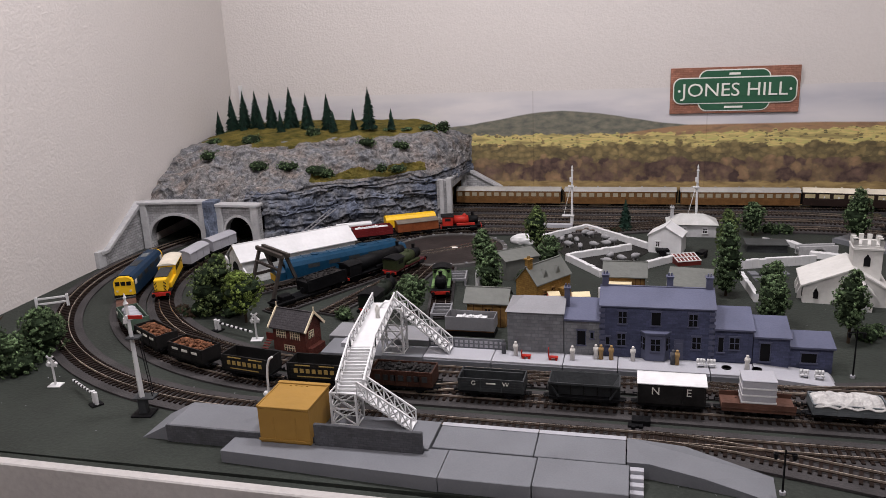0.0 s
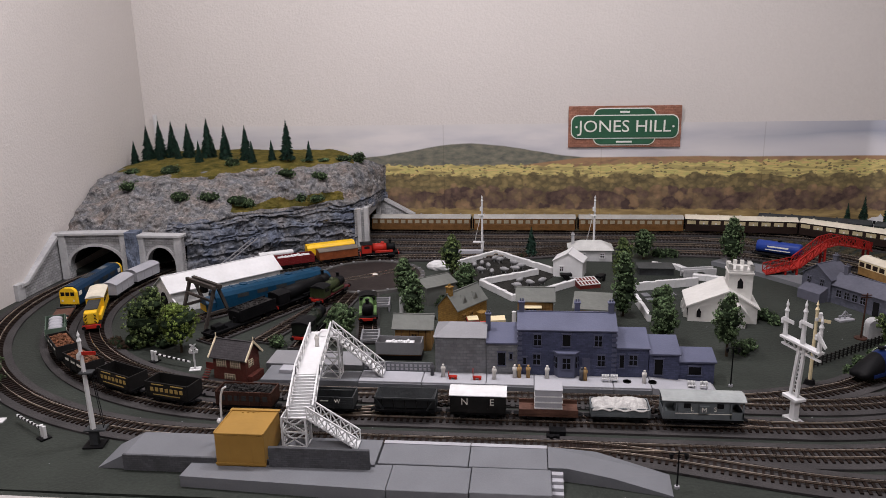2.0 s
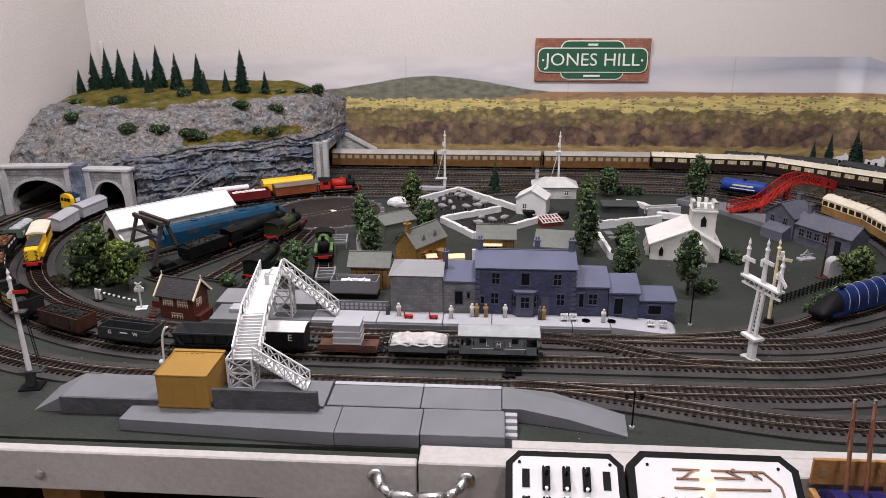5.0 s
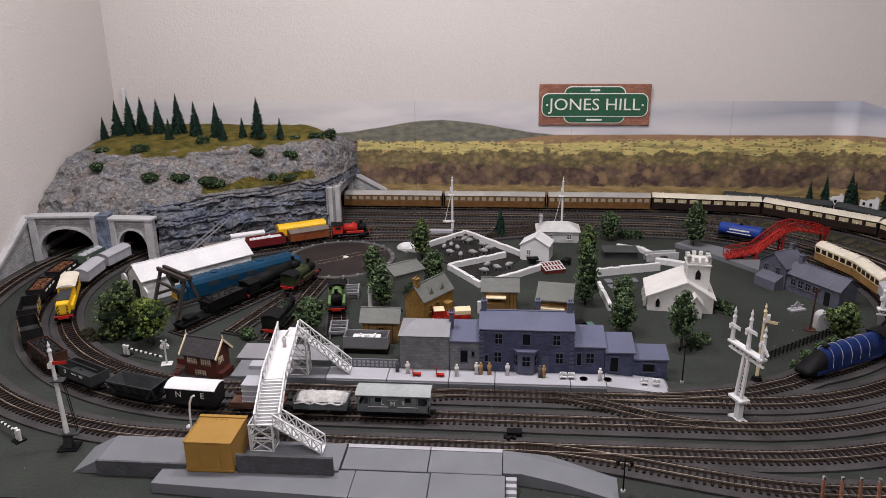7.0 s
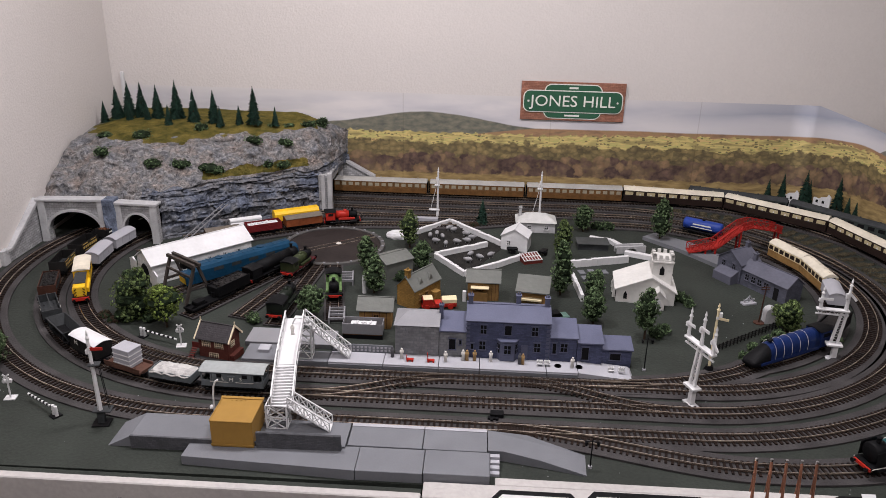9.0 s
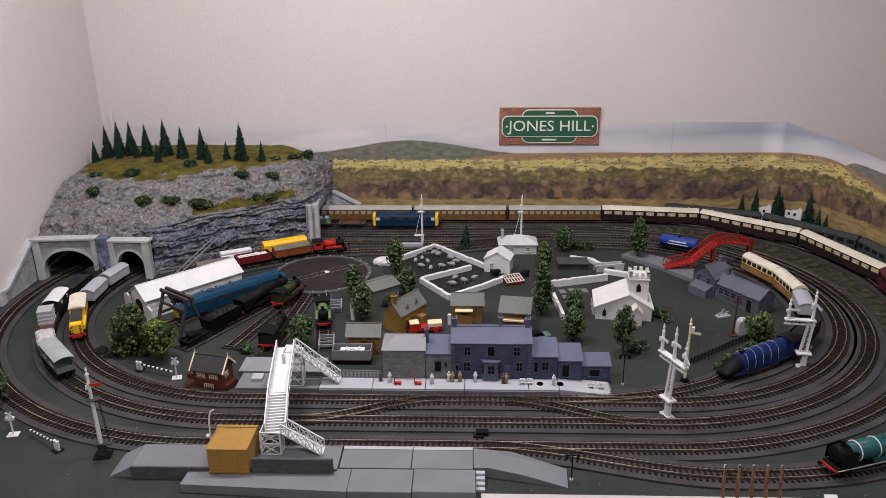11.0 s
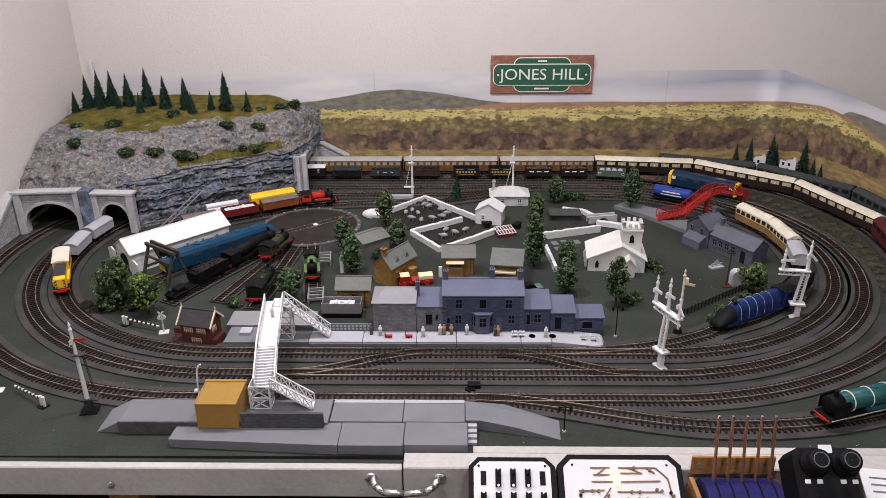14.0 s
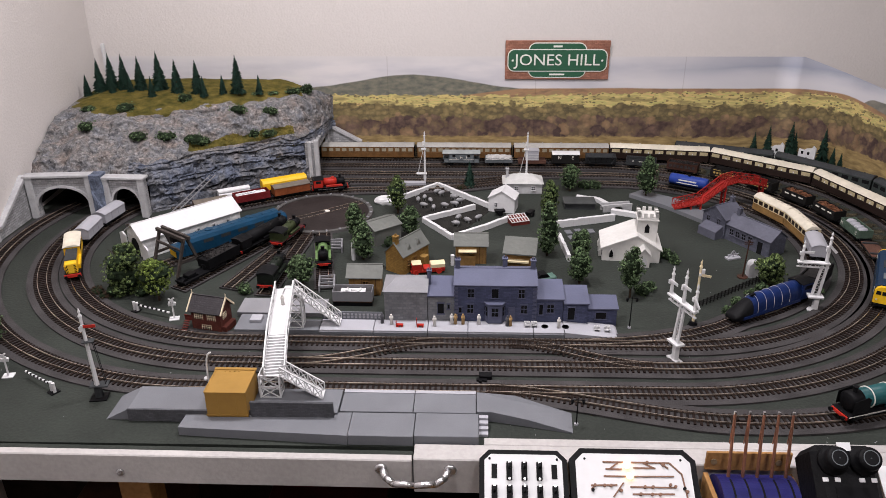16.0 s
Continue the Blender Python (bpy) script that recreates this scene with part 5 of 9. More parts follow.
def gable(th, x0, x1, y0, y1, z0, eave, ridge, wall, roof, over=0.002, along="x", hip=0.0, name=""):
    """Walls with gabled ends and a pitched roof of real thickness; the ridge runs along x or y."""
    if along == "x":
        c = (y0 + y1) / 2
        part("wall", prism(bmesh.new(), [(y0, z0), (y1, z0), (y1, eave), (c, ridge), (y0, eave)], "x", x0, x1), wall, th)
        for s, e in ((-1, y0), (1, y1)):
            sl = (ridge - eave) / abs(c - e)
            lo = (e + s * over, eave - sl * over)
            prof = [lo, (c, ridge), (c, ridge + 0.0016), (lo[0], lo[1] + 0.0016)]
            part("roof", prism(bmesh.new(), prof, "x", x0 - over, x1 + over), roof, th)
        part("ridge", bx(x0 - over, x1 + over, c - 0.0012, c + 0.0012, ridge + 0.0006, ridge + 0.0024), roof, th)
    else:
        c = (x0 + x1) / 2
        part("wall", prism(bmesh.new(), [(x0, z0), (x1, z0), (x1, eave), (c, ridge), (x0, eave)], "y", y0, y1), wall, th)
        for s, e in ((-1, x0), (1, x1)):
            sl = (ridge - eave) / abs(c - e)
            lo = (e + s * over, eave - sl * over)
            prof = [lo, (c, ridge), (c, ridge + 0.0016), (lo[0], lo[1] + 0.0016)]
            part("roof", prism(bmesh.new(), prof, "y", y0 - over, y1 + over), roof, th)
        part("ridge", bx(c - 0.0012, c + 0.0012, y0 - over, y1 + over, ridge + 0.0006, ridge + 0.0024), roof, th)


def window(th, x, y, z, w, h, face="y", col=None, bars=(1, 1), name="window", sill=True, s=-1):
    """A framed window that stands out a little from a wall at y (or x), facing s."""
    col = col or GREYBLUE

    def slab(u0, u1, d0, d1, z0, z1):
        d0, d1 = sorted((s * d0, s * d1))
        return bx(u0, u1, y + d0, y + d1, z0, z1) if face == "y" else bx(y + d0, y + d1, u0, u1, z0, z1)

    # solid near-black pane: the unlit inside is put into its colour
    pane = part(name, slab(x - w / 2, x + w / 2, -0.0004, 0.0004, z - h / 2, z + h / 2), DARK, th, "near-black pane painting the unlit inside of a window")
    t = 0.0008
    for a, b in ((x - w / 2, x - w / 2 + t), (x + w / 2 - t, x + w / 2)):
        part("frame", slab(a, b, 0.0, 0.0012, z - h / 2, z + h / 2), col, pane)
    part("frame", slab(x - w / 2, x + w / 2, 0.0, 0.0012, z + h / 2 - t, z + h / 2), col, pane)
    for k in range(1, bars[0] + 1):
        u = x - w / 2 + w * k / (bars[0] + 1)
        part("bar", slab(u - 0.0005, u + 0.0005, 0.0, 0.0010, z - h / 2, z + h / 2), col, pane)
    for k in range(1, bars[1] + 1):
        u = z - h / 2 + h * k / (bars[1] + 1)
        part("bar", slab(x - w / 2, x + w / 2, 0.0, 0.0010, u - 0.0005, u + 0.0005), col, pane)
    if sill:
        part("sill", slab(x - w / 2 - 0.001, x + w / 2 + 0.001, 0.0, 0.0022, z - h / 2 - 0.0014, z - h / 2), col, pane)
        part("lintel", slab(x - w / 2 - 0.001, x + w / 2 + 0.001, 0.0, 0.0012, z + h / 2, z + h / 2 + 0.0016), col, pane)
    return pane


def chimney(th, x, y, z0, z1, col, w=0.007, pots=2):
    st = part("chimney", bx(x - w / 2, x + w / 2, y - w / 2, y + w / 2, z0, z1, 0.0004), col, th)
    part("cap", bx(x - w / 2 - 0.001, x + w / 2 + 0.001, y - w / 2 - 0.001, y + w / 2 + 0.001, z1, z1 + 0.0018), col, st)
    for k in range(pots):
        part("pot", rod(bmesh.new(), (x + (k - (pots - 1) / 2) * 0.0035, y, z1 + 0.001), (x + (k - (pots - 1) / 2) * 0.0035, y, z1 + 0.006), 0.0013, 0.001, 8), col, st)


def tiled(th, x0, x1, ya, za, yb, zb, col, rows=7):
    """Courses of roof slates as thin overlapping strips up a slope, with its ends in line."""
    for i in range(rows):
        a, b = i / rows, (i + 1.12) / rows
        p = lambda k: (ya + (yb - ya) * min(k, 1), za + (zb - za) * min(k, 1))  # noqa: E731
        (y0, z0), (y1, z1) = p(a), p(b)
        part("slate_course", prism(bmesh.new(), [(y0, z0 + 0.0018), (y0, z0 + 0.0028), (y1, z1 + 0.0019), (y1, z1 + 0.0016)], "x", x0, x1), col, th)


def station():
    stone_b = courses("blue_grey_stone", (0.080, 0.090, 0.160), (0.7, 0.7, 0.72), 0.0065, 0.0030, 0.55, 0.7)
    stone_g = courses("grey_moulded_stone", (0.215, 0.22, 0.235), (0.72, 0.72, 0.72), 0.0095, 0.0048, 0.6, 0.8)
    th = thing("station_building", pose(0, 0, 0), "unpainted blue-grey plastic station building with bay window and chimneys", "building")
    # goods shed end
    part("wall", bx(-0.2335, -0.1600, 0.3255, 0.386, 0.0, 0.068), stone_g, th, "plain grey moulded stone walls")
    bm = bmesh.new()
    e, r = [(-0.236, 0.323), (-0.1585, 0.323), (-0.1585, 0.389), (-0.236, 0.389)], [(-0.214, 0.356), (-0.1585, 0.356)]
    ev = [bm.verts.new((x, y, 0.068)) for x, y in e]
    rv = [bm.verts.new((x, y, 0.081)) for x, y in r]
    for f in ((ev[0], ev[1], rv[1], rv[0]), (ev[2], ev[3], rv[0], rv[1]), (ev[3], ev[0], rv[0]), (ev[1], ev[2], rv[1]), (ev[3], ev[2], ev[1], ev[0])):
        bm.faces.new(f)
    part("roof", bm, GREYKIT, th, "grey hipped roof")
    # booking hall
    part("wall", bx(-0.1590, -0.1140, 0.3270, 0.372, 0.0, 0.060), stone_g, th)
    part("roof", prism(bmesh.new(), [(0.3245, 0.0585), (0.376, 0.0715), (0.376, 0.0740), (0.3245, 0.061)], "x", -0.1595, -0.1135), GREYBLUE, th)
    window(th, -0.1370, 0.3270, 0.036, 0.012, 0.020, bars=(0, 0))
    window(th, -0.1235, 0.3270, 0.040, 0.005, 0.009, bars=(0, 0))
    chimney(th, -0.1575, 0.356, 0.06, 0.093, GREYBLUE)
    # main house
    gable(th, -0.1130, 0.0250, 0.3265, 0.398, 0.0, 0.081, 0.095, stone_b, GREYBLUE)
    for x in (-0.111, 0.023):
        for k in range(9):
            part("quoin", bx(x - 0.0035, x + 0.0035, 0.3255, 0.3275, 0.013 + 0.0075 * k, 0.0175 + 0.0075 * k), GREYBLUE, th)
    for x, z in ((-0.0855, 0.0665), (0.0000, 0.0665), (-0.0865, 0.0365), (0.0050, 0.0365)):
        window(th, x, 0.3265, z, 0.0115, 0.0165)
    window(th, -0.0445, 0.3265, 0.0665, 0.0125, 0.0180, bars=(0, 0))
    window(th, -0.1035, 0.3265, 0.034, 0.006, 0.011, bars=(0, 0))
    bay = part("bay", prism(bmesh.new(), [(-0.0620, 0.3268), (-0.0560, 0.3170), (-0.0330, 0.3170), (-0.0270, 0.3268)], "z", 0.0130, 0.0480), GREYBLUE, th, "blue-grey bay window")
    part("bay_roof", prism(bmesh.new(), [(-0.0640, 0.3268), (-0.0570, 0.3155), (-0.0320, 0.3155), (-0.0250, 0.3268)], "z", 0.0480, 0.0505), GREYBLUE, th)
    window(bay, -0.0445, 0.3170, 0.035, 0.0125, 0.0165)
    for x, a in ((-0.0597, -0.0606), (-0.0293, -0.0284)):
        p = part("window", bx(-0.0035, 0.0035, -0.0006, 0.0002, 0.027, 0.043), DARK, th, m=pose(x, 0.3217, 0, 0, 0, -58 if x < -0.045 else 58))
        part("bar", bx(-0.0004, 0.0004, -0.0014, -0.0004, 0.027, 0.043), GREYBLUE, p)
        part("bar", bx(-0.0035, 0.0035, -0.0014, -0.0004, 0.0345, 0.0355), GREYBLUE, p)
    door = part("door", bx(-0.0215, -0.0105, 0.3253, 0.3263, 0.0130, 0.0400), GREYBLUE, th, "panelled door")
    for z in (0.018, 0.028):
        part("door_panel", bx(-0.0195, -0.0125, 0.3247, 0.3254, z, z + 0.007), GREYBLUE, door)
    chimney(th, -0.1085, 0.364, 0.085, 0.110, GREYBLUE, 0.008)
    chimney(th, -0.0265, 0.385, 0.085, 0.103, GREYBLUE, 0.008)
    chimney(th, 0.0205, 0.364, 0.085, 0.110, GREYBLUE, 0.008)
    # lower wings
    part("wall", bx(0.0262, 0.0710, 0.3275, 0.372, 0.0, 0.056), stone_b, th)
    part("roof", prism(bmesh.new(), [(0.3250, 0.0545), (0.376, 0.0675), (0.376, 0.0697), (0.3250, 0.0567)], "x", 0.0256, 0.0730), GREYBLUE, th)
    window(th, 0.0500, 0.3275, 0.038, 0.0125, 0.0160)
    window(th, 0.0340, 0.3275, 0.036, 0.0075, 0.0200, bars=(0, 0))
    part("wall", bx(0.0722, 0.1140, 0.3290, 0.370, 0.0, 0.047), stone_b, th)
    part("roof", prism(bmesh.new(), [(0.3265, 0.0460), (0.373, 0.0580), (0.373, 0.0602), (0.3265, 0.0482)], "x", 0.0716, 0.1160), GREYBLUE, th)
    window(th, 0.0860, 0.3290, 0.028, 0.0130, 0.0240, bars=(0, 0))
    part("wall", bx(0.1152, 0.1650, 0.3370, 0.368, 0.0, 0.033), stone_b, th)
    part("roof", prism(bmesh.new(), [(0.3340, 0.0322), (0.371, 0.0405), (0.371, 0.0427), (0.3340, 0.0344)], "x", 0.1146, 0.1675), GREYBLUE, th)
    window(th, 0.1380, 0.3370, 0.020, 0.0190, 0.0130, bars=(0, 0))


station()


# ---- footbridge over the front lines ----
def footbridge():
    th = thing("footbridge", pose(0, 0, 0), "white plastic lattice footbridge with stairs at both ends", "footbridge")
    a, b = Vector((-0.3660, 0.092, 0)), Vector((-0.4000, 0.318, 0))
    d = (b - a).normalized()
    q = Vector((d.y, -d.x, 0))
    w = 0.0150
    zs = lambda k: 0.055 + 0.020 * min(1.0, k / 0.34)  # noqa: E731
    n = 40
    for i in range(13):
        k = (i + 0.5) / n
        c = a + (b - a) * k
        part("deck_plank", bar(bmesh.new(), c - q * w + Vector((0, 0, zs(k))), c + q * w + Vector((0, 0, zs(k))), 0.0010, (b - a).length / n * 0.96), WHITE, th)

    def truss(p, r, h, bays, name="side"):
        up = Vector((0, 0, h))
        part("bottom_rail", bar(bmesh.new(), p, r, 0.0018, 0.0014), WHITE, th)
        part("hand_rail", bar(bmesh.new(), p + up, r + up, 0.0020, 0.0014), WHITE, th)
        for i in range(bays + 1):
            c = p + (r - p) * i / bays
            part("upright", bar(bmesh.new(), c, c + up, 0.0013, 0.0013), WHITE, th)
            if i < bays:
                e = p + (r - p) * (i + 1) / bays
                part("diagonal", bar(bmesh.new(), c, e + up, 0.0011, 0.0011), WHITE, th)
                part("diagonal", bar(bmesh.new(), e, c + up, 0.0011, 0.0011), WHITE, th)

    mid = a + (b - a) * 0.34

    def slab(p, r, thick):
        bm = bmesh.new()
        vs = [bm.verts.new(c + q * s * w + Vector((0, 0, dz))) for c in (p, r) for s in (-1, 1) for dz in (-thick, 0)]
        for f in ((0, 1, 3, 2), (4, 6, 7, 5), (0, 2, 6, 4), (1, 5, 7, 3), (0, 4, 5, 1), (2, 3, 7, 6)):
            bm.faces.new([vs[j] for j in f])
        bmesh.ops.recalc_face_normals(bm, faces=bm.faces)
        return bm

    part("deck", slab(mid + Vector((0, 0, 0.0758)), b + Vector((0, 0, 0.0758)), 0.0016), WHITE, th)
    part("ramp", slab(a + Vector((0, 0, 0.0548)), mid + Vector((0, 0, 0.0748)), 0.0012), WHITE, th)
    for s in (-1, 1):
        truss(a + q * s * w + Vector((0, 0, 0.055)), mid + q * s * w + Vector((0, 0, 0.075)), 0.015, 4)
        truss(mid + q * s * w + Vector((0, 0, 0.075)), b + q * s * w + Vector((0, 0, 0.075)), 0.015, 7)

    def tower(c, z0, z1, wx=0.0145, wy=0.010):
        pts = [Vector((c.x + sx * wx, c.y + sy * wy, 0)) for sx, sy in ((-1, -1), (1, -1), (1, 1), (-1, 1))]
        levels = [z0, (z0 + z1) / 2, z1]
        for p in pts:
            part("leg", bar(bmesh.new(), p + Vector((0, 0, z0)), p + Vector((0, 0, z1)), 0.0022, 0.0022), WHITE, th)
        for i in range(4):
            p, r = pts[i], pts[(i + 1) % 4]
            for lo, hi in zip(levels, levels[1:]):
                part("brace", bar(bmesh.new(), p + Vector((0, 0, lo)), r + Vector((0, 0, hi)), 0.0012, 0.0012), WHITE, th)
                part("brace", bar(bmesh.new(), r + Vector((0, 0, lo)), p + Vector((0, 0, hi)), 0.0012, 0.0012), WHITE, th)
            for z in levels:
                part("brace", bar(bmesh.new(), p + Vector((0, 0, z)), r + Vector((0, 0, z)), 0.0016, 0.0016), WHITE, th)

    tower(Vector((-0.3745, 0.100, 0)), 0.0178, 0.055)
    tower(Vector((-0.3850, 0.308, 0)), 0.0110, 0.075)

    def stairs(p, r, wide, h):
        n = 12
        for i in range(n):
            c = p + (r - p) * ((i + 0.5) / n)
            part("step", bx(c.x - 0.0035, c.x + 0.0035, c.y - wide / 2, c.y + wide / 2, c.z - 0.0006, c.z + 0.0006), WHITE, th)
        for s in (-1, 1):
            o = Vector((0, s * wide / 2, 0))
            truss(p + o, r + o, h, 5, "stair_side")

    stairs(Vector((-0.358, 0.100, 0.055)), Vector((-0.299, 0.098, 0.0180)), 0.020, 0.015)
    stairs(Vector((-0.384, 0.3150, 0.075)), Vector((-0.308, 0.3120, 0.0135)), 0.020, 0.015)
    part("landing", bx(-0.402, -0.378, 0.302, 0.328, 0.0738, 0.0756), WHITE, th)


footbridge()


# ---- ochre hut and the white lamp crook beside it ----
def crumbs():
    """Small pale chips lying about on the painted board."""
    rng = random.Random(31)
    verts, faces = [], []
    for i in range(170):
        x, y = rng.uniform(-0.95, 0.55), rng.choice((rng.uniform(0.02, 0.12), rng.uniform(0.16, 0.185), rng.uniform(0.228, 0.246), rng.uniform(0.40, 0.75)))
        r = rng.uniform(0.0004, 0.0012)
        b = len(verts)
        a = rng.uniform(0, 6.28)
        for t in (0, 1.5, 3.0, 4.6):
            verts.append((x + r * math.cos(a + t) * rng.uniform(0.6, 1.3), y + r * math.sin(a + t) * rng.uniform(0.6, 1.3), 0.0002))
        verts.append((x, y, 0.0002 + r * 0.8))
        faces += [(b + k, b + (k + 1) % 4, b + 4) for k in range(4)]
    me = bpy.data.meshes.new("crumbs")
    me.from_pydata(verts, [], faces)
    me.materials.append(PLATPALE)
    tagged(new("crumbs", me), "pale crumbs and chips on the green board", "debris", kind="stuff")


crumbs()


def ochre_hut():
    th = thing("platform_hut", pose(0, 0, 0), "plain ochre card hut on the front platform", "hut")
    part("body", bx(-0.4545, -0.3965, 0.0480, 0.1060, 0.0, 0.0530, 0.0006), OCHRE, th)
    part("roof", bx(-0.4549, -0.3961, 0.0476, 0.1064, 0.0532, 0.0556, 0.0004), OCHRE, th, "flat ochre lid")
    part("roof_edge", bx(-0.4560, -0.3950, 0.1020, 0.1075, 0.0556, 0.0572, 0.0003), OCHRE, th, "raised rear edge of the lid")
    for x0, x1 in ((-0.4552, -0.4535), (-0.3975, -0.3958)):
        part("roof_edge", bx(x0, x1, 0.0472, 0.1018, 0.0556, 0.0564, 0.0002), OCHRE, th)
    part("base_strip", bx(-0.4552, -0.3958, 0.0468, 0.0479, 0.0160, 0.0185), OCHRE, th)
    for k in range(4):
        part("peg", bx(-0.4400 + 0.0065 * k, -0.4375 + 0.0065 * k, 0.0985, 0.1002, 0.0556, 0.0563), OCHRE, th)
    for x in (-0.437, -0.412):
        part("groove", bx(x - 0.0003, x + 0.0003, 0.0476, 0.0482, 0.004, 0.0445), OCHRE, th)
    th = thing("lamp_crook", pose(-0.4640, 0.094, 0), "white plastic lamp post with a curved crook", "lamp")
    bm = bmesh.new()
    pts = [(0, 0, 0.0), (0, 0, 0.052), (0.0005, 0, 0.068), (0.002, 0, 0.080), (0.005, 0, 0.088), (0.009, 0, 0.091)]
    for p, q in zip(pts, pts[1:]):
        rod(bm, p, q, 0.0013, n=8)
    part("post", bm, WHITE, th)
    part("lamp_head", ball(bmesh.new(), (-0.003, 0, 0.046), 0.0034, 2), WHITE, th)


ochre_hut()


# ---- signals ----
def arm(th, x, z, ln, col, y=-0.002, tilt=0):
    m = pose(x, y, z, 0, tilt, 0)
    p = part("arm", bx(0, ln, -0.0005, 0.0005, -0.0022, 0.0022), col, th, "signal arm", m=m)
    part("spectacle", rod(bmesh.new(), (-0.002, -0.0008, 0), (-0.002, 0.0008, 0), 0.0025, n=10), WHITE, p)
    return p


def finial(bm, x, y, z, r=0.0022):
    lathe(bm, [(r, z), (r * 1.4, z + 0.002), (r * 0.5, z + 0.006), (r * 0.9, z + 0.009), (0.0002, z + 0.015)], 10, "z", (x, y, 0))


def home_signal(x, y):
    th = thing("semaphore_signal", pose(x, y, 0, 0, 0, 10), "white post semaphore signal with a red arm and ladder", "signal", "signals")
    part("base", bx(-0.0125, 0.0125, -0.011, 0.011, 0, 0.0025, 0.0005), BLACK, th)
    part("plinth", bx(-0.005, 0.005, -0.004, 0.004, 0.002, 0.022, 0.0005), WAGON_GREY, th)
    bm = rod(bmesh.new(), (0, 0, 0.021), (-0.0015, 0, 0.138), 0.0036, 0.0022, 4)
    finial(bm, -0.0015, 0, 0.138)
    part("post", bm, WHITE, th)
    part("platform", bx(-0.010, 0.016, -0.006, 0.010, 0.021, 0.0228), WAGON_GREY, th)
    part("stage", bx(-0.006, 0.010, -0.006, 0.006, 0.098, 0.0995), WAGON_GREY, th)
    bm = bmesh.new()
    for s in (-0.0025, 0.0025):
        bar(bm, (0.012, s + 0.004, 0.022), (0.006, s + 0.004, 0.098), 0.0007, 0.0007)
    for k in range(16):
        bar(bm, (0.012 - 0.006 * k / 16, 0.0015, 0.025 + 0.0046 * k), (0.012 - 0.006 * k / 16, 0.0065, 0.025 + 0.0046 * k), 0.0005, 0.0005)
    part("ladder", bm, BLACK, th)
    arm(th, 0.001, 0.125, 0.017, RED, -0.0045)
    part("lamp", bx(-0.0055, -0.0015, -0.005, -0.001, 0.117, 0.124, 0.0004), WHITE, th)


home_signal(-0.638, 0.107)


def bracket_signal(x, y, turn, dolls, label, g0=-0.034, g1=0.034, tall=1.0):
    """A white bracket signal: a slanting lattice leg, a cross girder, and two or three small posts with arms."""
    th = thing("bracket_signal", pose(x, y, 0, 0, 0, turn) @ Matrix.Diagonal((1.0, 1.0, tall, 1.0)), label, "signal", "signals")
    part("foot", bx(-0.013, 0.013, -0.007, 0.007, 0, 0.0025, 0.0004), WHITE, th)
    part("stub", bx(-0.0045, 0.0045, -0.004, 0.004, 0.002, 0.026, 0.0004), WHITE, th)
    part("shelf", bx(-0.016, 0.010, -0.008, 0.008, 0.026, 0.0295, 0.0004), WHITE, th)
    bm = bmesh.new()
    for s in (-1, 1):
        bar(bm, (-0.004 + 0.0055 * s, 0, 0.029), (0.002 + 0.0042 * s, 0, 0.092), 0.0030, 0.0044)
    for k in range(12):
        z0, z1 = 0.030 + 0.0052 * k, 0.030 + 0.0052 * (k + 1)
        s = 1 if k % 2 else -1
        bar(bm, (-0.004 + 0.005 * s + 0.0005 * k, 0, z0), (-0.004 - 0.005 * s + 0.0005 * k, 0, z1), 0.0009, 0.0009)
    part("lattice_mast", bm, WHITE, th)
    bm = bx(g0, g1, -0.005, 0.005, 0.0915, 0.0945, 0.0004)
    box(bm, g0, g1, -0.0015, 0.0015, 0.083, 0.0850)
    for k in range(8):
        x0, x1 = g0 + (g1 - g0) * k / 8, g0 + (g1 - g0) * (k + 1) / 8
        bar(bm, (x0, 0, 0.084 if k % 2 else 0.092), (x1, 0, 0.092 if k % 2 else 0.084), 0.0012, 0.0012)
    part("girder", bm, WHITE, th)
    for dx, h, tilt in dolls:
        bm = rod(bmesh.new(), (dx, 0, 0.0940), (dx, 0, 0.0940 + h), 0.0033, 0.0022, 6)
        finial(bm, dx, 0, 0.0940 + h)
        post = part("doll_post", bm, WHITE, th)
        arm(post, dx + 0.001, 0.0940 + h * 0.72, 0.016, WHITE, -0.003, tilt)
        part("lamp", bx(dx - 0.0055, dx - 0.001, -0.004, 0.001, 0.094 + h * 0.5, 0.094 + h * 0.72, 0.0004), WHITE, post)


bracket_signal(0.241, 0.232, -68, [(-0.030, 0.028, 0), (0.002, 0.036, 0), (0.030, 0.026, 40)], "unpainted white plastic three-arm bracket signal beside the front lines", tall=1.13)
bracket_signal(0.528, 0.402, -8, [(-0.038, 0.026, 0), (0.003, 0.044, 45)], "unpainted white plastic two-arm bracket signal inside the curve", g0=-0.044, g1=0.009)


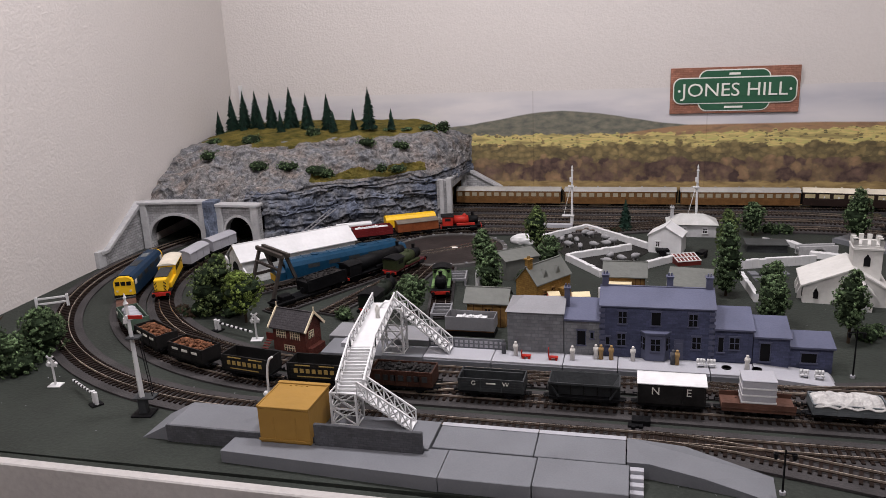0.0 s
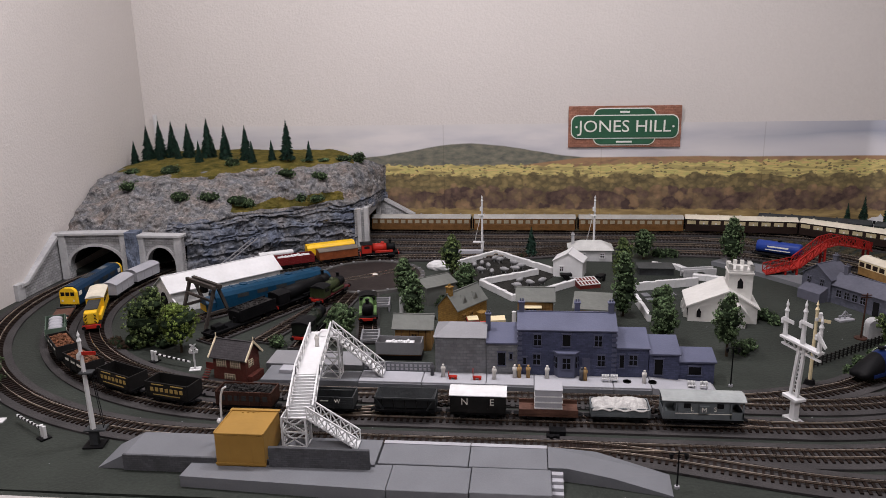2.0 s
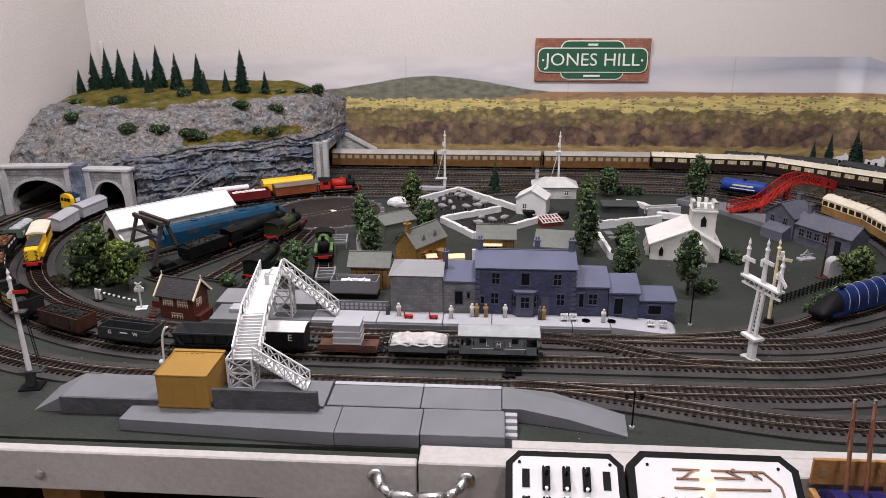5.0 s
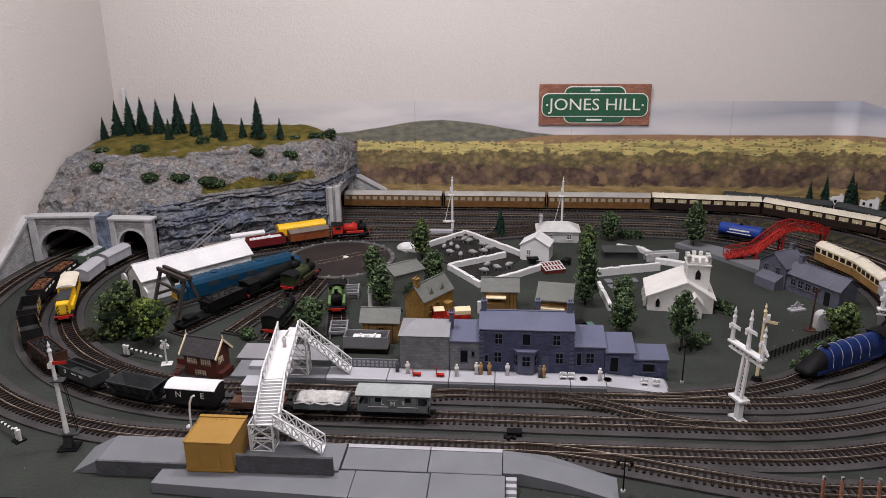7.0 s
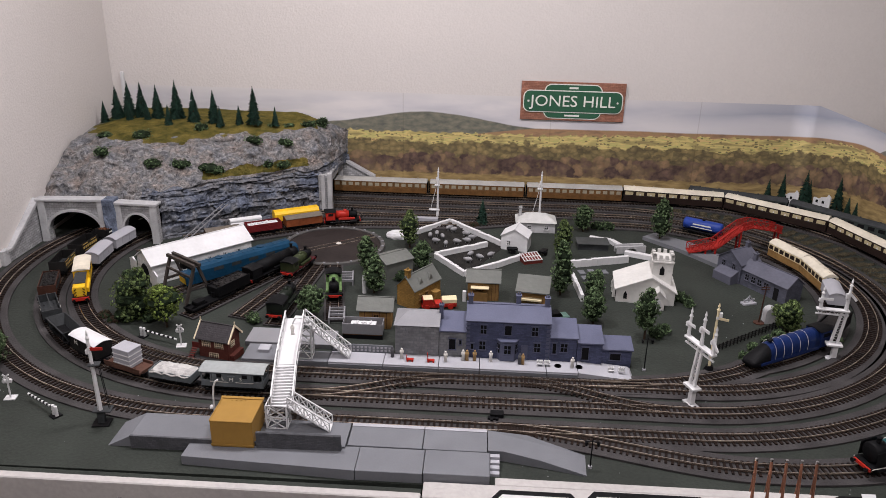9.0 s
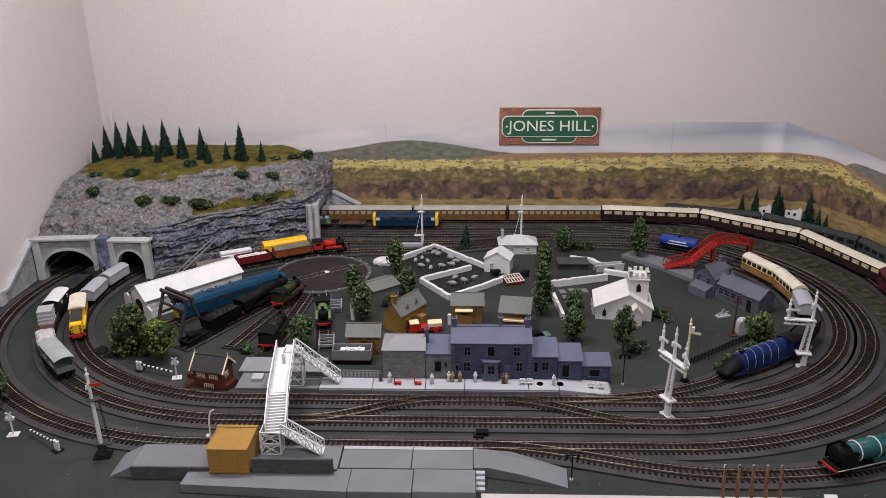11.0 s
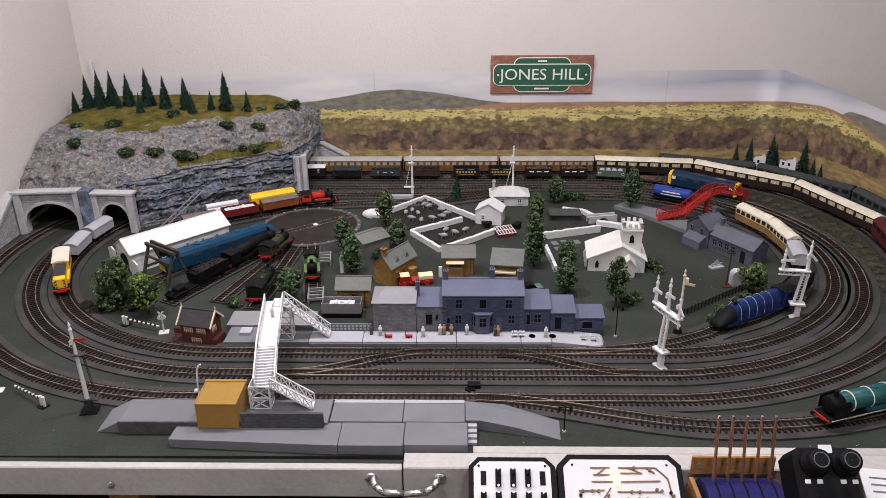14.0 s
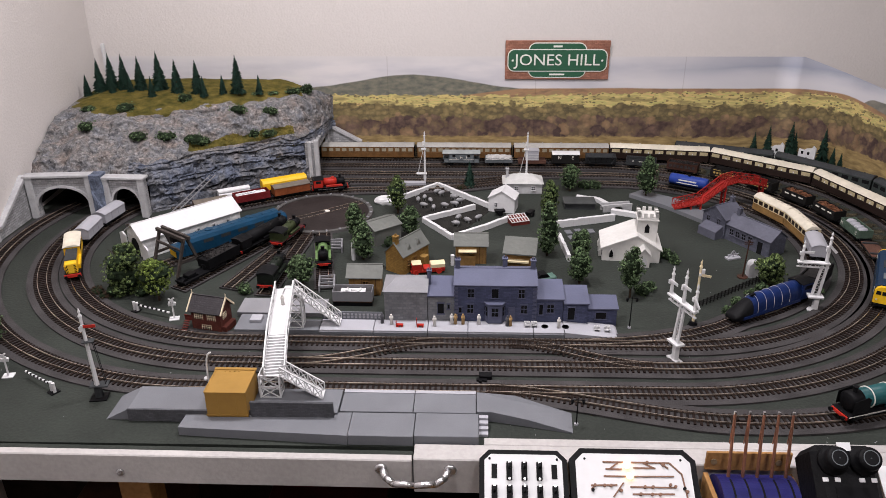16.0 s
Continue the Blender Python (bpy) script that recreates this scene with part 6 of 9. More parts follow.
def lattice_signal(x, y, turn, label):
    th = thing("lattice_signal", pose(x, y, 0, 0, 0, turn), label, "signal", "signals")
    part("foot", bx(-0.012, 0.008, -0.006, 0.006, 0, 0.003, 0.0004), WHITE, th)
    part("stub", bx(-0.0035, 0.0035, -0.0035, 0.0035, 0.002, 0.020, 0.0004), WHITE, th)
    part("shelf", bx(-0.022, 0.005, -0.005, 0.005, 0.020, 0.0228, 0.0004), WHITE, th)
    bm = rod(bmesh.new(), (0, 0, 0.022), (0, 0, 0.120), 0.0030, 0.0022, 6)
    finial(bm, 0, 0, 0.120)
    part("post", bm, WHITE, th)
    bm = bar(bmesh.new(), (-0.018, 0, 0.022), (-0.003, 0, 0.088), 0.0012, 0.0012)
    part("ladder", bm, WHITE, th)
    part("stage", bx(-0.009, 0.004, -0.005, 0.005, 0.086, 0.0885, 0.0003), WHITE, th)
    arm(th, -0.002, 0.104, 0.008, WHITE, -0.004, 70)
    part("lamp", bx(-0.005, -0.001, -0.005, -0.001, 0.098, 0.108, 0.0004), WHITE, th)


lattice_signal(-0.207, 1.061, 0, "tall unpainted white plastic signal post beside the back lines")
lattice_signal(0.055, 1.061, 0, "tall unpainted white plastic signal post beside the back lines")


def crossing_gate(x, y, turn, label):
    th = thing("crossing_gate", pose(x, y, 0, 0, 0, turn), label, "level crossing gate", "crossing gates")
    part("base", bx(-0.007, 0.007, -0.007, 0.007, 0, 0.002), BLACK, th)
    for s in (-0.0035, 0.0035):
        part("post", rod(bmesh.new(), (s, 0, 0.002), (s, 0, 0.018), 0.0025, 0.0025, 10), WHITE, th)
    for k in range(14):
        part("pole", rod(bmesh.new(), (0.006 + 0.0048 * k, 0, 0.0135 - 0.0002 * k), (0.0108 + 0.0048 * k, 0, 0.0133 - 0.0002 * k), 0.0018, n=6), WHITE if k % 2 else BLACK, th)


crossing_gate(-0.688, 0.367, -18, "black and white striped level crossing barrier beside the inner line")
crossing_gate(-0.714, 0.118, 148, "black and white striped level crossing barrier at the front")


def crossing_lamp(x, y, turn):
    th = thing("crossing_lights", pose(x, y, 0, 0, 0, turn), "white crossing light post on a square foot", "signal", "crossing lights")
    part("foot", bx(-0.0085, 0.0085, -0.007, 0.007, 0, 0.002, 0.0004), WHITE, th)
    part("post", rod(bmesh.new(), (0, 0, 0.002), (0, 0, 0.036), 0.0014, n=8), WHITE, th)
    part("crossbar", bx(-0.006, 0.006, -0.001, 0.001, 0.027, 0.029), WHITE, th)
    for s in (-0.0045, 0.0045):
        part("lens_hood", rod(bmesh.new(), (s, 0.0018, 0.031), (s, -0.0022, 0.031), 0.0026, n=12), WHITE, th)
    for a in (-40, 40):
        part("cross_arm", bx(-0.006, 0.006, -0.0006, 0.0006, -0.0012, 0.0012), WHITE, th, m=pose(0, -0.002, 0.039, 0, a, 0))


crossing_lamp(-0.609, 0.340, 15)
crossing_lamp(-0.806, 0.158, 10)


# ---- signal box ----
def signal_box():
    brick = courses("signal_box_brick", (0.115, 0.034, 0.026), (0.42, 0.34, 0.30), 0.0035, 0.0014, 0.65, 0.4)
    tile = courses("dark_roof_tiles", (0.060, 0.055, 0.060), (0.45, 0.45, 0.45), 0.0034, 0.0026, 0.6, 0.7)
    th = thing("signal_box", pose(-0.5640, 0.3060, 0, 0, 0, -13), "dark red brick signal box with white window frames and slate roof", "signal box")
    gable(th, 0.0, 0.056, 0.0, 0.036, 0.0, 0.0400, 0.0580, brick, tile, 0.004)
    cream = mat("window_frame_cream", (0.68, 0.58, 0.42), 0.5, vary=0.08, bump=0)
    window(th, 0.015, 0.0, 0.0290, 0.016, 0.0120, col=cream, bars=(3, 2), sill=False)
    window(th, 0.039, 0.0, 0.0290, 0.016, 0.0120, col=cream, bars=(3, 2), sill=False)
    window(th, 0.028, 0.0, 0.0090, 0.018, 0.0085, col=cream, bars=(3, 1), sill=False)
    window(th, 0.013, 0.056, 0.0290, 0.012, 0.0110, face="x", col=cream, bars=(2, 2), sill=False, s=1)
    for x in (-0.0042, 0.0602):
        for s, y in ((-1, -0.005), (1, 0.041)):
            bm = bar(bmesh.new(), (x, y, 0.0370), (x, 0.018, 0.0608), 0.0018, 0.0032)
            part("barge_board", bm, cream, th)
        part("finial", rod(bmesh.new(), (x, 0.018, 0.058), (x, 0.018, 0.068), 0.0008, n=6), cream, th)
    part("landing", bx(-0.016, 0.0, 0.004, 0.018, 0.0150, 0.0165), BRICKRED, th, "red timber landing")
    part("landing_rail", bx(-0.016, 0.0, 0.004, 0.0050, 0.0165, 0.0250), BRICKRED, th)
    for k in range(5):
        part("step", bx(-0.016, -0.006, 0.004 - 0.003 * (k + 1), 0.004 - 0.003 * k, 0.0135 - 0.0028 * k, 0.0145 - 0.0028 * k), BRICKRED, th)
    part("side_wall", bx(0.0560, 0.0640, 0.002, 0.034, 0.0, 0.012, 0.0004), brick, th)


signal_box()


# ---- planting ----
FIRS = [(136, 0.055, 0.0), (154, 0.080, 0.02), (170, 0.088, 0.04), (182, 0.050, 0.0), (196, 0.088, 0.03), (214, 0.045, 0.0), (227, 0.085, 0.02), (259, 0.095, 0.03), (262, 0.050, -0.04), (297, 0.082, 0.0), (333, 0.080, 0.0), (350, 0.048, -0.03), (377, 0.046, 0.0), (404, 0.092, 0.0), (441, 0.045, 0.0)]
for i, (u, h, dy) in enumerate(FIRS):
    x, y = -1.100 + (u - 136) * 0.00150, 1.150 + dy
    f = fir(h * 1.12, h * 0.25, 40 + i)
    f.matrix_basis = pose(x, y, 0.205 if i else 0.195, 0, 0, i * 77)
for i, (u, v, r) in enumerate([(0.13, 0.27, 0.018), (0.28, 0.22, 0.019), (0.36, 0.20, 0.017), (0.44, 0.16, 0.02), (0.10, 0.42, 0.012), (0.22, 0.42, 0.02), (0.58, 0.30, 0.017), (0.68, 0.27, 0.017), (0.47, 0.14, 0.011), (0.62, 0.13, 0.011), (0.40, 0.52, 0.012), (0.78, 0.5, 0.014), (0.84, 0.55, 0.014), (0.66, 0.12, 0.014)]):
    q, z, b = hill_point(u, v)
    bush((q.x, q.y, q.z - 0.004), r * 1.55, "dark green bush growing on the rocks of the hill", 80 + i, LEAF, 0.65 if i not in (8, 9, 10, 12) else 1.1, "hill bushes")
for i in range(11):
    bush((-1.08 + 0.047 * i, 1.165 + 0.01 * (i % 3), 0.201), 0.016, "low green scrub under the fir trees", 120 + i, LEAF, 0.3, "hill bushes")

tree(-0.335, 0.689, 0.081, 0.0215, "tall dark green foliage tree beside the engine yard", 1)
tree(-0.306, 0.589, 0.086, 0.0215, "dark green foliage tree beside the engine yard", 21, bare=0.08)
tree(-0.258, 0.842, 0.090, 0.0215, "tall pale green foliage tree beside the white walls", 2, LEAF_MID)
tree(-0.221, 0.717, 0.066, 0.0215, "green foliage tree beside the grey shed", 3)
tree(0.071, 0.617, 0.119, 0.0215, "tall dark green foliage tree in the village", 4, bare=0.05)
tree(0.092, 0.800, 0.098, 0.0210, "tall pale green foliage tree in the village", 5, LEAF_MID)
tree(0.122, 0.494, 0.074, 0.0210, "dark green foliage tree on the village green", 6)
tree(0.140, 0.610, 0.060, 0.0205, "dark green foliage tree on the village green", 7, bare=0.1)
tree(0.208, 0.441, 0.102, 0.0205, "dark green foliage tree near the station", 8, bare=0.24)
tree(0.338, 0.945, 0.110, 0.0240, "dark green foliage tree by the far platform", 9)
tree(0.161, 0.998, 0.068, 0.0230, "dark green foliage tree beside the far lines", 17)
tree(-0.405, 0.464, 0.066, 0.0225, "dark green foliage tree between the sidings", 10, bare=0.3, slim=False)
tree(-0.730, 0.440, 0.098, 0.0350, "large green leafy tree inside the curve", 11, LEAF_MID, bare=0.02, slim=False)
tree(-0.661, 0.406, 0.082, 0.0270, "bright green leafy tree inside the curve", 12, LEAF_LIGHT, bare=0.34, slim=False)
tree(0.480, 0.497, 0.064, 0.0230, "round pale green tree beside the water tank", 13, LEAF_MID, bare=0.1, slim=False)
tree(-0.900, 0.238, 0.072, 0.036, "large dark green leafy tree at the board's corner", 14, bare=0.0, slim=False)
tree(-0.955, 0.205, 0.068, 0.036, "large dark green leafy tree at the board's corner", 15, bare=0.0, slim=False)
tree(-0.900, 0.190, 0.050, 0.032, "dark green leafy tree at the board's corner", 16, bare=0.0, slim=False)
f = fir(0.070, 0.018, 99)
f.matrix_basis = pose(-0.091, 1.015, 0)
for i, (x, y, r, m_) in enumerate([(-0.745, 0.43, 0.026, LEAF), (-0.70, 0.43, 0.02, LEAF), (-0.79, 0.43, 0.014, BARK), (-0.515, 0.442, 0.017, LEAF), (0.235, 0.455, 0.018, LEAF), (0.250, 0.470, 0.016, LEAF), (0.310, 0.612, 0.022, LEAF), (0.322, 0.592, 0.016, LEAF), (0.37, 0.385, 0.012, LEAF), (0.40, 0.415, 0.015, LEAF), (0.43, 0.445, 0.015, LEAF), (0.46, 0.47, 0.014, LEAF), (0.555, 0.455, 0.016, LEAF), (0.55, 0.48, 0.016, LEAF), (0.200, 1.02, 0.020, LEAF), (0.225, 1.02, 0.018, LEAF), (-0.11, 1.0, 0.012, BARK), (-0.255, 0.66, 0.02, LEAF), (-0.24, 0.635, 0.014, BARK), (-0.80, 0.60, 0.018, LEAF), (-0.83, 0.62, 0.012, LEAF), (-0.765, 0.415, 0.012, BARK)]):
    bush((x, y, 0), r, "low dark green bush on the board" if m_ is LEAF else "low russet brown scrub on the board", 150 + i, m_, 0.9)
SCRUB = mat("brown_green_scrub", (0.078, 0.066, 0.042), 0.95, vary=0.4, scale=60, island=0.4)


def scatter():
    """Loose brown and olive scatter on the ground between the two outer lines where they part."""
    rng = random.Random(77)
    verts, faces = [], []
    s0, s1 = LINE_TWO.length * 0.62, LINE_TWO.length
    for i in range(9000):
        c = LINE_TWO.at(rng.uniform(s0, s1))
        o = min((Vector((*p, 0)) for p in LINE_THREE.p[::3]), key=lambda p: (p - c).length_squared)
        gap = (o - c).length
        if c.x < 0.2 or gap < 0.088:
            continue
        k = rng.gauss(0.5, 0.12)
        if not 0.031 < k * gap < gap - 0.031:
            continue
        c = c.lerp(o, k)
        h = 0.0014 + 0.0024 * max(0.0, noise.noise(c * 40) + 0.4)
        for j in range(5):
            q = c + Vector((rng.gauss(0, 0.003), rng.gauss(0, 0.003), rng.uniform(0, h)))
            r = rng.uniform(0.0009, 0.0022)
            b = len(verts)
            a = rng.uniform(0, 6.28)
            for t in (0, 2.1, 4.2):
                verts.append((q.x + r * math.cos(a + t), q.y + r * math.sin(a + t), q.z + r * rng.uniform(-0.6, 0.6)))
            verts.append((q.x, q.y, q.z + r * 0.9))
            faces += [(b, b + 1, b + 3), (b + 1, b + 2, b + 3), (b + 2, b, b + 3)]
    me = bpy.data.meshes.new("ground_scatter")
    me.from_pydata(verts, [], faces)
    me.materials.append(SCRUB)
    tagged(new("ground_scatter", me), "loose brown and olive scatter between the outer lines", "ground cover", kind="stuff")


scatter()

th = thing("gate_trestle", pose(-1.030, 0.420, 0, 0, 0, 32), "small white plastic crossing gate frame on two posts", "gate")
for s in (-0.024, 0.024):
    part("post", bx(s - 0.0022, s + 0.0022, -0.0022, 0.0022, 0, 0.024, 0.0004), WHITE, th)
for z in (0.010, 0.019):
    part("rail", bx(-0.024, 0.024, -0.0012, 0.0012, z, z + 0.0028), WHITE, th)


# ---- standing trains ----
def nearest(line, x, y):
    return min((math.dist((x, y), p), s) for p, s in zip(line.p, line.s))[1]


ROOFGREY = mat("grey_coach_roof", (0.34, 0.33, 0.31), 0.6, vary=0.1, scale=25)
ROOFCREAM = mat("cream_coach_roof", (0.62, 0.57, 0.47), 0.6, vary=0.1, scale=25)
UMBER = mat("umber_paint", (0.022, 0.014, 0.012), 0.4, vary=0.15, scale=30)
TEAK = mat("teak_panelling", (0.15, 0.075, 0.028), 0.5, vary=0.2, scale=60)
MAROON = mat("maroon_paint", (0.075, 0.010, 0.014), 0.45, vary=0.15, scale=30)
SLATEGREY = mat("weathered_dark_green_paint", (0.045, 0.055, 0.052), 0.6, vary=0.2, scale=30)
PANE = mat("coach_pane", (0.30, 0.27, 0.20), 0.2, vary=0.1, scale=60, bump=0)
GREENLOCO = mat("apple_green_paint", (0.05, 0.13, 0.05), 0.4, vary=0.15, scale=30)
DEEPGREEN = mat("dark_green_paint", (0.016, 0.075, 0.080), 0.35, vary=0.12, scale=25)
GARTER = mat("garter_blue_paint", (0.009, 0.022, 0.095), 0.35, vary=0.12, scale=25)


def bogie(th, x, r=0.0062):
    part("bogie", bx(x - 0.019, x + 0.019, -0.012, 0.012, 0.0085, 0.0130, 0.001), BLACK, th)
    axle(th, x - 0.013, r)
    axle(th, x + 0.013, r)


def coach(th, ln, low, high, roof, panes, pane_mat, wide=0.034, tables=False):
    z0, z1, z2 = 0.0135, 0.0290, 0.0435
    part("lower_body", bx(-ln / 2, ln / 2, -wide / 2, wide / 2, z0, z1, 0.0005), low, th)
    part("upper_body", bx(-ln / 2, ln / 2, -wide / 2 + 0.0003, wide / 2 - 0.0003, z1 + 0.0001, z2), high, th)
    top = roof_profile(wide, z2, 0.0080, 12, 0.0006)
    part("roof", prism(bmesh.new(), top, "x", -ln / 2 - 0.001, ln / 2 + 0.001), roof, th)
    for k in range(panes):
        x = -ln / 2 + ln * (k + 0.5) / panes
        w = ln / panes * (0.32 if panes > 9 else 0.36)
        for s in (-1, 1):
            p = part("window", bx(x - w, x + w, *sorted((s * (wide / 2 - 0.0004), s * (wide / 2 + 0.0002))), 0.0310, 0.0400), pane_mat, th)
            if tables and 0 < k < panes - 1:
                part("table_lamp", bx(x - 0.0014, x + 0.0014, *sorted((s * (wide / 2 + 0.0001), s * (wide / 2 + 0.0005))), 0.0312, 0.0355), WHITE, p)
    for k in range(5):
        x = -ln / 2 + ln * (k + 0.5) / 5
        part("roof_vent", bx(x - 0.002, x + 0.002, -0.002, 0.002, z2 + 0.0075, z2 + 0.0098, 0.0004), roof, th)
    for s in (-1, 1):
        part("gangway", bx(*sorted((s * ln / 2, s * (ln / 2 + 0.004))), -0.008, 0.008, 0.0150, 0.0440), BLACK, th)
    if ln > 0.15:
        bogie(th, -ln / 2 + 0.040)
        bogie(th, ln / 2 - 0.040)
        part("battery_box", bx(-0.02, 0.02, -0.011, 0.011, 0.008, 0.0134), BLACK, th)
    else:
        axle(th, -ln * 0.28)
        axle(th, ln * 0.28)
        part("underframe", bx(-ln / 2, ln / 2, -0.013, 0.013, 0.0105, 0.0134), BLACK, th)


S0 = nearest(LINE_THREE, -0.310, 1.233) - 0.058
brown = thing("teak_coach", pose(0, 0, 0), "brown teak-panelled railway coach with a pale roof", "railway coach", "express train")
coach(brown, 0.258, TEAK, TEAK, ROOFGREY, 14, PANE)
brown.matrix_basis = LINE_THREE.ride(S0, 0.18)
for k in (1, 2):
    copy_thing(brown, LINE_THREE.ride(S0 + 0.268 * k, 0.18))
pull = thing("pullman_coach", pose(0, 0, 0), "dark umber and cream dining coach with white table lamps", "railway coach", "express train")
coach(pull, 0.262, UMBER, UMBER, ROOFCREAM, 9, mat("cream_blind", (0.42, 0.36, 0.22), 0.4, vary=0.1), tables=True)
pull.matrix_basis = LINE_THREE.ride(S0 + 0.268 * 3, 0.18)
for k in (4, 5):
    copy_thing(pull, LINE_THREE.ride(S0 + 0.272 * k - 0.012, 0.18))
mar = thing("maroon_coach", LINE_THREE.ride(S0 + 0.272 * 6 - 0.03, 0.16), "plain maroon railway van coach", "railway coach", "express train")
coach(mar, 0.230, MAROON, MAROON, MAROON, 8, DARK)

LINE_OUTER = Line(joined(seg((0.36, 1.258), (0.42, 1.258)), arc(0.42, 0.755, 0.520, 88, -8, 0.503)))
chairs_and_rails("track_far", LINE_OUTER, "curved far line of model railway track", bed=0.034)
so = nearest(LINE_OUTER, 0.60, 1.23)
dk = thing("dark_coach", LINE_OUTER.ride(so, 0.18), "weathered dark green-grey railway coach on the far line", "railway coach", "far train")
coach(dk, 0.250, SLATEGREY, SLATEGREY, WAGON_GREY, 10, DARK)
for k in (1, 2):
    copy_thing(dk, LINE_OUTER.ride(so + 0.262 * k, 0.18))

cr = thing("cream_coach", pose(0, 0, 0), "short ochre and cream four-wheel coach with white roof", "railway coach", "branch train")
coach(cr, 0.100, TIMBER, CREAM, ROOFCREAM, 6, UMBER, 0.032)
si = nearest(LINE_INNER, 0.612, 0.715)
cr.matrix_basis = LINE_INNER.ride(si, 0.06)
copy_thing(cr, LINE_INNER.ride(si + 0.106, 0.06))


def tank_wagon(th):
    underframe(th, 0.095, 0.052)
    lathe_bm = lathe(bmesh.new(), [(0.004, -0.047), (0.0125, -0.046), (0.0138, -0.043), (0.0138, 0.043), (0.0125, 0.046), (0.004, 0.047)], 20, "x", (0, 0, 0.0315))
    part("tank", lathe_bm, mat("tanker_blue_paint", (0.018, 0.045, 0.24), 0.4, vary=0.1), th, "bright blue tank", True)
    part("filler", rod(bmesh.new(), (0, 0, 0.043), (0, 0, 0.048), 0.004, n=12), BLACK, th)
    for s in (-1, 1):
        part("lettering_bar", bx(-0.022, 0.022, *sorted((s * 0.0128, s * 0.0138)), 0.0335, 0.0365), PALE_LETTER, th)
        part("lettering_bar", bx(-0.026, 0.026, *sorted((s * 0.0128, s * 0.0139)), 0.0270, 0.0290), PALE_LETTER, th)


tw = thing("tank_wagon", LINE_INNER.ride(nearest(LINE_INNER, 0.455, 0.985), 0.052), "bright blue tank wagon with pale lettering", "wagon")
tank_wagon(tw)


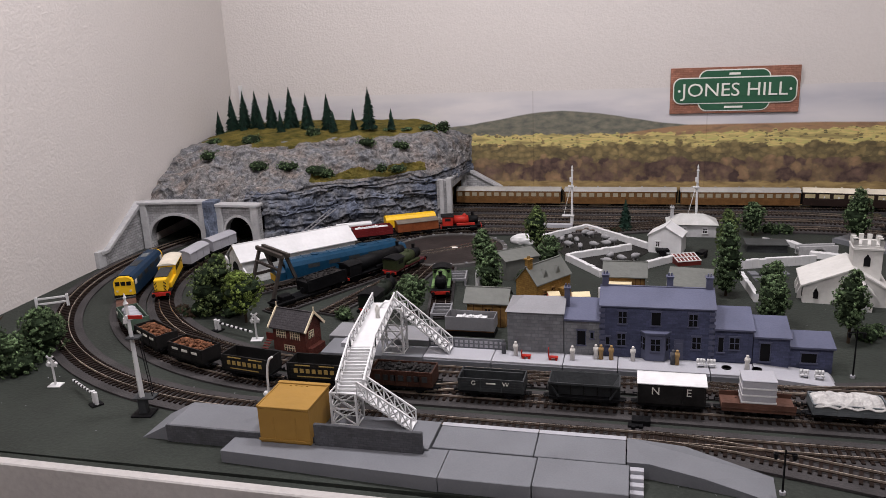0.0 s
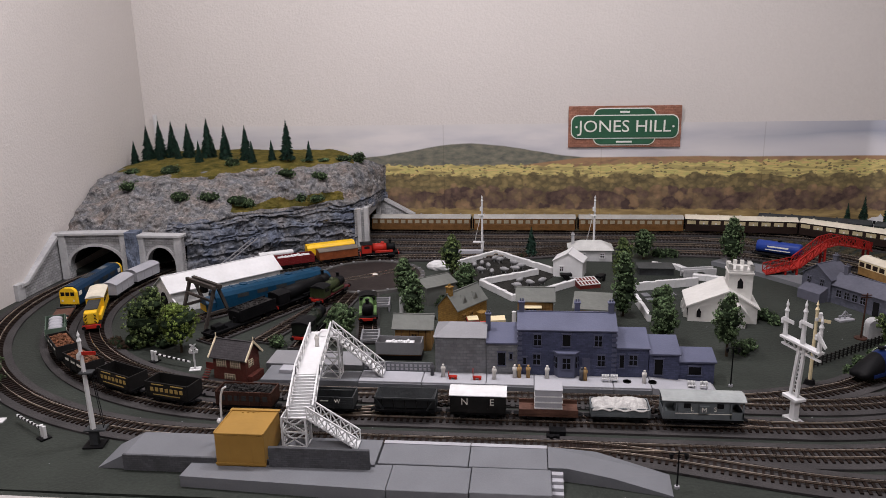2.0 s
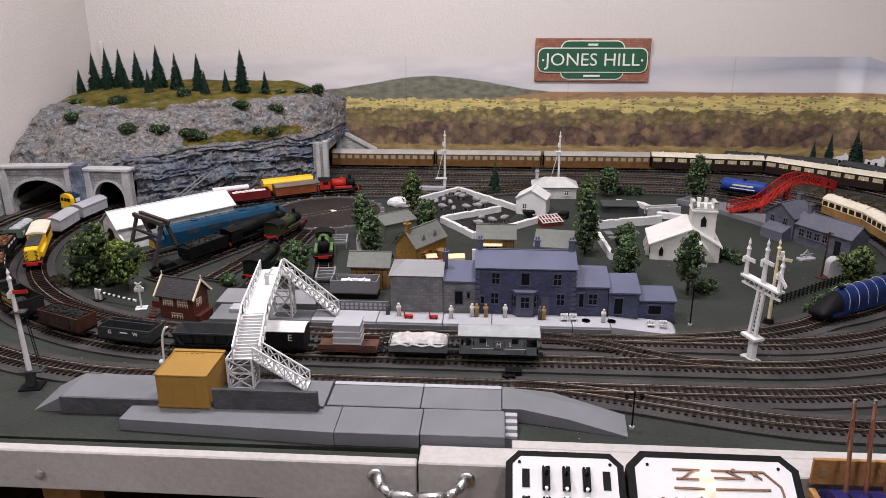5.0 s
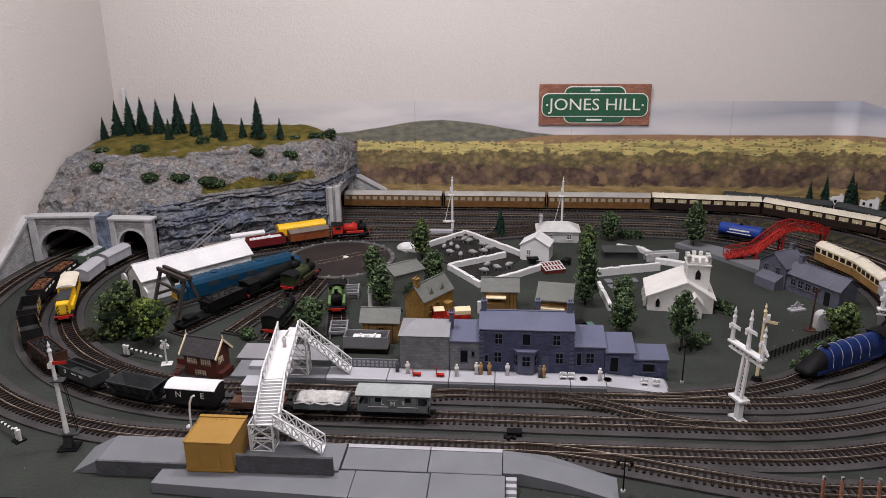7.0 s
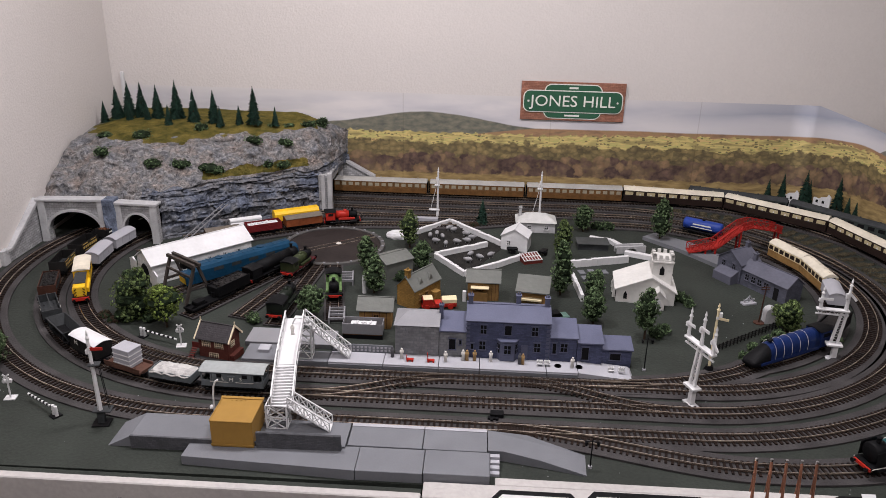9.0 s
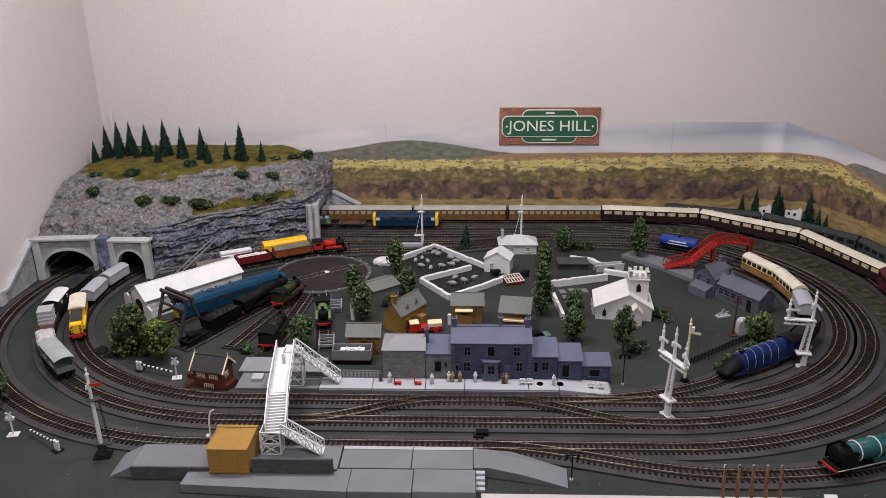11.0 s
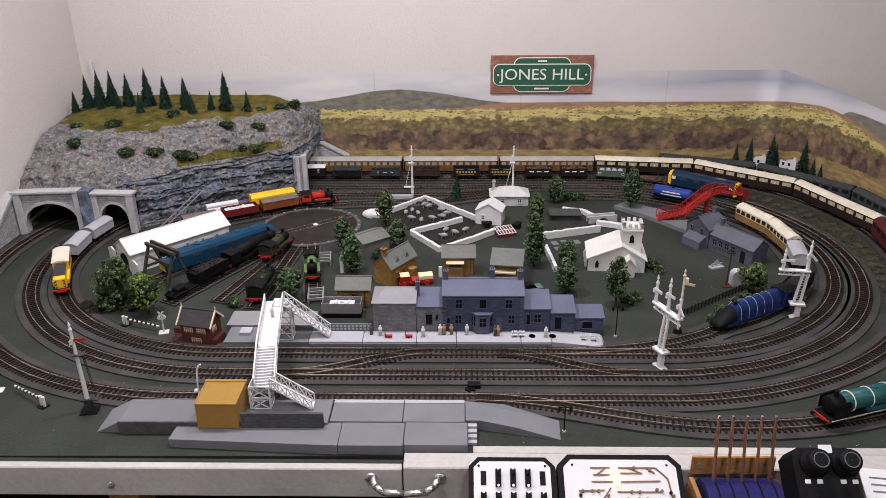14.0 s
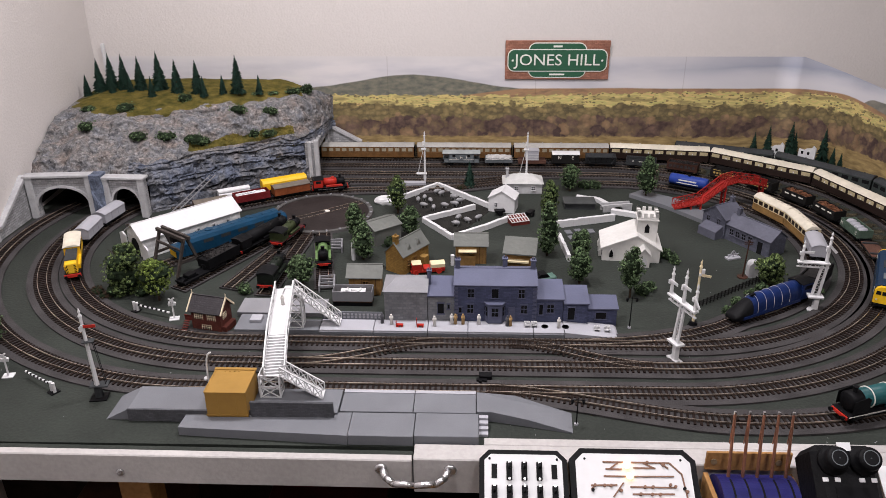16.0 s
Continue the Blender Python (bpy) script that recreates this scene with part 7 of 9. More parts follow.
# ---- steam locomotives ----
def steam(th, col, ln=0.12, wheels=3, r=0.011, boiler=0.0115, lining=None, cab=0.026, tender=0.0, front=None, dome=True):
    z = RAIL_TOP
    front = front or BLACK
    part("frames", bx(-ln / 2, ln / 2, -0.010, 0.010, z + 0.006, z + 0.0125, 0.0004), BLACK, th)
    part("footplate", bx(-ln / 2, ln / 2, -0.0160, 0.0160, z + 0.0126, z + 0.0142, 0.0003), front if front is not BLACK else BLACK, th)
    zc = z + 0.0142 + boiler
    x0, x1 = -ln / 2 + cab, ln / 2 - 0.008
    prof = [(boiler * 0.2, x0), (boiler * 1.04, x0 + 0.001), (boiler, x0 + (x1 - x0) * 0.45), (boiler * 0.95, x1 - 0.018)]
    part("boiler", lathe(bmesh.new(), prof, 20, "x", (0, 0, zc)), col, th, "painted boiler", True)
    part("smokebox", lathe(bmesh.new(), [(boiler * 0.97, x1 - 0.018), (boiler * 0.97, x1), (boiler * 0.85, x1 + 0.002), (0.001, x1 + 0.003)], 20, "x", (0, 0, zc)), BLACK, th, "black smokebox", True)
    if lining:
        for k in range(4):
            x = x0 + (x1 - 0.02 - x0) * (k + 0.6) / 4
            part("boiler_band", lathe(bmesh.new(), [(boiler * 1.03, x), (boiler * 1.06, x + 0.0002), (boiler * 1.06, x + 0.0010), (boiler * 1.03, x + 0.0012)], 20, "x", (0, 0, zc)), lining, th, "pale lining band")
    part("chimney", lathe(bmesh.new(), [(0.0032, zc + boiler * 0.8), (0.0030, zc + boiler + 0.005), (0.0040, zc + boiler + 0.0075), (0.0022, zc + boiler + 0.0078)], 12, "z", (x1 - 0.009, 0, 0)), BLACK, th)
    if dome:
        part("dome", ball(bmesh.new(), ((x0 + x1) / 2, 0, zc + boiler * 0.85), 0.0052, 2, (1, 1, 1.1)), CHROME if col is BLACK else col, th, smooth=True)
    cabin = part("cab", bx(-ln / 2 + 0.002, x0 + 0.001, -0.0155, 0.0155, z + 0.0142, z + 0.034, 0.0006), col, th)
    for s in (-1, 1):
        part("cab_window", bx(-ln / 2 + 0.008, x0 - 0.004, *sorted((s * 0.0150, s * 0.0158)), z + 0.025, z + 0.031), DARK, cabin)
        part("front_window", bx(x0, x0 + 0.0016, s * 0.011 - 0.003, s * 0.011 + 0.003, z + 0.027, z + 0.032), DARK, cabin)
        part("splasher", bx(-0.01, 0.03, *sorted((s * 0.0155, s * 0.0100)), z + 0.0142, z + 0.0190, 0.0005), col, th)
        part("cylinder", rod(bmesh.new(), (x1 - 0.016, s * 0.0135, z + 0.009), (x1, s * 0.0135, z + 0.009), 0.0042, n=12), BLACK, th)
        part("connecting_rod", bx(-0.03, x1 - 0.012, *sorted((s * 0.0128, s * 0.0138)), z + 0.0080, z + 0.0096), CHROME, th)
    top = roof_profile(0.031, z + 0.034, 0.004, 8, 0.001)
    part("cab_roof", prism(bmesh.new(), top, "x", -ln / 2 - 0.001, x0 + 0.003), BLACK, th)
    for k in range(wheels):
        axle(th, -ln / 2 + 0.02 + (ln * 0.55) * k / max(1, wheels - 1), r, "driving_wheel")
    axle(th, x1 - 0.008, 0.0062)
    for s in (-1, 1):
        part("buffer_beam", bx(*sorted((s * ln / 2, s * (ln / 2 + 0.0022))), -0.0145, 0.0145, z + 0.0080, z + 0.0125), RED, th, "red buffer beam")
        for y in (-0.0115, 0.0115):
            bm = rod(bmesh.new(), (s * ln / 2, y, z + 0.0108), (s * (ln / 2 + 0.007), y, z + 0.0108), 0.0014, n=8)
            rod(bm, (s * (ln / 2 + 0.006), y, z + 0.0108), (s * (ln / 2 + 0.0075), y, z + 0.0108), 0.0032, n=12)
            part("buffer", bm, BLACK, th)
    if tender:
        c = -ln / 2 - tender / 2 - 0.006
        td = part("tender", bx(c - tender / 2, c + tender / 2, -0.0155, 0.0155, z + 0.011, z + 0.029, 0.0006), col, th, "tender body")
        for s in (-1, 1):
            part("coping", bx(c - tender / 2, c + tender / 2, *sorted((s * 0.0155, s * 0.0135)), z + 0.029, z + 0.0315), col, td)
        bm = bx(c - tender / 2 + 0.012, c + tender / 2 - 0.006, -0.0125, 0.0125, z + 0.028, z + 0.030)
        rng = random.Random(4)
        for i in range(30):
            ball(bm, (c + rng.uniform(-0.4, 0.4) * tender, rng.uniform(-1, 1) * 0.010, z + 0.0305), 0.0025, 1, jitter=0.0006, rng=rng)
        part("coal", bm, COAL, td)
        for k in (-1, 0, 1):
            axle(th, c + k * tender * 0.32, 0.0075)


def streamliner(th):
    """A streamlined express engine: wedge front sloping to a smooth casing, with pale boiler bands."""
    z = RAIL_TOP
    secs = [(0.100, 0.010, 0.012), (0.096, 0.014, 0.016), (0.080, 0.0155, 0.027), (0.062, 0.0160, 0.0365), (0.040, 0.0162, 0.0405), (-0.045, 0.0165, 0.0405), (-0.060, 0.0165, 0.0400)]
    bm = bmesh.new()
    rings = []
    for x, w, h in secs:
        ring = []
        for k in range(13):
            a = math.pi * k / 12
            yy, zz = w * math.cos(a), z + 0.011 + (h - 0.011) * math.sin(a) ** 0.7
            ring.append(bm.verts.new((x, yy, zz)))
        ring += [bm.verts.new((x, -w, z + 0.006)), bm.verts.new((x, w, z + 0.006))]
        rings.append(ring)
    n = len(rings[0])
    for a, b in zip(rings, rings[1:]):
        for i in range(n):
            bm.faces.new((a[i], a[(i + 1) % n], b[(i + 1) % n], b[i]))
    bm.faces.new(rings[0])
    bm.faces.new(rings[-1][::-1])
    for f in bm.faces:
        f.material_index = 1 if f.calc_center_median().x > 0.060 else 0
    bmesh.ops.recalc_face_normals(bm, faces=bm.faces)
    part("casing", bm, [GARTER, BLACK], th, "garter blue casing with a black wedge front", True)
    for x in (0.052, 0.032, 0.012, -0.008, -0.028):
        bm = bmesh.new()
        pts = [(x, 0.0168 * math.cos(math.pi * k / 12), z + 0.011 + 0.0300 * math.sin(math.pi * k / 12) ** 0.7 + 0.0003) for k in range(13)]
        for p, q in zip(pts, pts[1:]):
            bar(bm, p, q, 0.0005, 0.0007)
        bmesh.ops.remove_doubles(bm, verts=bm.verts, dist=0.0006)
        part("boiler_band", bm, PALE_LETTER, th, "pale lining band")
    cab = part("cab", bx(-0.088, -0.060, -0.0165, 0.0165, z + 0.006, z + 0.037, 0.001), GARTER, th)
    top = roof_profile(0.033, z + 0.037, 0.004, 8, 0.0006)
    part("cab_roof", prism(bmesh.new(), top, "x", -0.090, -0.058), BLACK, th)
    for s in (-1, 1):
        part("cab_window", bx(-0.084, -0.066, *sorted((s * 0.0160, s * 0.0168)), z + 0.026, z + 0.033), DARK, cab)
        part("valance", prism(bmesh.new(), [(-0.06, z + 0.005), (0.085, z + 0.007), (0.085, z + 0.012), (-0.06, z + 0.012)], "y", s * 0.0163, s * 0.0171), GARTER, th)
    part("chimney", bx(0.048, 0.058, -0.0035, 0.0035, z + 0.0395, z + 0.0435, 0.001), BLACK, th)
    for x in (-0.04, -0.012, 0.016):
        axle(th, x, 0.0118, "driving_wheel")
    for x in (0.055, 0.078, -0.072):
        axle(th, x, 0.0062)
    part("frames", bx(-0.088, 0.092, -0.010, 0.010, z + 0.004, z + 0.010), BLACK, th)
    td = part("tender", bx(-0.190, -0.096, -0.0160, 0.0160, z + 0.009, z + 0.033, 0.001), BLACK, th, "dark tender")
    part("coal_space", bx(-0.175, -0.105, -0.0125, 0.0125, z + 0.0331, z + 0.0345), COAL, td)
    for s in (-1, 1):
        part("coping", bx(-0.188, -0.098, *sorted((s * 0.0158, s * 0.0135)), z + 0.033, z + 0.037), BLACK, td)
    for k in range(4):
        axle(td, -0.178 + 0.023 * k, 0.0075)
    # the tender turns with the curve behind the cab
    td.matrix_basis = pose(-0.092, 0, 0, 0, 0, 19) @ pose(0.092, 0, 0)


a4 = thing("streamlined_locomotive", pose(0, 0, 0), "garter blue streamlined steam locomotive with tender", "locomotive")
streamliner(a4)
a4.matrix_basis = LINE_INNER.ride(nearest(LINE_INNER, 0.448, 0.388), 0.11) @ pose(0, 0, 0, 0, 0, 180)
g1 = thing("express_locomotive", pose(0, 0, 0), "blue-green steam locomotive with red buffer beam and pale lining", "locomotive")
steam(g1, DEEPGREEN, 0.190, 3, 0.0115, 0.0148, PALE_LETTER, 0.03, 0.0)
for sy in (-1, 1):
    part("smoke_deflector", prism(bmesh.new(), [(0.062, 0.0235), (0.090, 0.0235), (0.090, 0.0440), (0.068, 0.0480), (0.062, 0.0440)], "y", *sorted((sy * 0.0150, sy * 0.0158))), BLACK, g1, "black smoke deflector")
    part("running_plate_edge", bx(-0.095, 0.095, *sorted((sy * 0.0160, sy * 0.0166)), 0.0196, 0.0206), PALE_LETTER, g1, "pale lining along the running plate")
g1.matrix_basis = LINE_FRONT.ride(nearest(LINE_FRONT, 0.532, 0.112) - 0.015, 0.10) @ pose(0, 0, 0, 0, 0, 180)

# ---- yellow shunter and grey vans on the inner line ----
def shunter(th):
    stripe = mat("hazard_stripes", (0.70, 0.44, 0.03), 0.5, vary=0.1, bump=0)
    z = RAIL_TOP
    part("underframe", bx(-0.088, 0.062, -0.0145, 0.0145, z + 0.007, z + 0.0125, 0.0005), BLACK, th)
    part("bonnet", bx(-0.010, 0.060, -0.0105, 0.0105, z + 0.0126, z + 0.0345, 0.001), YELLOW, th, "yellow bonnet")
    part("bonnet_top", bx(-0.010, 0.046, -0.0108, 0.0108, z + 0.0346, z + 0.0362, 0.0005), WAGON_GREY, th, "grey bonnet top")
    part("radiator", bx(0.0601, 0.0615, -0.0090, 0.0090, z + 0.0150, z + 0.0330), stripe, th)
    for k in range(6):
        part("stripe", bx(0.0614, 0.0622, -0.0028, 0.0028, -0.0007, 0.0007), BLACK, th, m=pose(0.0, -0.0075 if k % 2 else 0.0075, z + 0.017 + 0.003 * (k // 2) * 2, 45 if k % 2 else -45))
    part("buffer_beam", bx(0.0600, 0.0635, -0.0150, 0.0150, z + 0.0060, z + 0.0125, 0.0003), RED, th, "red buffer beam")
    cab = part("cab", bx(-0.086, -0.011, -0.0150, 0.0150, z + 0.0126, z + 0.0390, 0.0006), YELLOW, th, "yellow cab")
    top = roof_profile(0.030, z + 0.039, 0.0042, 8, 0.0012)
    part("roof", prism(bmesh.new(), top, "x", -0.088, -0.009), ROOFCREAM, th, "cream roof")
    for s in (-1, 1):
        for x in (-0.074, -0.060, -0.046, -0.034, -0.022):
            part("cab_window", bx(x - 0.004, x + 0.004, *sorted((s * 0.0148, s * 0.0153)), z + 0.027, z + 0.036), DARK, cab)
        part("side_tank", bx(-0.010, 0.040, *sorted((s * 0.0106, s * 0.0150)), z + 0.0126, z + 0.0220, 0.0005), YELLOW, th)
        for y in (-0.0115, 0.0115):
            bm = rod(bmesh.new(), (s * 0.0755 - 0.013, y, z + 0.0095), (s * 0.0820 - 0.013, y, z + 0.0095), 0.0014, n=8)
            rod(bm, (s * 0.081 - 0.013, y, z + 0.0095), (s * 0.0825 - 0.013, y, z + 0.0095), 0.0032, n=12)
            part("buffer", bm, BLACK, th)
    for x in (-0.068, -0.036, 0.0, 0.036):
        axle(th, x, 0.0088)


sh = thing("shunting_locomotive", pose(0, 0, 0), "yellow diesel shunter with grey bonnet, cream roof and red beam", "locomotive")
shunter(sh)
s1 = nearest(LINE_ONE, -0.872, 0.545) - 0.018
sh.matrix_basis = LINE_ONE.ride(s1, 0.07) @ pose(0, 0, 0, 0, 0, 180)
gv = thing("grey_van", pose(0, 0, 0), "unpainted pale grey goods van with rounded roof", "wagon", "grey vans")
van(gv, 0.074, 0.031, 0.020, PLATPALE, PLATPALE, 0.006)
gv.matrix_basis = LINE_ONE.ride(s1 + 0.150, 0.04)
copy_thing(gv, LINE_ONE.ride(s1 + 0.240, 0.04))
copy_thing(gv, LINE_INNER.ride(si - 0.092, 0.04))


# ---- engine yard ----
def turntable():
    th = thing("turntable", pose(-0.434, 0.830, 0), "dark brown turntable deck in a pale rimmed well", "turntable")
    part("deck", lathe(bmesh.new(), [(0.108, 0.0), (0.108, 0.004), (0.001, 0.0045)], 56), mat("dark_brown_deck", (0.026, 0.020, 0.019), 0.7, vary=0.2, scale=25), th)
    part("well_rim", lathe(bmesh.new(), [(0.1085, 0.0), (0.1085, 0.006), (0.118, 0.006), (0.119, 0.0)], 56), mat("grey_rim", (0.085, 0.082, 0.08), 0.7, vary=0.15, scale=30), th)
    for s in (-0.00825, 0.00825):
        part("rail", bx(-0.106, 0.106, s - 0.0006, s + 0.0006, 0.0045, 0.0068), RAIL, th, m=pose(0, 0, 0, 0, 0, 38))
    for k in range(24):
        a = radians(15 * k)
        part("stud", bx(-0.003, 0.003, -0.002, 0.002, 0.006, 0.0082), GREYKIT, th, m=pose(0.114 * math.cos(a), 0.114 * math.sin(a), 0, 0, 0, 15 * k))
    part("badge", rod(bmesh.new(), (0.01, 0.01, 0.0043), (0.01, 0.01, 0.0052), 0.006, n=16), PALE_LETTER, th)


turntable()
HUB = Vector((-0.434, 0.830, 0))


def yard_line(x, y, name="track_yard"):
    d = (Vector((x, y, 0)) - HUB).normalized()
    p = HUB + d * 0.119
    ln = Line(seg((x, y), (p.x, p.y)))
    chairs_and_rails(name, ln, "short yard line of model railway track leading to the turntable", z=0.0008, bed=0.040)
    return ln


Y1, Y2, Y3, Y4 = yard_line(-0.735, 0.520), yard_line(-0.640, 0.445), yard_line(-0.470, 0.425), yard_line(-0.362, 0.455)
Y5 = yard_line(-0.545, 0.450)


def deltic(th):
    ln, w = 0.262, 0.034
    prof = [(-w / 2, 0.013), (w / 2, 0.013), (w / 2, 0.038), (w / 2 - 0.004, 0.045), (0.007, 0.049), (-0.007, 0.049), (-w / 2 + 0.004, 0.045), (-w / 2, 0.038)]
    skin = mat("blue_green_diesel_paint", (0.007, 0.042, 0.088), 0.35, vary=0.15, scale=20)
    part("body", prism(bmesh.new(), prof, "x", -ln / 2 + 0.018, ln / 2 - 0.018), skin, th, "blue-green body")
    for s in (-1, 1):
        a, b = sorted((s * (ln / 2 - 0.018), s * ln / 2))
        nose = [(y * 0.94, 0.013 + (z - 0.013) * (0.70 if z > 0.03 else 1)) for y, z in prof]
        part("nose", prism(bmesh.new(), nose, "x", a, b), skin, th, "blue nose")
        if s < 0:
            part("warning_panel", bx(a - 0.0012, a - 0.0002, -0.0130, 0.0130, 0.0150, 0.0270, 0.0003), YELLOW, th, "yellow warning panel")
        part("windscreen", bx(*sorted((s * (ln / 2 - 0.0185), s * (ln / 2 - 0.0175))), -0.012, 0.012, 0.037, 0.043), DARK, th)
        bogie(th, s * 0.085, 0.0068)
        for x in (-0.06, -0.02, 0.02, 0.06):
            part("grille", bx(x - 0.011, x + 0.011, *sorted((s * w / 2, s * (w / 2 + 0.0004))), 0.030, 0.037), WAGON_GREY, th)
    for x in (-0.05, 0.045):
        part("roof_fan", rod(bmesh.new(), (x, 0, 0.048), (x, 0, 0.0505), 0.008, n=16), skin, th)
    for k in range(9):
        part("roof_seam", bx(-0.1 + 0.025 * k, -0.0992 + 0.025 * k, -0.009, 0.009, 0.0485, 0.0498), skin, th)


d1 = thing("diesel_locomotive", pose(0, 0, 0), "long blue-green diesel locomotive with a yellow nose in the yard", "locomotive", "yard engines")
deltic(d1)
d1.matrix_basis = Y1.ride(0.196, 0.15)
b1 = thing("black_locomotive", pose(0, 0, 0), "large black steam locomotive with a long tender", "locomotive", "yard engines")
steam(b1, BLACK, 0.150, 3, 0.011, 0.0125, None, 0.028, 0.085, dome=False)
b1.matrix_basis = Y2.ride(0.235, 0.1)
b2 = thing("tank_locomotive", pose(0, 0, 0), "black and dark green tank engine with red buffer beams", "locomotive", "yard engines")
steam(b2, mat("blackish_green", (0.010, 0.014, 0.010), 0.4, vary=0.15), 0.105, 3, 0.010, 0.0110, None, 0.034, 0.0)
b2.matrix_basis = Y3.ride(0.062, 0.06)
b3 = thing("lined_locomotive", pose(0, 0, 0), "dark bronze-green steam locomotive with red frames beside the turntable", "locomotive", "yard engines")
steam(b3, mat("bronze_green", (0.035, 0.045, 0.020), 0.4, vary=0.2), 0.098, 3, 0.010, 0.0105, None, 0.026, 0.0, front=MAROON)
b3.matrix_basis = Y5.ride(0.232, 0.06)
b4 = thing("green_tank_engine", pose(0, 0, 0), "pale green tank engine standing over an inspection pit", "locomotive", "yard engines")
steam(b4, mat("pale_engine_green", (0.13, 0.22, 0.085), 0.4, vary=0.15), 0.080, 2, 0.009, 0.0100, None, 0.024, 0.0)
b4.matrix_basis = Y4.ride(0.115, 0.05) @ pose(0, 0, 0, 0, 0, 180)
lw = thing("well_wagon", pose(0, 0, 0), "black low bogie crane wagon", "wagon")
part("deck", bx(-0.055, 0.055, -0.014, 0.014, 0.0125, 0.0160, 0.0005), BLACK, lw)
part("pivot", rod(bmesh.new(), (0.01, 0, 0.016), (0.01, 0, 0.026), 0.006, n=14), BLACK, lw)
part("winch", bx(-0.04, -0.02, -0.008, 0.008, 0.016, 0.024, 0.001), BLACK, lw)
part("valve", rod(bmesh.new(), (0.035, 0, 0.016), (0.035, 0, 0.030), 0.0022, n=8), WHITE, lw)
bogie(lw, -0.035)
bogie(lw, 0.035)
lw.matrix_basis = Y2.ride(0.062, 0.07)
for x, y, turn in ((-0.360, 0.470, 0), (-0.372, 0.640, 0)):
    ps = thing("inspection_stand", pose(x, y, 0, 0, 0, 8), "grey plastic inspection pit stand", "engine stand", "engine stands")
    for s in (-0.014, 0.014):
        part("wall", bx(s - 0.0015, s + 0.0015, -0.024, 0.024, 0, 0.014, 0.0004), GREYKIT, ps)
    for k in range(4):
        part("crossbar", bx(-0.014, 0.014, -0.022 + 0.0142 * k, -0.0195 + 0.0142 * k, 0.009, 0.013), GREYKIT, ps)


def crane():
    wood = mat("dark_stained_timber", (0.060, 0.050, 0.045), 0.75, vary=0.25, scale=50)
    th = thing("gantry_crane", pose(-0.672, 0.538, 0, 0, 0, -36), "dark timber loading gantry on splayed legs over the siding", "gantry")
    for y in (-0.006, 0.006):
        part("beam", bx(-0.046, 0.046, y - 0.0028, y + 0.0028, 0.0740, 0.0810, 0.0004), wood, th)
    for x in (-0.040, 0.040):
        for s in (-1, 1):
            part("leg", bar(bmesh.new(), (x, s * 0.030, 0), (x, s * 0.004, 0.075), 0.0050, 0.0050), wood, th)
        part("tie", bx(x - 0.002, x + 0.002, -0.020, 0.020, 0.030, 0.0345), wood, th)
    part("cross_brace", bar(bmesh.new(), (-0.04, -0.012, 0.055), (0.04, -0.012, 0.055), 0.004, 0.004), wood, th)
    part("hoist", bx(-0.006, 0.006, -0.005, 0.005, 0.060, 0.074, 0.0005), BLACK, th)


crane()
WHITECLAD = courses("white_cladding", (0.78, 0.78, 0.78), (0.8, 0.8, 0.8), 0.5, 0.0055, 0.5, 0.5)
th = thing("engine_shed", pose(-0.757, 0.581, 0, 0, 0, 46.5), "unpainted white plastic engine shed with clapboard walls", "shed")
gable(th, 0.0, 0.226, 0.0, 0.072, 0.0, 0.044, 0.066, WHITECLAD, WHITE, 0.004)
for k in range(5):
    window(th, 0.055 + 0.035 * k, 0.0, 0.026, 0.007, 0.009, col=WHITE, bars=(1, 0), sill=False)
quads, pts = arch_profile(0.0, 0.072, 0.044, 0.018, 0.054, 0.018, 0.036, 10)
# flat near-black sheet on the closed gable paints the doorway's shade
part("door_opening", prism(bmesh.new(), [(0.018, 0)] + pts + [(0.054, 0)], "x", -0.0012, -0.0004), DARK, th, "near-black sheet painting the unlit inside of an arched doorway")
part("side_door", prism(bmesh.new(), [(-0.030, 0), (0.0, 0), (0.0, 0.030), (-0.015, 0.036), (-0.030, 0.030)], "x", -0.004, -0.001), WHITE, th, "open white door leaf", m=pose(0, 0, 0, 0, 0, 0))
part("side_door", prism(bmesh.new(), [(0.074, 0), (0.104, 0), (0.104, 0.030), (0.089, 0.036), (0.074, 0.030)], "x", -0.004, -0.001), WHITE, th, "open white door leaf")

# ---- the red engine's train and the vehicles behind it ----
LINE_RED = Line(joined(seg((-0.86, 0.735), (-0.50, 0.948)), [(-0.44, 0.972), (-0.36, 0.985), (-0.24, 0.990), (-0.10, 1.010), (0.02, 1.05)]))
chairs_and_rails("track_branch", LINE_RED, "branch line of model railway track past the turntable", z=0.0009)
LINE_RED2 = Line(seg((-0.79, 0.835), (-0.50, 1.000)))
chairs_and_rails("track_stub", LINE_RED2, "short stub of model railway track under the cliff", z=0.0010)
rl = thing("red_tank_engine", pose(0, 0, 0), "small bright red tank engine", "locomotive")
steam(rl, RED, 0.085, 2, 0.0085, 0.0095, None, 0.024, 0.0)
sr = nearest(LINE_RED, -0.452, 0.968)
rl.matrix_basis = LINE_RED.ride(sr, 0.05)
bv = thing("brown_van", pose(0, 0, 0), "rusty brown goods van with a grey roof", "wagon")
van(bv, 0.090, 0.031, 0.019, mat("rust_brown_paint", (0.21, 0.060, 0.022), 0.55, vary=0.2, scale=40), mat("brownish_roof", (0.14, 0.12, 0.10), 0.7, vary=0.15), 0.004)
bv.matrix_basis = LINE_RED.ride(sr - 0.098, 0.05)
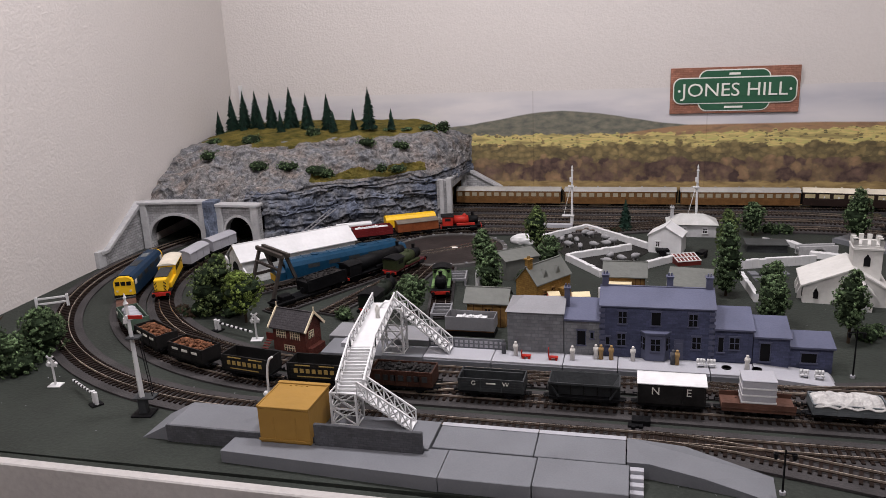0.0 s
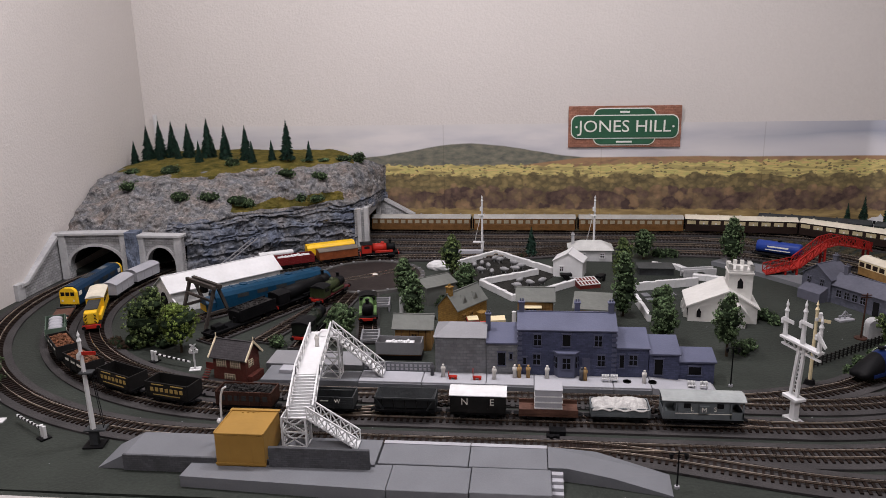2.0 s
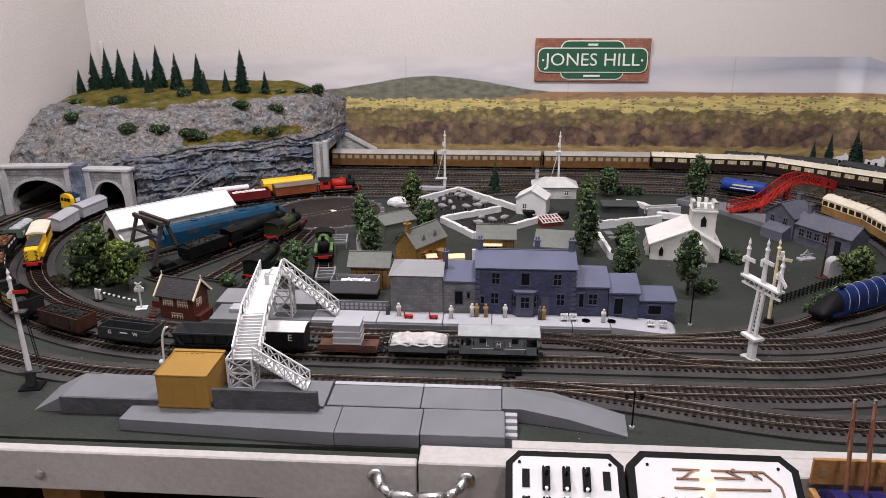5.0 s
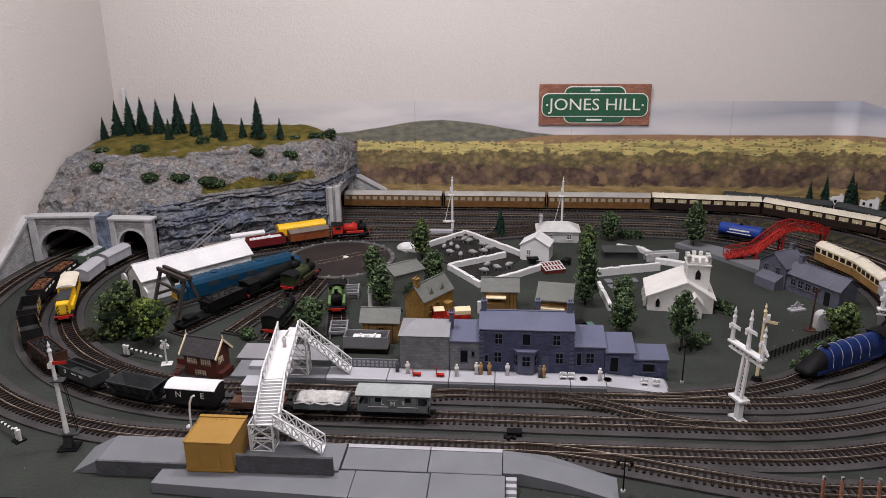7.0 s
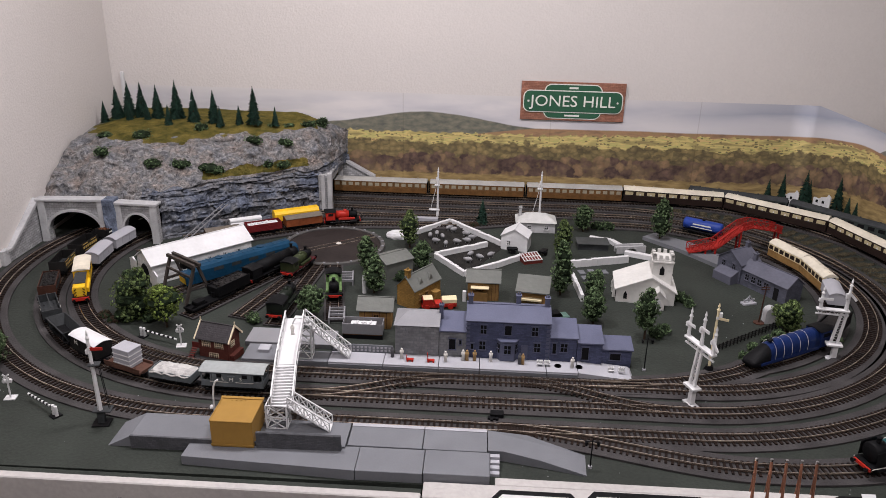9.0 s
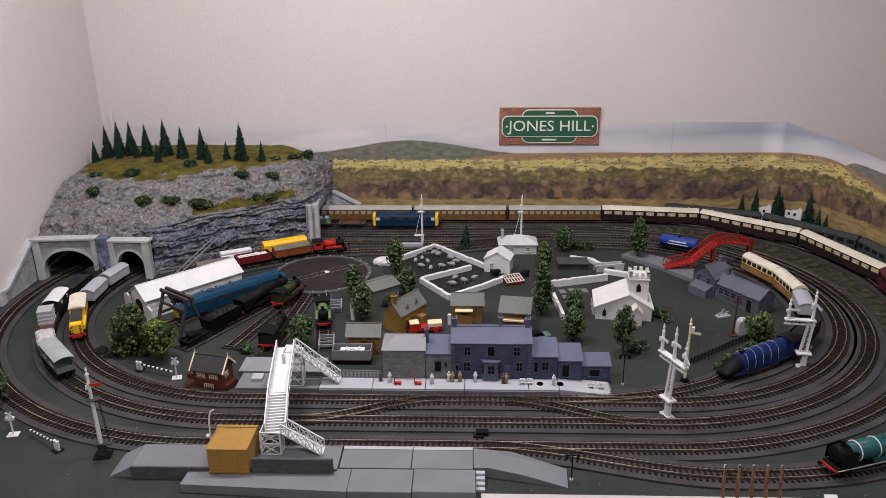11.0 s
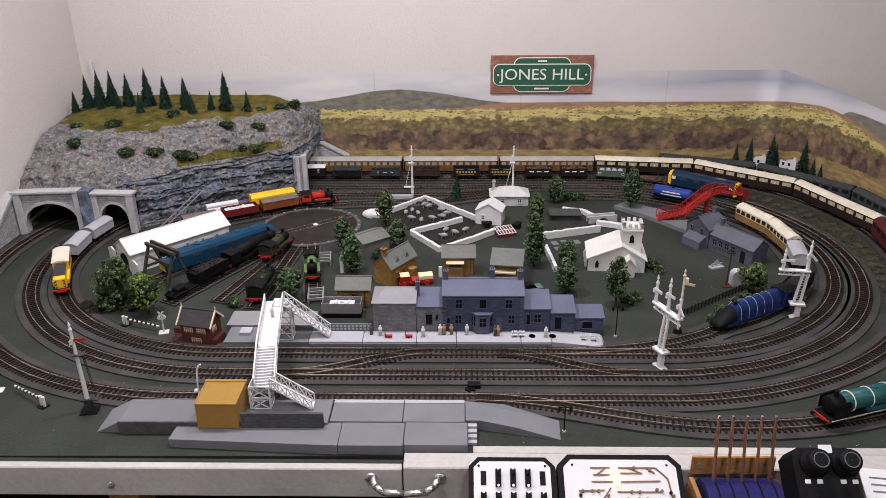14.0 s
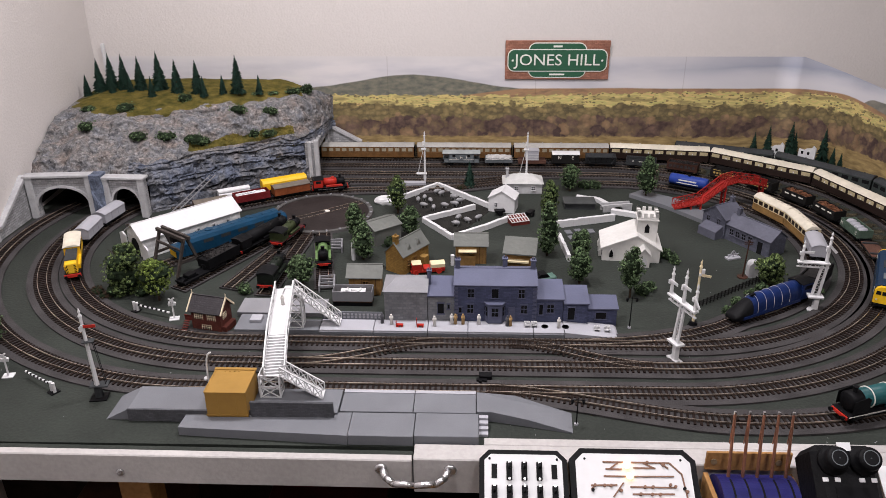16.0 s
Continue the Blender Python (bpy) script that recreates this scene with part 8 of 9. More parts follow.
rw = thing("red_open_wagon", pose(0, 0, 0), "dark red open wagon with a pale load", "wagon")
open_wagon(rw, 0.084, 0.031, 0.017, mat("dark_red_paint", (0.15, 0.016, 0.018), 0.5, vary=0.15, scale=40), 4)
lumps(rw, 0.070, 0.022, 0.0325, 0.002, WHITE, 26, 6, label="scattered pale load")
rw.matrix_basis = LINE_RED.ride(sr - 0.196, 0.05)
bg = thing("brown_flat_van", pose(0, 0, 0), "weathered brown flat-roofed van", "wagon")
van(bg, 0.078, 0.031, 0.015, BAUXITE, mat("brownish_roof", (0.14, 0.12, 0.10), 0.7), 0.003)
bg.matrix_basis = LINE_RED.ride(sr - 0.292, 0.05)
yt = thing("yellow_container_wagon", pose(0, 0, 0), "flat wagon with a long bright yellow rounded container", "wagon")
underframe(yt, 0.105, 0.06)
part("container", prism(bmesh.new(), [(-0.014, 0.019), (0.014, 0.019), (0.014, 0.036), (0.009, 0.042), (-0.009, 0.042), (-0.014, 0.036)], "x", -0.056, 0.056), YELLOW, yt, "bright yellow container")
for k in range(8):
    part("rib", prism(bmesh.new(), [(-0.0145, 0.019), (0.0145, 0.019), (0.0145, 0.0362), (0.0094, 0.0425), (-0.0094, 0.0425), (-0.0145, 0.0362)], "x", -0.052 + 0.0146 * k, -0.0505 + 0.0146 * k), YELLOW, yt)
yt.matrix_basis = LINE_RED2.ride(nearest(LINE_RED2, -0.560, 0.966), 0.06)
wl = thing("white_log_wagon", pose(0, 0, 0), "flat wagon stacked with white pipes", "wagon")
underframe(wl, 0.085, 0.05)
for y, z in ((-0.009, 0.0235), (0.0, 0.0235), (0.009, 0.0235), (-0.0045, 0.0315), (0.0045, 0.0315)):
    part("pipe", rod(bmesh.new(), (-0.038, y, z), (0.038, y, z), 0.0044, n=12), WHITE, wl)
wl.matrix_basis = LINE_RED2.ride(nearest(LINE_RED2, -0.672, 0.902), 0.05)
la_ = thing("ladder", pose(0, 0, 0), "long grey ladder leaning against the rocks", "ladder")
for s in (-0.006, 0.006):
    part("rail", bar(bmesh.new(), (-0.785 + s, 0.81 - s, 0.004), (-0.715 + s, 0.93 - s, 0.062), 0.002, 0.002), GREYKIT, la_)
for k in range(12):
    c = Vector((-0.785, 0.81, 0.004)).lerp(Vector((-0.715, 0.93, 0.062)), (k + 0.5) / 12)
    part("rung", bar(bmesh.new(), c + Vector((-0.006, 0.006, 0)), c + Vector((0.006, -0.006, 0)), 0.0012, 0.0012), GREYKIT, la_)


# ---- the village ----
def wall_run(pts, h, t, label, material=None, name="field_wall", group="field walls"):
    th = thing(name, pose(0, 0, 0), label, "wall", group)
    rng = random.Random(int(pts[0][0] * 1000))
    for p, q in zip(pts, pts[1:]):
        d = Vector((q[0] - p[0], q[1] - p[1], 0))
        n = max(1, int(d.length / 0.012))
        for k in range(n):
            c0, c1 = Vector((*p, 0)) + d * k / n, Vector((*p, 0)) + d * (k + 1) / n
            part("stone", bx(0, (c1 - c0).length * 1.01, -t / 2 * rng.uniform(0.9, 1.1), t / 2, 0, h * rng.uniform(0.94, 1.05), 0.0005), material or WHITE, th, m=Matrix.Translation(c0) @ pose(0, 0, 0, 0, 0, math.degrees(math.atan2(d.y, d.x))))
    return th


wall_run([(-0.262, 0.920), (-0.171, 1.018), (-0.030, 0.862)], 0.013, 0.008, "low unpainted white plastic wall round the sheep fold")
wall_run([(-0.195, 0.790), (-0.078, 0.868)], 0.013, 0.008, "low unpainted white plastic wall across the sheep fold")
wall_run([(-0.195, 0.788), (-0.126, 0.690), (-0.050, 0.752), (0.000, 0.800)], 0.013, 0.008, "low unpainted white plastic wall round the sheep fold")
wall_run([(0.104, 0.762), (0.240, 0.806)], 0.017, 0.007, "white plastic stone wall behind the churchyard")
wall_run([(0.104, 0.700), (0.113, 0.590)], 0.015, 0.007, "short white plastic wall beside the churchyard")
wall_run([(0.170, 0.940), (0.218, 0.925), (0.240, 0.888)], 0.010, 0.012, "white plastic ruined wall")
wall_run([(0.240, 0.850), (0.300, 0.824)], 0.012, 0.012, "white plastic ruined wall")
rk = thing("white_rock", pose(-0.290, 0.905, 0), "unpainted white plaster rock beside the turntable", "rock")
part("stone", ball(bmesh.new(), (0, 0, 0.006), 0.022, 3, (1.4, 0.8, 0.6), 0.0012), WHITE, rk)
br = thing("stone_bridge", pose(0.255, 0.872, 0, 0, 0, 12), "small pale grey arched stone bridge", "bridge")
quads, pts = arch_profile(-0.035, 0.035, 0.017, -0.013, 0.013, 0.003, 0.012, 8)
for y in (-0.010, 0.006):
    bm = bmesh.new()
    for q in quads:
        prism(bm, q, "y", y, y + 0.004)
    bmesh.ops.remove_doubles(bm, verts=bm.verts, dist=1e-5)
    part("parapet", bm, STONE_PLAIN, br)
part("roadway", bx(-0.035, 0.035, -0.006, 0.006, 0.010, 0.0125), STONE_PLAIN, br)

WOOL = mat("grey_plastic_animal", (0.27, 0.27, 0.28), 0.6, vary=0.15, scale=60)


def sheep():
    th = thing("toy_sheep", pose(0, 0, 0), "small unpainted grey plastic sheep", "animal", "sheep in the fold")
    part("body", ball(bmesh.new(), (0, 0, 0.0095), 0.0058, 2, (1.7, 0.9, 0.95)), WOOL, th, smooth=True)
    part("head", ball(bmesh.new(), (0.0095, 0, 0.0105), 0.0024, 1, (1.3, 0.9, 1)), WOOL, th)
    for x in (-0.0045, 0.0045):
        for y in (-0.002, 0.002):
            part("leg", rod(bmesh.new(), (x, y, 0), (x, y, 0.006), 0.0009, n=5), WOOL, th)
    return th


sh0 = sheep()
rng = random.Random(5)
spots = [(-0.172, 0.965), (-0.16, 0.955), (-0.20, 0.925), (-0.185, 0.905), (-0.20, 0.875), (-0.215, 0.91), (-0.13, 0.93), (-0.115, 0.905), (-0.125, 0.885), (-0.15, 0.875), (-0.115, 0.80), (-0.095, 0.785), (-0.07, 0.80), (-0.12, 0.765), (-0.175, 0.86)]
sh0.matrix_basis = pose(*spots[0], 0, 0, 0, 40)
for x, y in spots[1:]:
    copy_thing(sh0, pose(x, y, 0, 0, 0, rng.uniform(0, 360)))
mg = thing("fold_ground", pose(-0.135, 0.875, 0, 0, 0, 0), "dark earth floor of the sheep fold", "ground", kind="structure")
part("earth", prism(bmesh.new(), [(-0.115, 0.045), (-0.037, 0.135), (0.095, -0.010), (0.012, -0.178), (-0.055, -0.085)], "z", 0.0, 0.0009), mat("dark_earth", (0.024, 0.023, 0.021), 0.9, vary=0.4, scale=60, bump=0.8), mg)

th = thing("white_barn", pose(-0.046, 0.858, 0, 0, 0, -14), "unpainted white plastic barn by the sheep fold", "building", "village houses")
gable(th, 0.0, 0.062, 0.0, 0.046, 0.0, 0.034, 0.052, WHITE, WHITE, 0.002, along="y")
window(th, 0.018, 0.0, 0.018, 0.008, 0.010, col=WHITE, bars=(1, 1))
th = thing("white_bungalow", pose(-0.005, 0.976, 0), "pale grey plastic bungalow with a hipped roof and chimney", "building", "village houses")
part("wall", bx(0.0, 0.094, 0.0, 0.056, 0, 0.026), STONE_PLAIN, th)
bm = bmesh.new()
ev = [bm.verts.new(p) for p in ((-0.004, -0.004, 0.026), (0.098, -0.004, 0.026), (0.098, 0.060, 0.026), (-0.004, 0.060, 0.026))]
rv = [bm.verts.new(p) for p in ((0.024, 0.028, 0.043), (0.070, 0.028, 0.043))]
for f in ((ev[0], ev[1], rv[1], rv[0]), (ev[2], ev[3], rv[0], rv[1]), (ev[3], ev[0], rv[0]), (ev[1], ev[2], rv[1]), (ev[3], ev[2], ev[1], ev[0])):
    bm.faces.new(f)
part("roof", bm, mat("pale_grey_roof", (0.47, 0.47, 0.46), 0.6, vary=0.08), th)
chimney(th, 0.008, 0.030, 0.02, 0.054, STONE_PLAIN)
window(th, 0.072, 0.0, 0.014, 0.010, 0.010, col=WHITE)
window(th, 0.030, 0.0, 0.014, 0.010, 0.010, col=WHITE)

SHEDROOF = mat("olive_grey_roof", (0.135, 0.140, 0.130), 0.6, vary=0.1, scale=20)
th = thing("grey_shed", pose(-0.288, 0.652, 0, 0, 0, 40), "plain olive-grey plastic shed with low roof", "shed", "sheds")
gable(th, 0.0, 0.066, 0.0, 0.058, 0.0, 0.036, 0.046, SHEDROOF, SHEDROOF, 0.003)
th = thing("timber_office", pose(-0.312, 0.436, 0), "pale timber goods office with a grey roof", "shed", "sheds")
gable(th, 0.0, 0.058, 0.0, 0.040, 0.0, 0.040, 0.054, TIMBER, SHEDROOF, 0.005)
for x in (0.010, 0.024, 0.038, 0.050):
    part("plank", bx(x - 0.0006, x + 0.0006, -0.0008, 0.0002, 0, 0.038), BROWN, th)
window(th, 0.031, 0.0, 0.024, 0.010, 0.010, col=TIMBER)
bxw = thing("grounded_wagon", pose(-0.300, 0.408, 0), "weathered grey grounded open wagon with a white load", "wagon")
for s in (-0.0145, 0.0135):
    part("side", bx(-0.036, 0.036, s, s + 0.001, 0.010, 0.030), GREYKIT, bxw)
for s in (-0.036, 0.035):
    part("end", bx(s, s + 0.001, -0.0135, 0.0135, 0.010, 0.030), GREYKIT, bxw)
part("floor", bx(-0.035, 0.035, -0.0135, 0.0135, 0.008, 0.0115), BROWN, bxw)
part("underframe", bx(-0.036, 0.036, -0.013, 0.013, 0.0, 0.008), BLACK, bxw)
lumps(bxw, 0.045, 0.018, 0.025, 0.002, WHITE, 16, 8, label="white load")

th = thing("yellow_house", pose(-0.218, 0.518, 0, 0, 0, 56), "ochre stone cottage with grey slate roof and dormers", "building", "village houses")
ochre_stone = courses("ochre_stone", (0.30, 0.175, 0.050), (0.6, 0.55, 0.45), 0.007, 0.0035, 0.7, 0.6)
gable(th, 0.0, 0.082, 0.0, 0.044, 0.0, 0.040, 0.064, ochre_stone, SHEDROOF, 0.002)
for x in (0.026, 0.056):
    part("dormer", prism(bmesh.new(), [(x - 0.006, 0.046), (x + 0.006, 0.046), (x, 0.058)], "y", 0.004, 0.016), SHEDROOF, th)
chimney(th, 0.006, 0.022, 0.055, 0.076, ochre_stone, 0.009)
part("porch", bx(0.050, 0.066, -0.014, 0.0, 0, 0.024, 0.0005), ochre_stone, th)
for x in (0.018, 0.038):
    window(th, x, 0.0, 0.022, 0.008, 0.010, col=TIMBER)

th = thing("timber_shop", pose(-0.117, 0.575, 0), "honey-coloured timber shop with a grey roof", "building", "village houses")
gable(th, 0.0, 0.062, 0.0, 0.040, 0.0, 0.042, 0.058, TIMBER, SHEDROOF, 0.004)
part("counter", bx(0.008, 0.040, -0.010, 0.0, 0.0, 0.020, 0.0005), TIMBER, th)
part("awning", bx(0.006, 0.042, -0.014, 0.0, 0.030, 0.0325, 0.0005), CREAM, th, "cream awning")
for x in (0.048, 0.055, 0.061):
    part("plank", bx(x - 0.0005, x + 0.0005, -0.0008, 0.0002, 0, 0.042), BROWN, th)
window(th, 0.024, 0.0, 0.026, 0.020, 0.008, col=TIMBER, bars=(2, 0), sill=False)
part("pump", rod(bmesh.new(), (-0.006, -0.006, 0), (-0.006, -0.006, 0.022), 0.004, n=10), WHITE, th, "white post")
th = thing("timber_stall", pose(-0.022, 0.548, 0, 0, 0, -8), "honey timber stall under a sloping grey roof", "building", "village houses")
part("wall", bx(0.002, 0.058, 0.004, 0.044, 0, 0.032), TIMBER, th)
part("roof", prism(bmesh.new(), [(-0.004, 0.036), (0.050, 0.050), (0.050, 0.0525), (-0.004, 0.0385)], "x", -0.002, 0.064), SHEDROOF, th)
part("counter", bx(0.006, 0.050, -0.006, 0.004, 0.020, 0.024, 0.0005), CREAM, th)

th = thing("toy_lorry", pose(-0.172, 0.535, 0, 0, 0, 12), "red toy lorry with a cream canvas top", "vehicle", "road vehicles")
part("chassis", bx(-0.034, 0.034, -0.009, 0.009, 0.004, 0.008, 0.0005), RED, th)
cab = part("cab", bx(-0.032, -0.012, -0.010, 0.010, 0.008, 0.022, 0.0012), RED, th, "red cab")
part("windscreen", bx(-0.0325, -0.0315, -0.008, 0.008, 0.015, 0.020), DARK, cab)
part("cab_roof", bx(-0.031, -0.012, -0.0105, 0.0105, 0.022, 0.0235, 0.0005), CREAM, th)
part("body", bx(-0.008, 0.034, -0.010, 0.010, 0.008, 0.013, 0.0005), RED, th)
part("tilt", prism(bmesh.new(), [(-0.010, 0.013), (0.010, 0.013), (0.010, 0.020), (0.0, 0.025), (-0.010, 0.020)], "x", 0.006, 0.034), CREAM, th, "cream canvas tilt")
for x in (-0.024, 0.022):
    for y in (-0.0095, 0.0095):
        part("wheel", lathe(bmesh.new(), [(0.001, -0.0018), (0.0055, -0.0018), (0.0058, 0.0), (0.0055, 0.0018), (0.001, 0.0018)], 14, "y", (x, y, 0.0056)), RED, th)
th = thing("toy_car", pose(0.052, 0.500, 0, 0, 0, 20), "dull green toy motor car", "vehicle", "road vehicles")
car_green = mat("dull_green_car_paint", (0.085, 0.150, 0.125), 0.4, vary=0.1)
part("body", bx(-0.026, 0.026, -0.0105, 0.0105, 0.004, 0.012, 0.002), car_green, th)
part("cabin", prism(bmesh.new(), [(-0.014, 0.012), (0.012, 0.012), (0.006, 0.0195), (-0.009, 0.0195)], "y", -0.009, 0.009), BLACK, th, "dark cabin")
for x in (-0.016, 0.016):
    for y in (-0.0095, 0.0095):
        part("wheel", lathe(bmesh.new(), [(0.001, -0.0015), (0.0042, -0.0015), (0.0042, 0.0015), (0.001, 0.0015)], 12, "y", (x, y, 0.0042)), BLACK, th)
th = thing("cold_frame", pose(0.020, 0.790, 0, 0, 0, 20), "rust-red garden cold frame with white glazing bars", "cold frame")
part("box", prism(bmesh.new(), [(-0.016, 0), (0.016, 0), (0.016, 0.014), (-0.016, 0.008)], "x", -0.022, 0.022), BRICKRED, th)
for k in range(7):
    part("glazing_bar", bar(bmesh.new(), (-0.021 + 0.007 * k, -0.016, 0.0088), (-0.021 + 0.007 * k, 0.016, 0.0148), 0.0016, 0.0012), WHITE, th)
for y, z in ((-0.016, 0.0088), (0.0, 0.0118), (0.016, 0.0148)):
    part("glazing_bar", bar(bmesh.new(), (-0.022, y, z), (0.022, y, z), 0.0012, 0.0016), WHITE, th)
for x, y, t in ((-0.02, 0.835, 10), (0.05, 0.83, 60)):
    th = thing("hay_cart", pose(x, y, 0, 0, 0, t), "small black farm cart", "cart", "farm carts")
    part("bed", bx(-0.012, 0.012, -0.007, 0.007, 0.008, 0.013, 0.0005), BLACK, th)
    for s in (-0.008, 0.008):
        part("wheel", lathe(bmesh.new(), [(0.001, -0.0008), (0.006, -0.0008), (0.006, 0.0008), (0.001, 0.0008)], 14, "y", (0, s, 0.006)), BLACK, th)


def church():
    th = thing("church", pose(0.180, 0.598, 0, 0, 0, -6), "unpainted white plastic church with a battlemented tower and porch", "church")
    shell = mat("warm_white_plastic", (0.56, 0.55, 0.53), 0.55, vary=0.06, scale=20)
    # nave with its gable end to the front and one broad roof slope each side of the ridge
    w, ln, eave, ridge = 0.114, 0.084, 0.027, 0.056
    c = 0.066
    part("nave", prism(bmesh.new(), [(0, 0), (w, 0), (w, eave), (c, ridge), (0, eave)], "y", 0, ln), shell, th, "plain white nave walls")
    for x0, x1, z0, z1 in ((-0.004, c, eave - 0.0018, ridge), (w + 0.004, c, eave - 0.0018, ridge)):
        part("roof", prism(bmesh.new(), [(x0, z0 + 0.0006), (x1, z1 + 0.0004), (x1, z1 + 0.0032), (x0, z0 + 0.0034)], "y", -0.003, ln + 0.003), shell, th, "plain white roof slope")
    for x in (0.018,):
        p = part("lancet", prism(bmesh.new(), [(x - 0.0035, 0.008), (x + 0.0035, 0.008), (x + 0.0035, 0.018), (x, 0.025), (x - 0.0035, 0.018)], "y", -0.0008, 0.0006), DARK, th, "dark pointed window")
        part("hood", prism(bmesh.new(), [(x - 0.0055, 0.018), (x, 0.0285), (x + 0.0055, 0.018), (x + 0.0042, 0.018), (x, 0.0262), (x - 0.0042, 0.018)], "y", -0.0018, 0.0), shell, p)
    for y in (0.022, 0.047, 0.072):
        part("buttress", prism(bmesh.new(), [(-0.006, 0), (0, 0), (0, 0.022), (-0.002, 0.020), (-0.006, 0.010)], "y", y - 0.002, y + 0.002), shell, th)
        part("side_window", bx(-0.0008, 0.0004, y - 0.0155, y - 0.0095, 0.008, 0.020), DARK, th)
    tw_ = part("tower", bx(0.066, 0.106, 0.018, 0.058, 0.0, 0.090, 0.0004), shell, th, "square battlemented tower")
    part("string_course", bx(0.0645, 0.1075, 0.0165, 0.0595, 0.083, 0.086), shell, tw_)
    part("parapet_floor", bx(0.0685, 0.1035, 0.0205, 0.0555, 0.0895, 0.0912), shell, tw_)
    for k in range(4):
        for x, y in ((0.0685 + 0.0117 * k, 0.0205), (0.0685 + 0.0117 * k, 0.0555), (0.0685, 0.0205 + 0.0117 * k), (0.1036, 0.0205 + 0.0117 * k)):
            part("merlon", bx(x - 0.0032, x + 0.0032, y - 0.0024, y + 0.0024, 0.090, 0.0990), shell, tw_)
    part("belfry_window", prism(bmesh.new(), [(0.081, 0.058), (0.090, 0.058), (0.090, 0.070), (0.0855, 0.077), (0.081, 0.070)], "y", 0.0170, 0.0182), DARK, tw_, "dark pointed window")
    po = part("porch", prism(bmesh.new(), [(0.068, 0.0), (0.092, 0.0), (0.092, 0.026), (0.080, 0.040), (0.068, 0.026)], "y", -0.024, 0.018), shell, th, "gabled porch")
    part("porch_arch", prism(bmesh.new(), [(0.0735, 0.0), (0.0865, 0.0), (0.0865, 0.014), (0.083, 0.021), (0.077, 0.021), (0.0735, 0.014)], "y", -0.0256, -0.0241), STONE_PLAIN, po)
    for s in (-1, 1):
        part("porch_roof", prism(bmesh.new(), [(0.080 + s * 0.0145, 0.0235), (0.080, 0.0400), (0.080, 0.0424), (0.080 + s * 0.0145, 0.0258)], "y", -0.027, 0.020), shell, po)


church()
for x, y in ((0.128, 0.735), (0.150, 0.742), (0.132, 0.705), (0.178, 0.742)):
    th = thing("tomb_slab", pose(x, y, 0, 0, 0, 12), "flat grey tomb slab", "gravestone", "gravestones")
    part("slab", bx(-0.007, 0.007, -0.010, 0.010, 0, 0.003, 0.0005), PLATGREY, th)
th = thing("low_shed", pose(0.135, 0.872, 0), "low dark grey flat-roofed shed", "shed", "sheds")
part("wall", bx(0.0, 0.070, 0.0, 0.040, 0, 0.014), WAGON_GREY, th)
part("roof", bx(-0.003, 0.073, -0.003, 0.043, 0.014, 0.0165, 0.0004), mat("dark_felt_roof", (0.055, 0.058, 0.058), 0.8, vary=0.15), th)

# ---- far station with its red footbridge ----
th = thing("far_platform", pose(0, 0, 0), "grey platform slab at the branch station", "platform")
part("slab", prism(bmesh.new(), [(0.300, 0.955), (0.335, 0.985), (0.405, 0.930), (0.475, 0.830), (0.440, 0.785), (0.372, 0.880)], "z", 0, 0.009), PLATGREY, th)


def red_bridge():
    th = thing("red_footbridge", pose(0, 0, 0), "bright red plastic station footbridge with lattice sides", "footbridge")
    rp = mat("red_bridge_plastic", (0.30, 0.020, 0.016), 0.45, vary=0.12, scale=30)
    run = [Vector(p) for p in ((0.386, 0.868, 0.010), (0.446, 0.868, 0.024), (0.502, 0.888, 0.062), (0.528, 0.898, 0.066), (0.590, 0.918, 0.052), (0.606, 0.924, 0.046))]
    for p, q in zip(run, run[1:]):
        d = (q - p)
        side = Vector((-d.y, d.x, 0)).normalized() * 0.013
        part("deck", prism_between(p, q, side), rp, th)
        for s in (-1, 1):
            up = Vector((0, 0, 0.017))
            a, b = p + side * s, q + side * s
            part("handrail", bar(bmesh.new(), a + up, b + up, 0.0018, 0.0018), rp, th)
            part("stringer", bar(bmesh.new(), a, b, 0.0030, 0.0022), rp, th)
            n = 4
            for k in range(n):
                c, e = a + (b - a) * k / n, a + (b - a) * (k + 1) / n
                part("lattice", bar(bmesh.new(), c, e + up, 0.0011, 0.0011), rp, th)
                part("lattice", bar(bmesh.new(), e, c + up, 0.0011, 0.0011), rp, th)
                part("baluster", bar(bmesh.new(), c, c + up, 0.0013, 0.0013), rp, th)
    for c, top in ((Vector((0.424, 0.868, 0)), 0.018), (Vector((0.446, 0.868, 0)), 0.024), (Vector((0.505, 0.889, 0)), 0.062), (Vector((0.603, 0.923, 0)), 0.047)):
        for s in (-0.011, 0.011):
            part("column", bx(c.x - 0.002, c.x + 0.002, c.y + s - 0.002, c.y + s + 0.002, 0.0, top), rp, th)
        part("tie", bx(c.x - 0.0015, c.x + 0.0015, c.y - 0.011, c.y + 0.011, top * 0.6, top * 0.6 + 0.003), rp, th)


def prism_between(p, q, side):
    bm = bmesh.new()
    vs = [bm.verts.new(v) for v in (p + side, p - side, q - side, q + side)]
    lo = [bm.verts.new(v.co - Vector((0, 0, 0.0016))) for v in vs]
    bm.faces.new(vs)
    bm.faces.new(lo[::-1])
    for i in range(4):
        bm.faces.new((vs[i], lo[i], lo[(i + 1) % 4], vs[(i + 1) % 4]))
    bmesh.ops.recalc_face_normals(bm, faces=bm.faces)
    return bm


red_bridge()


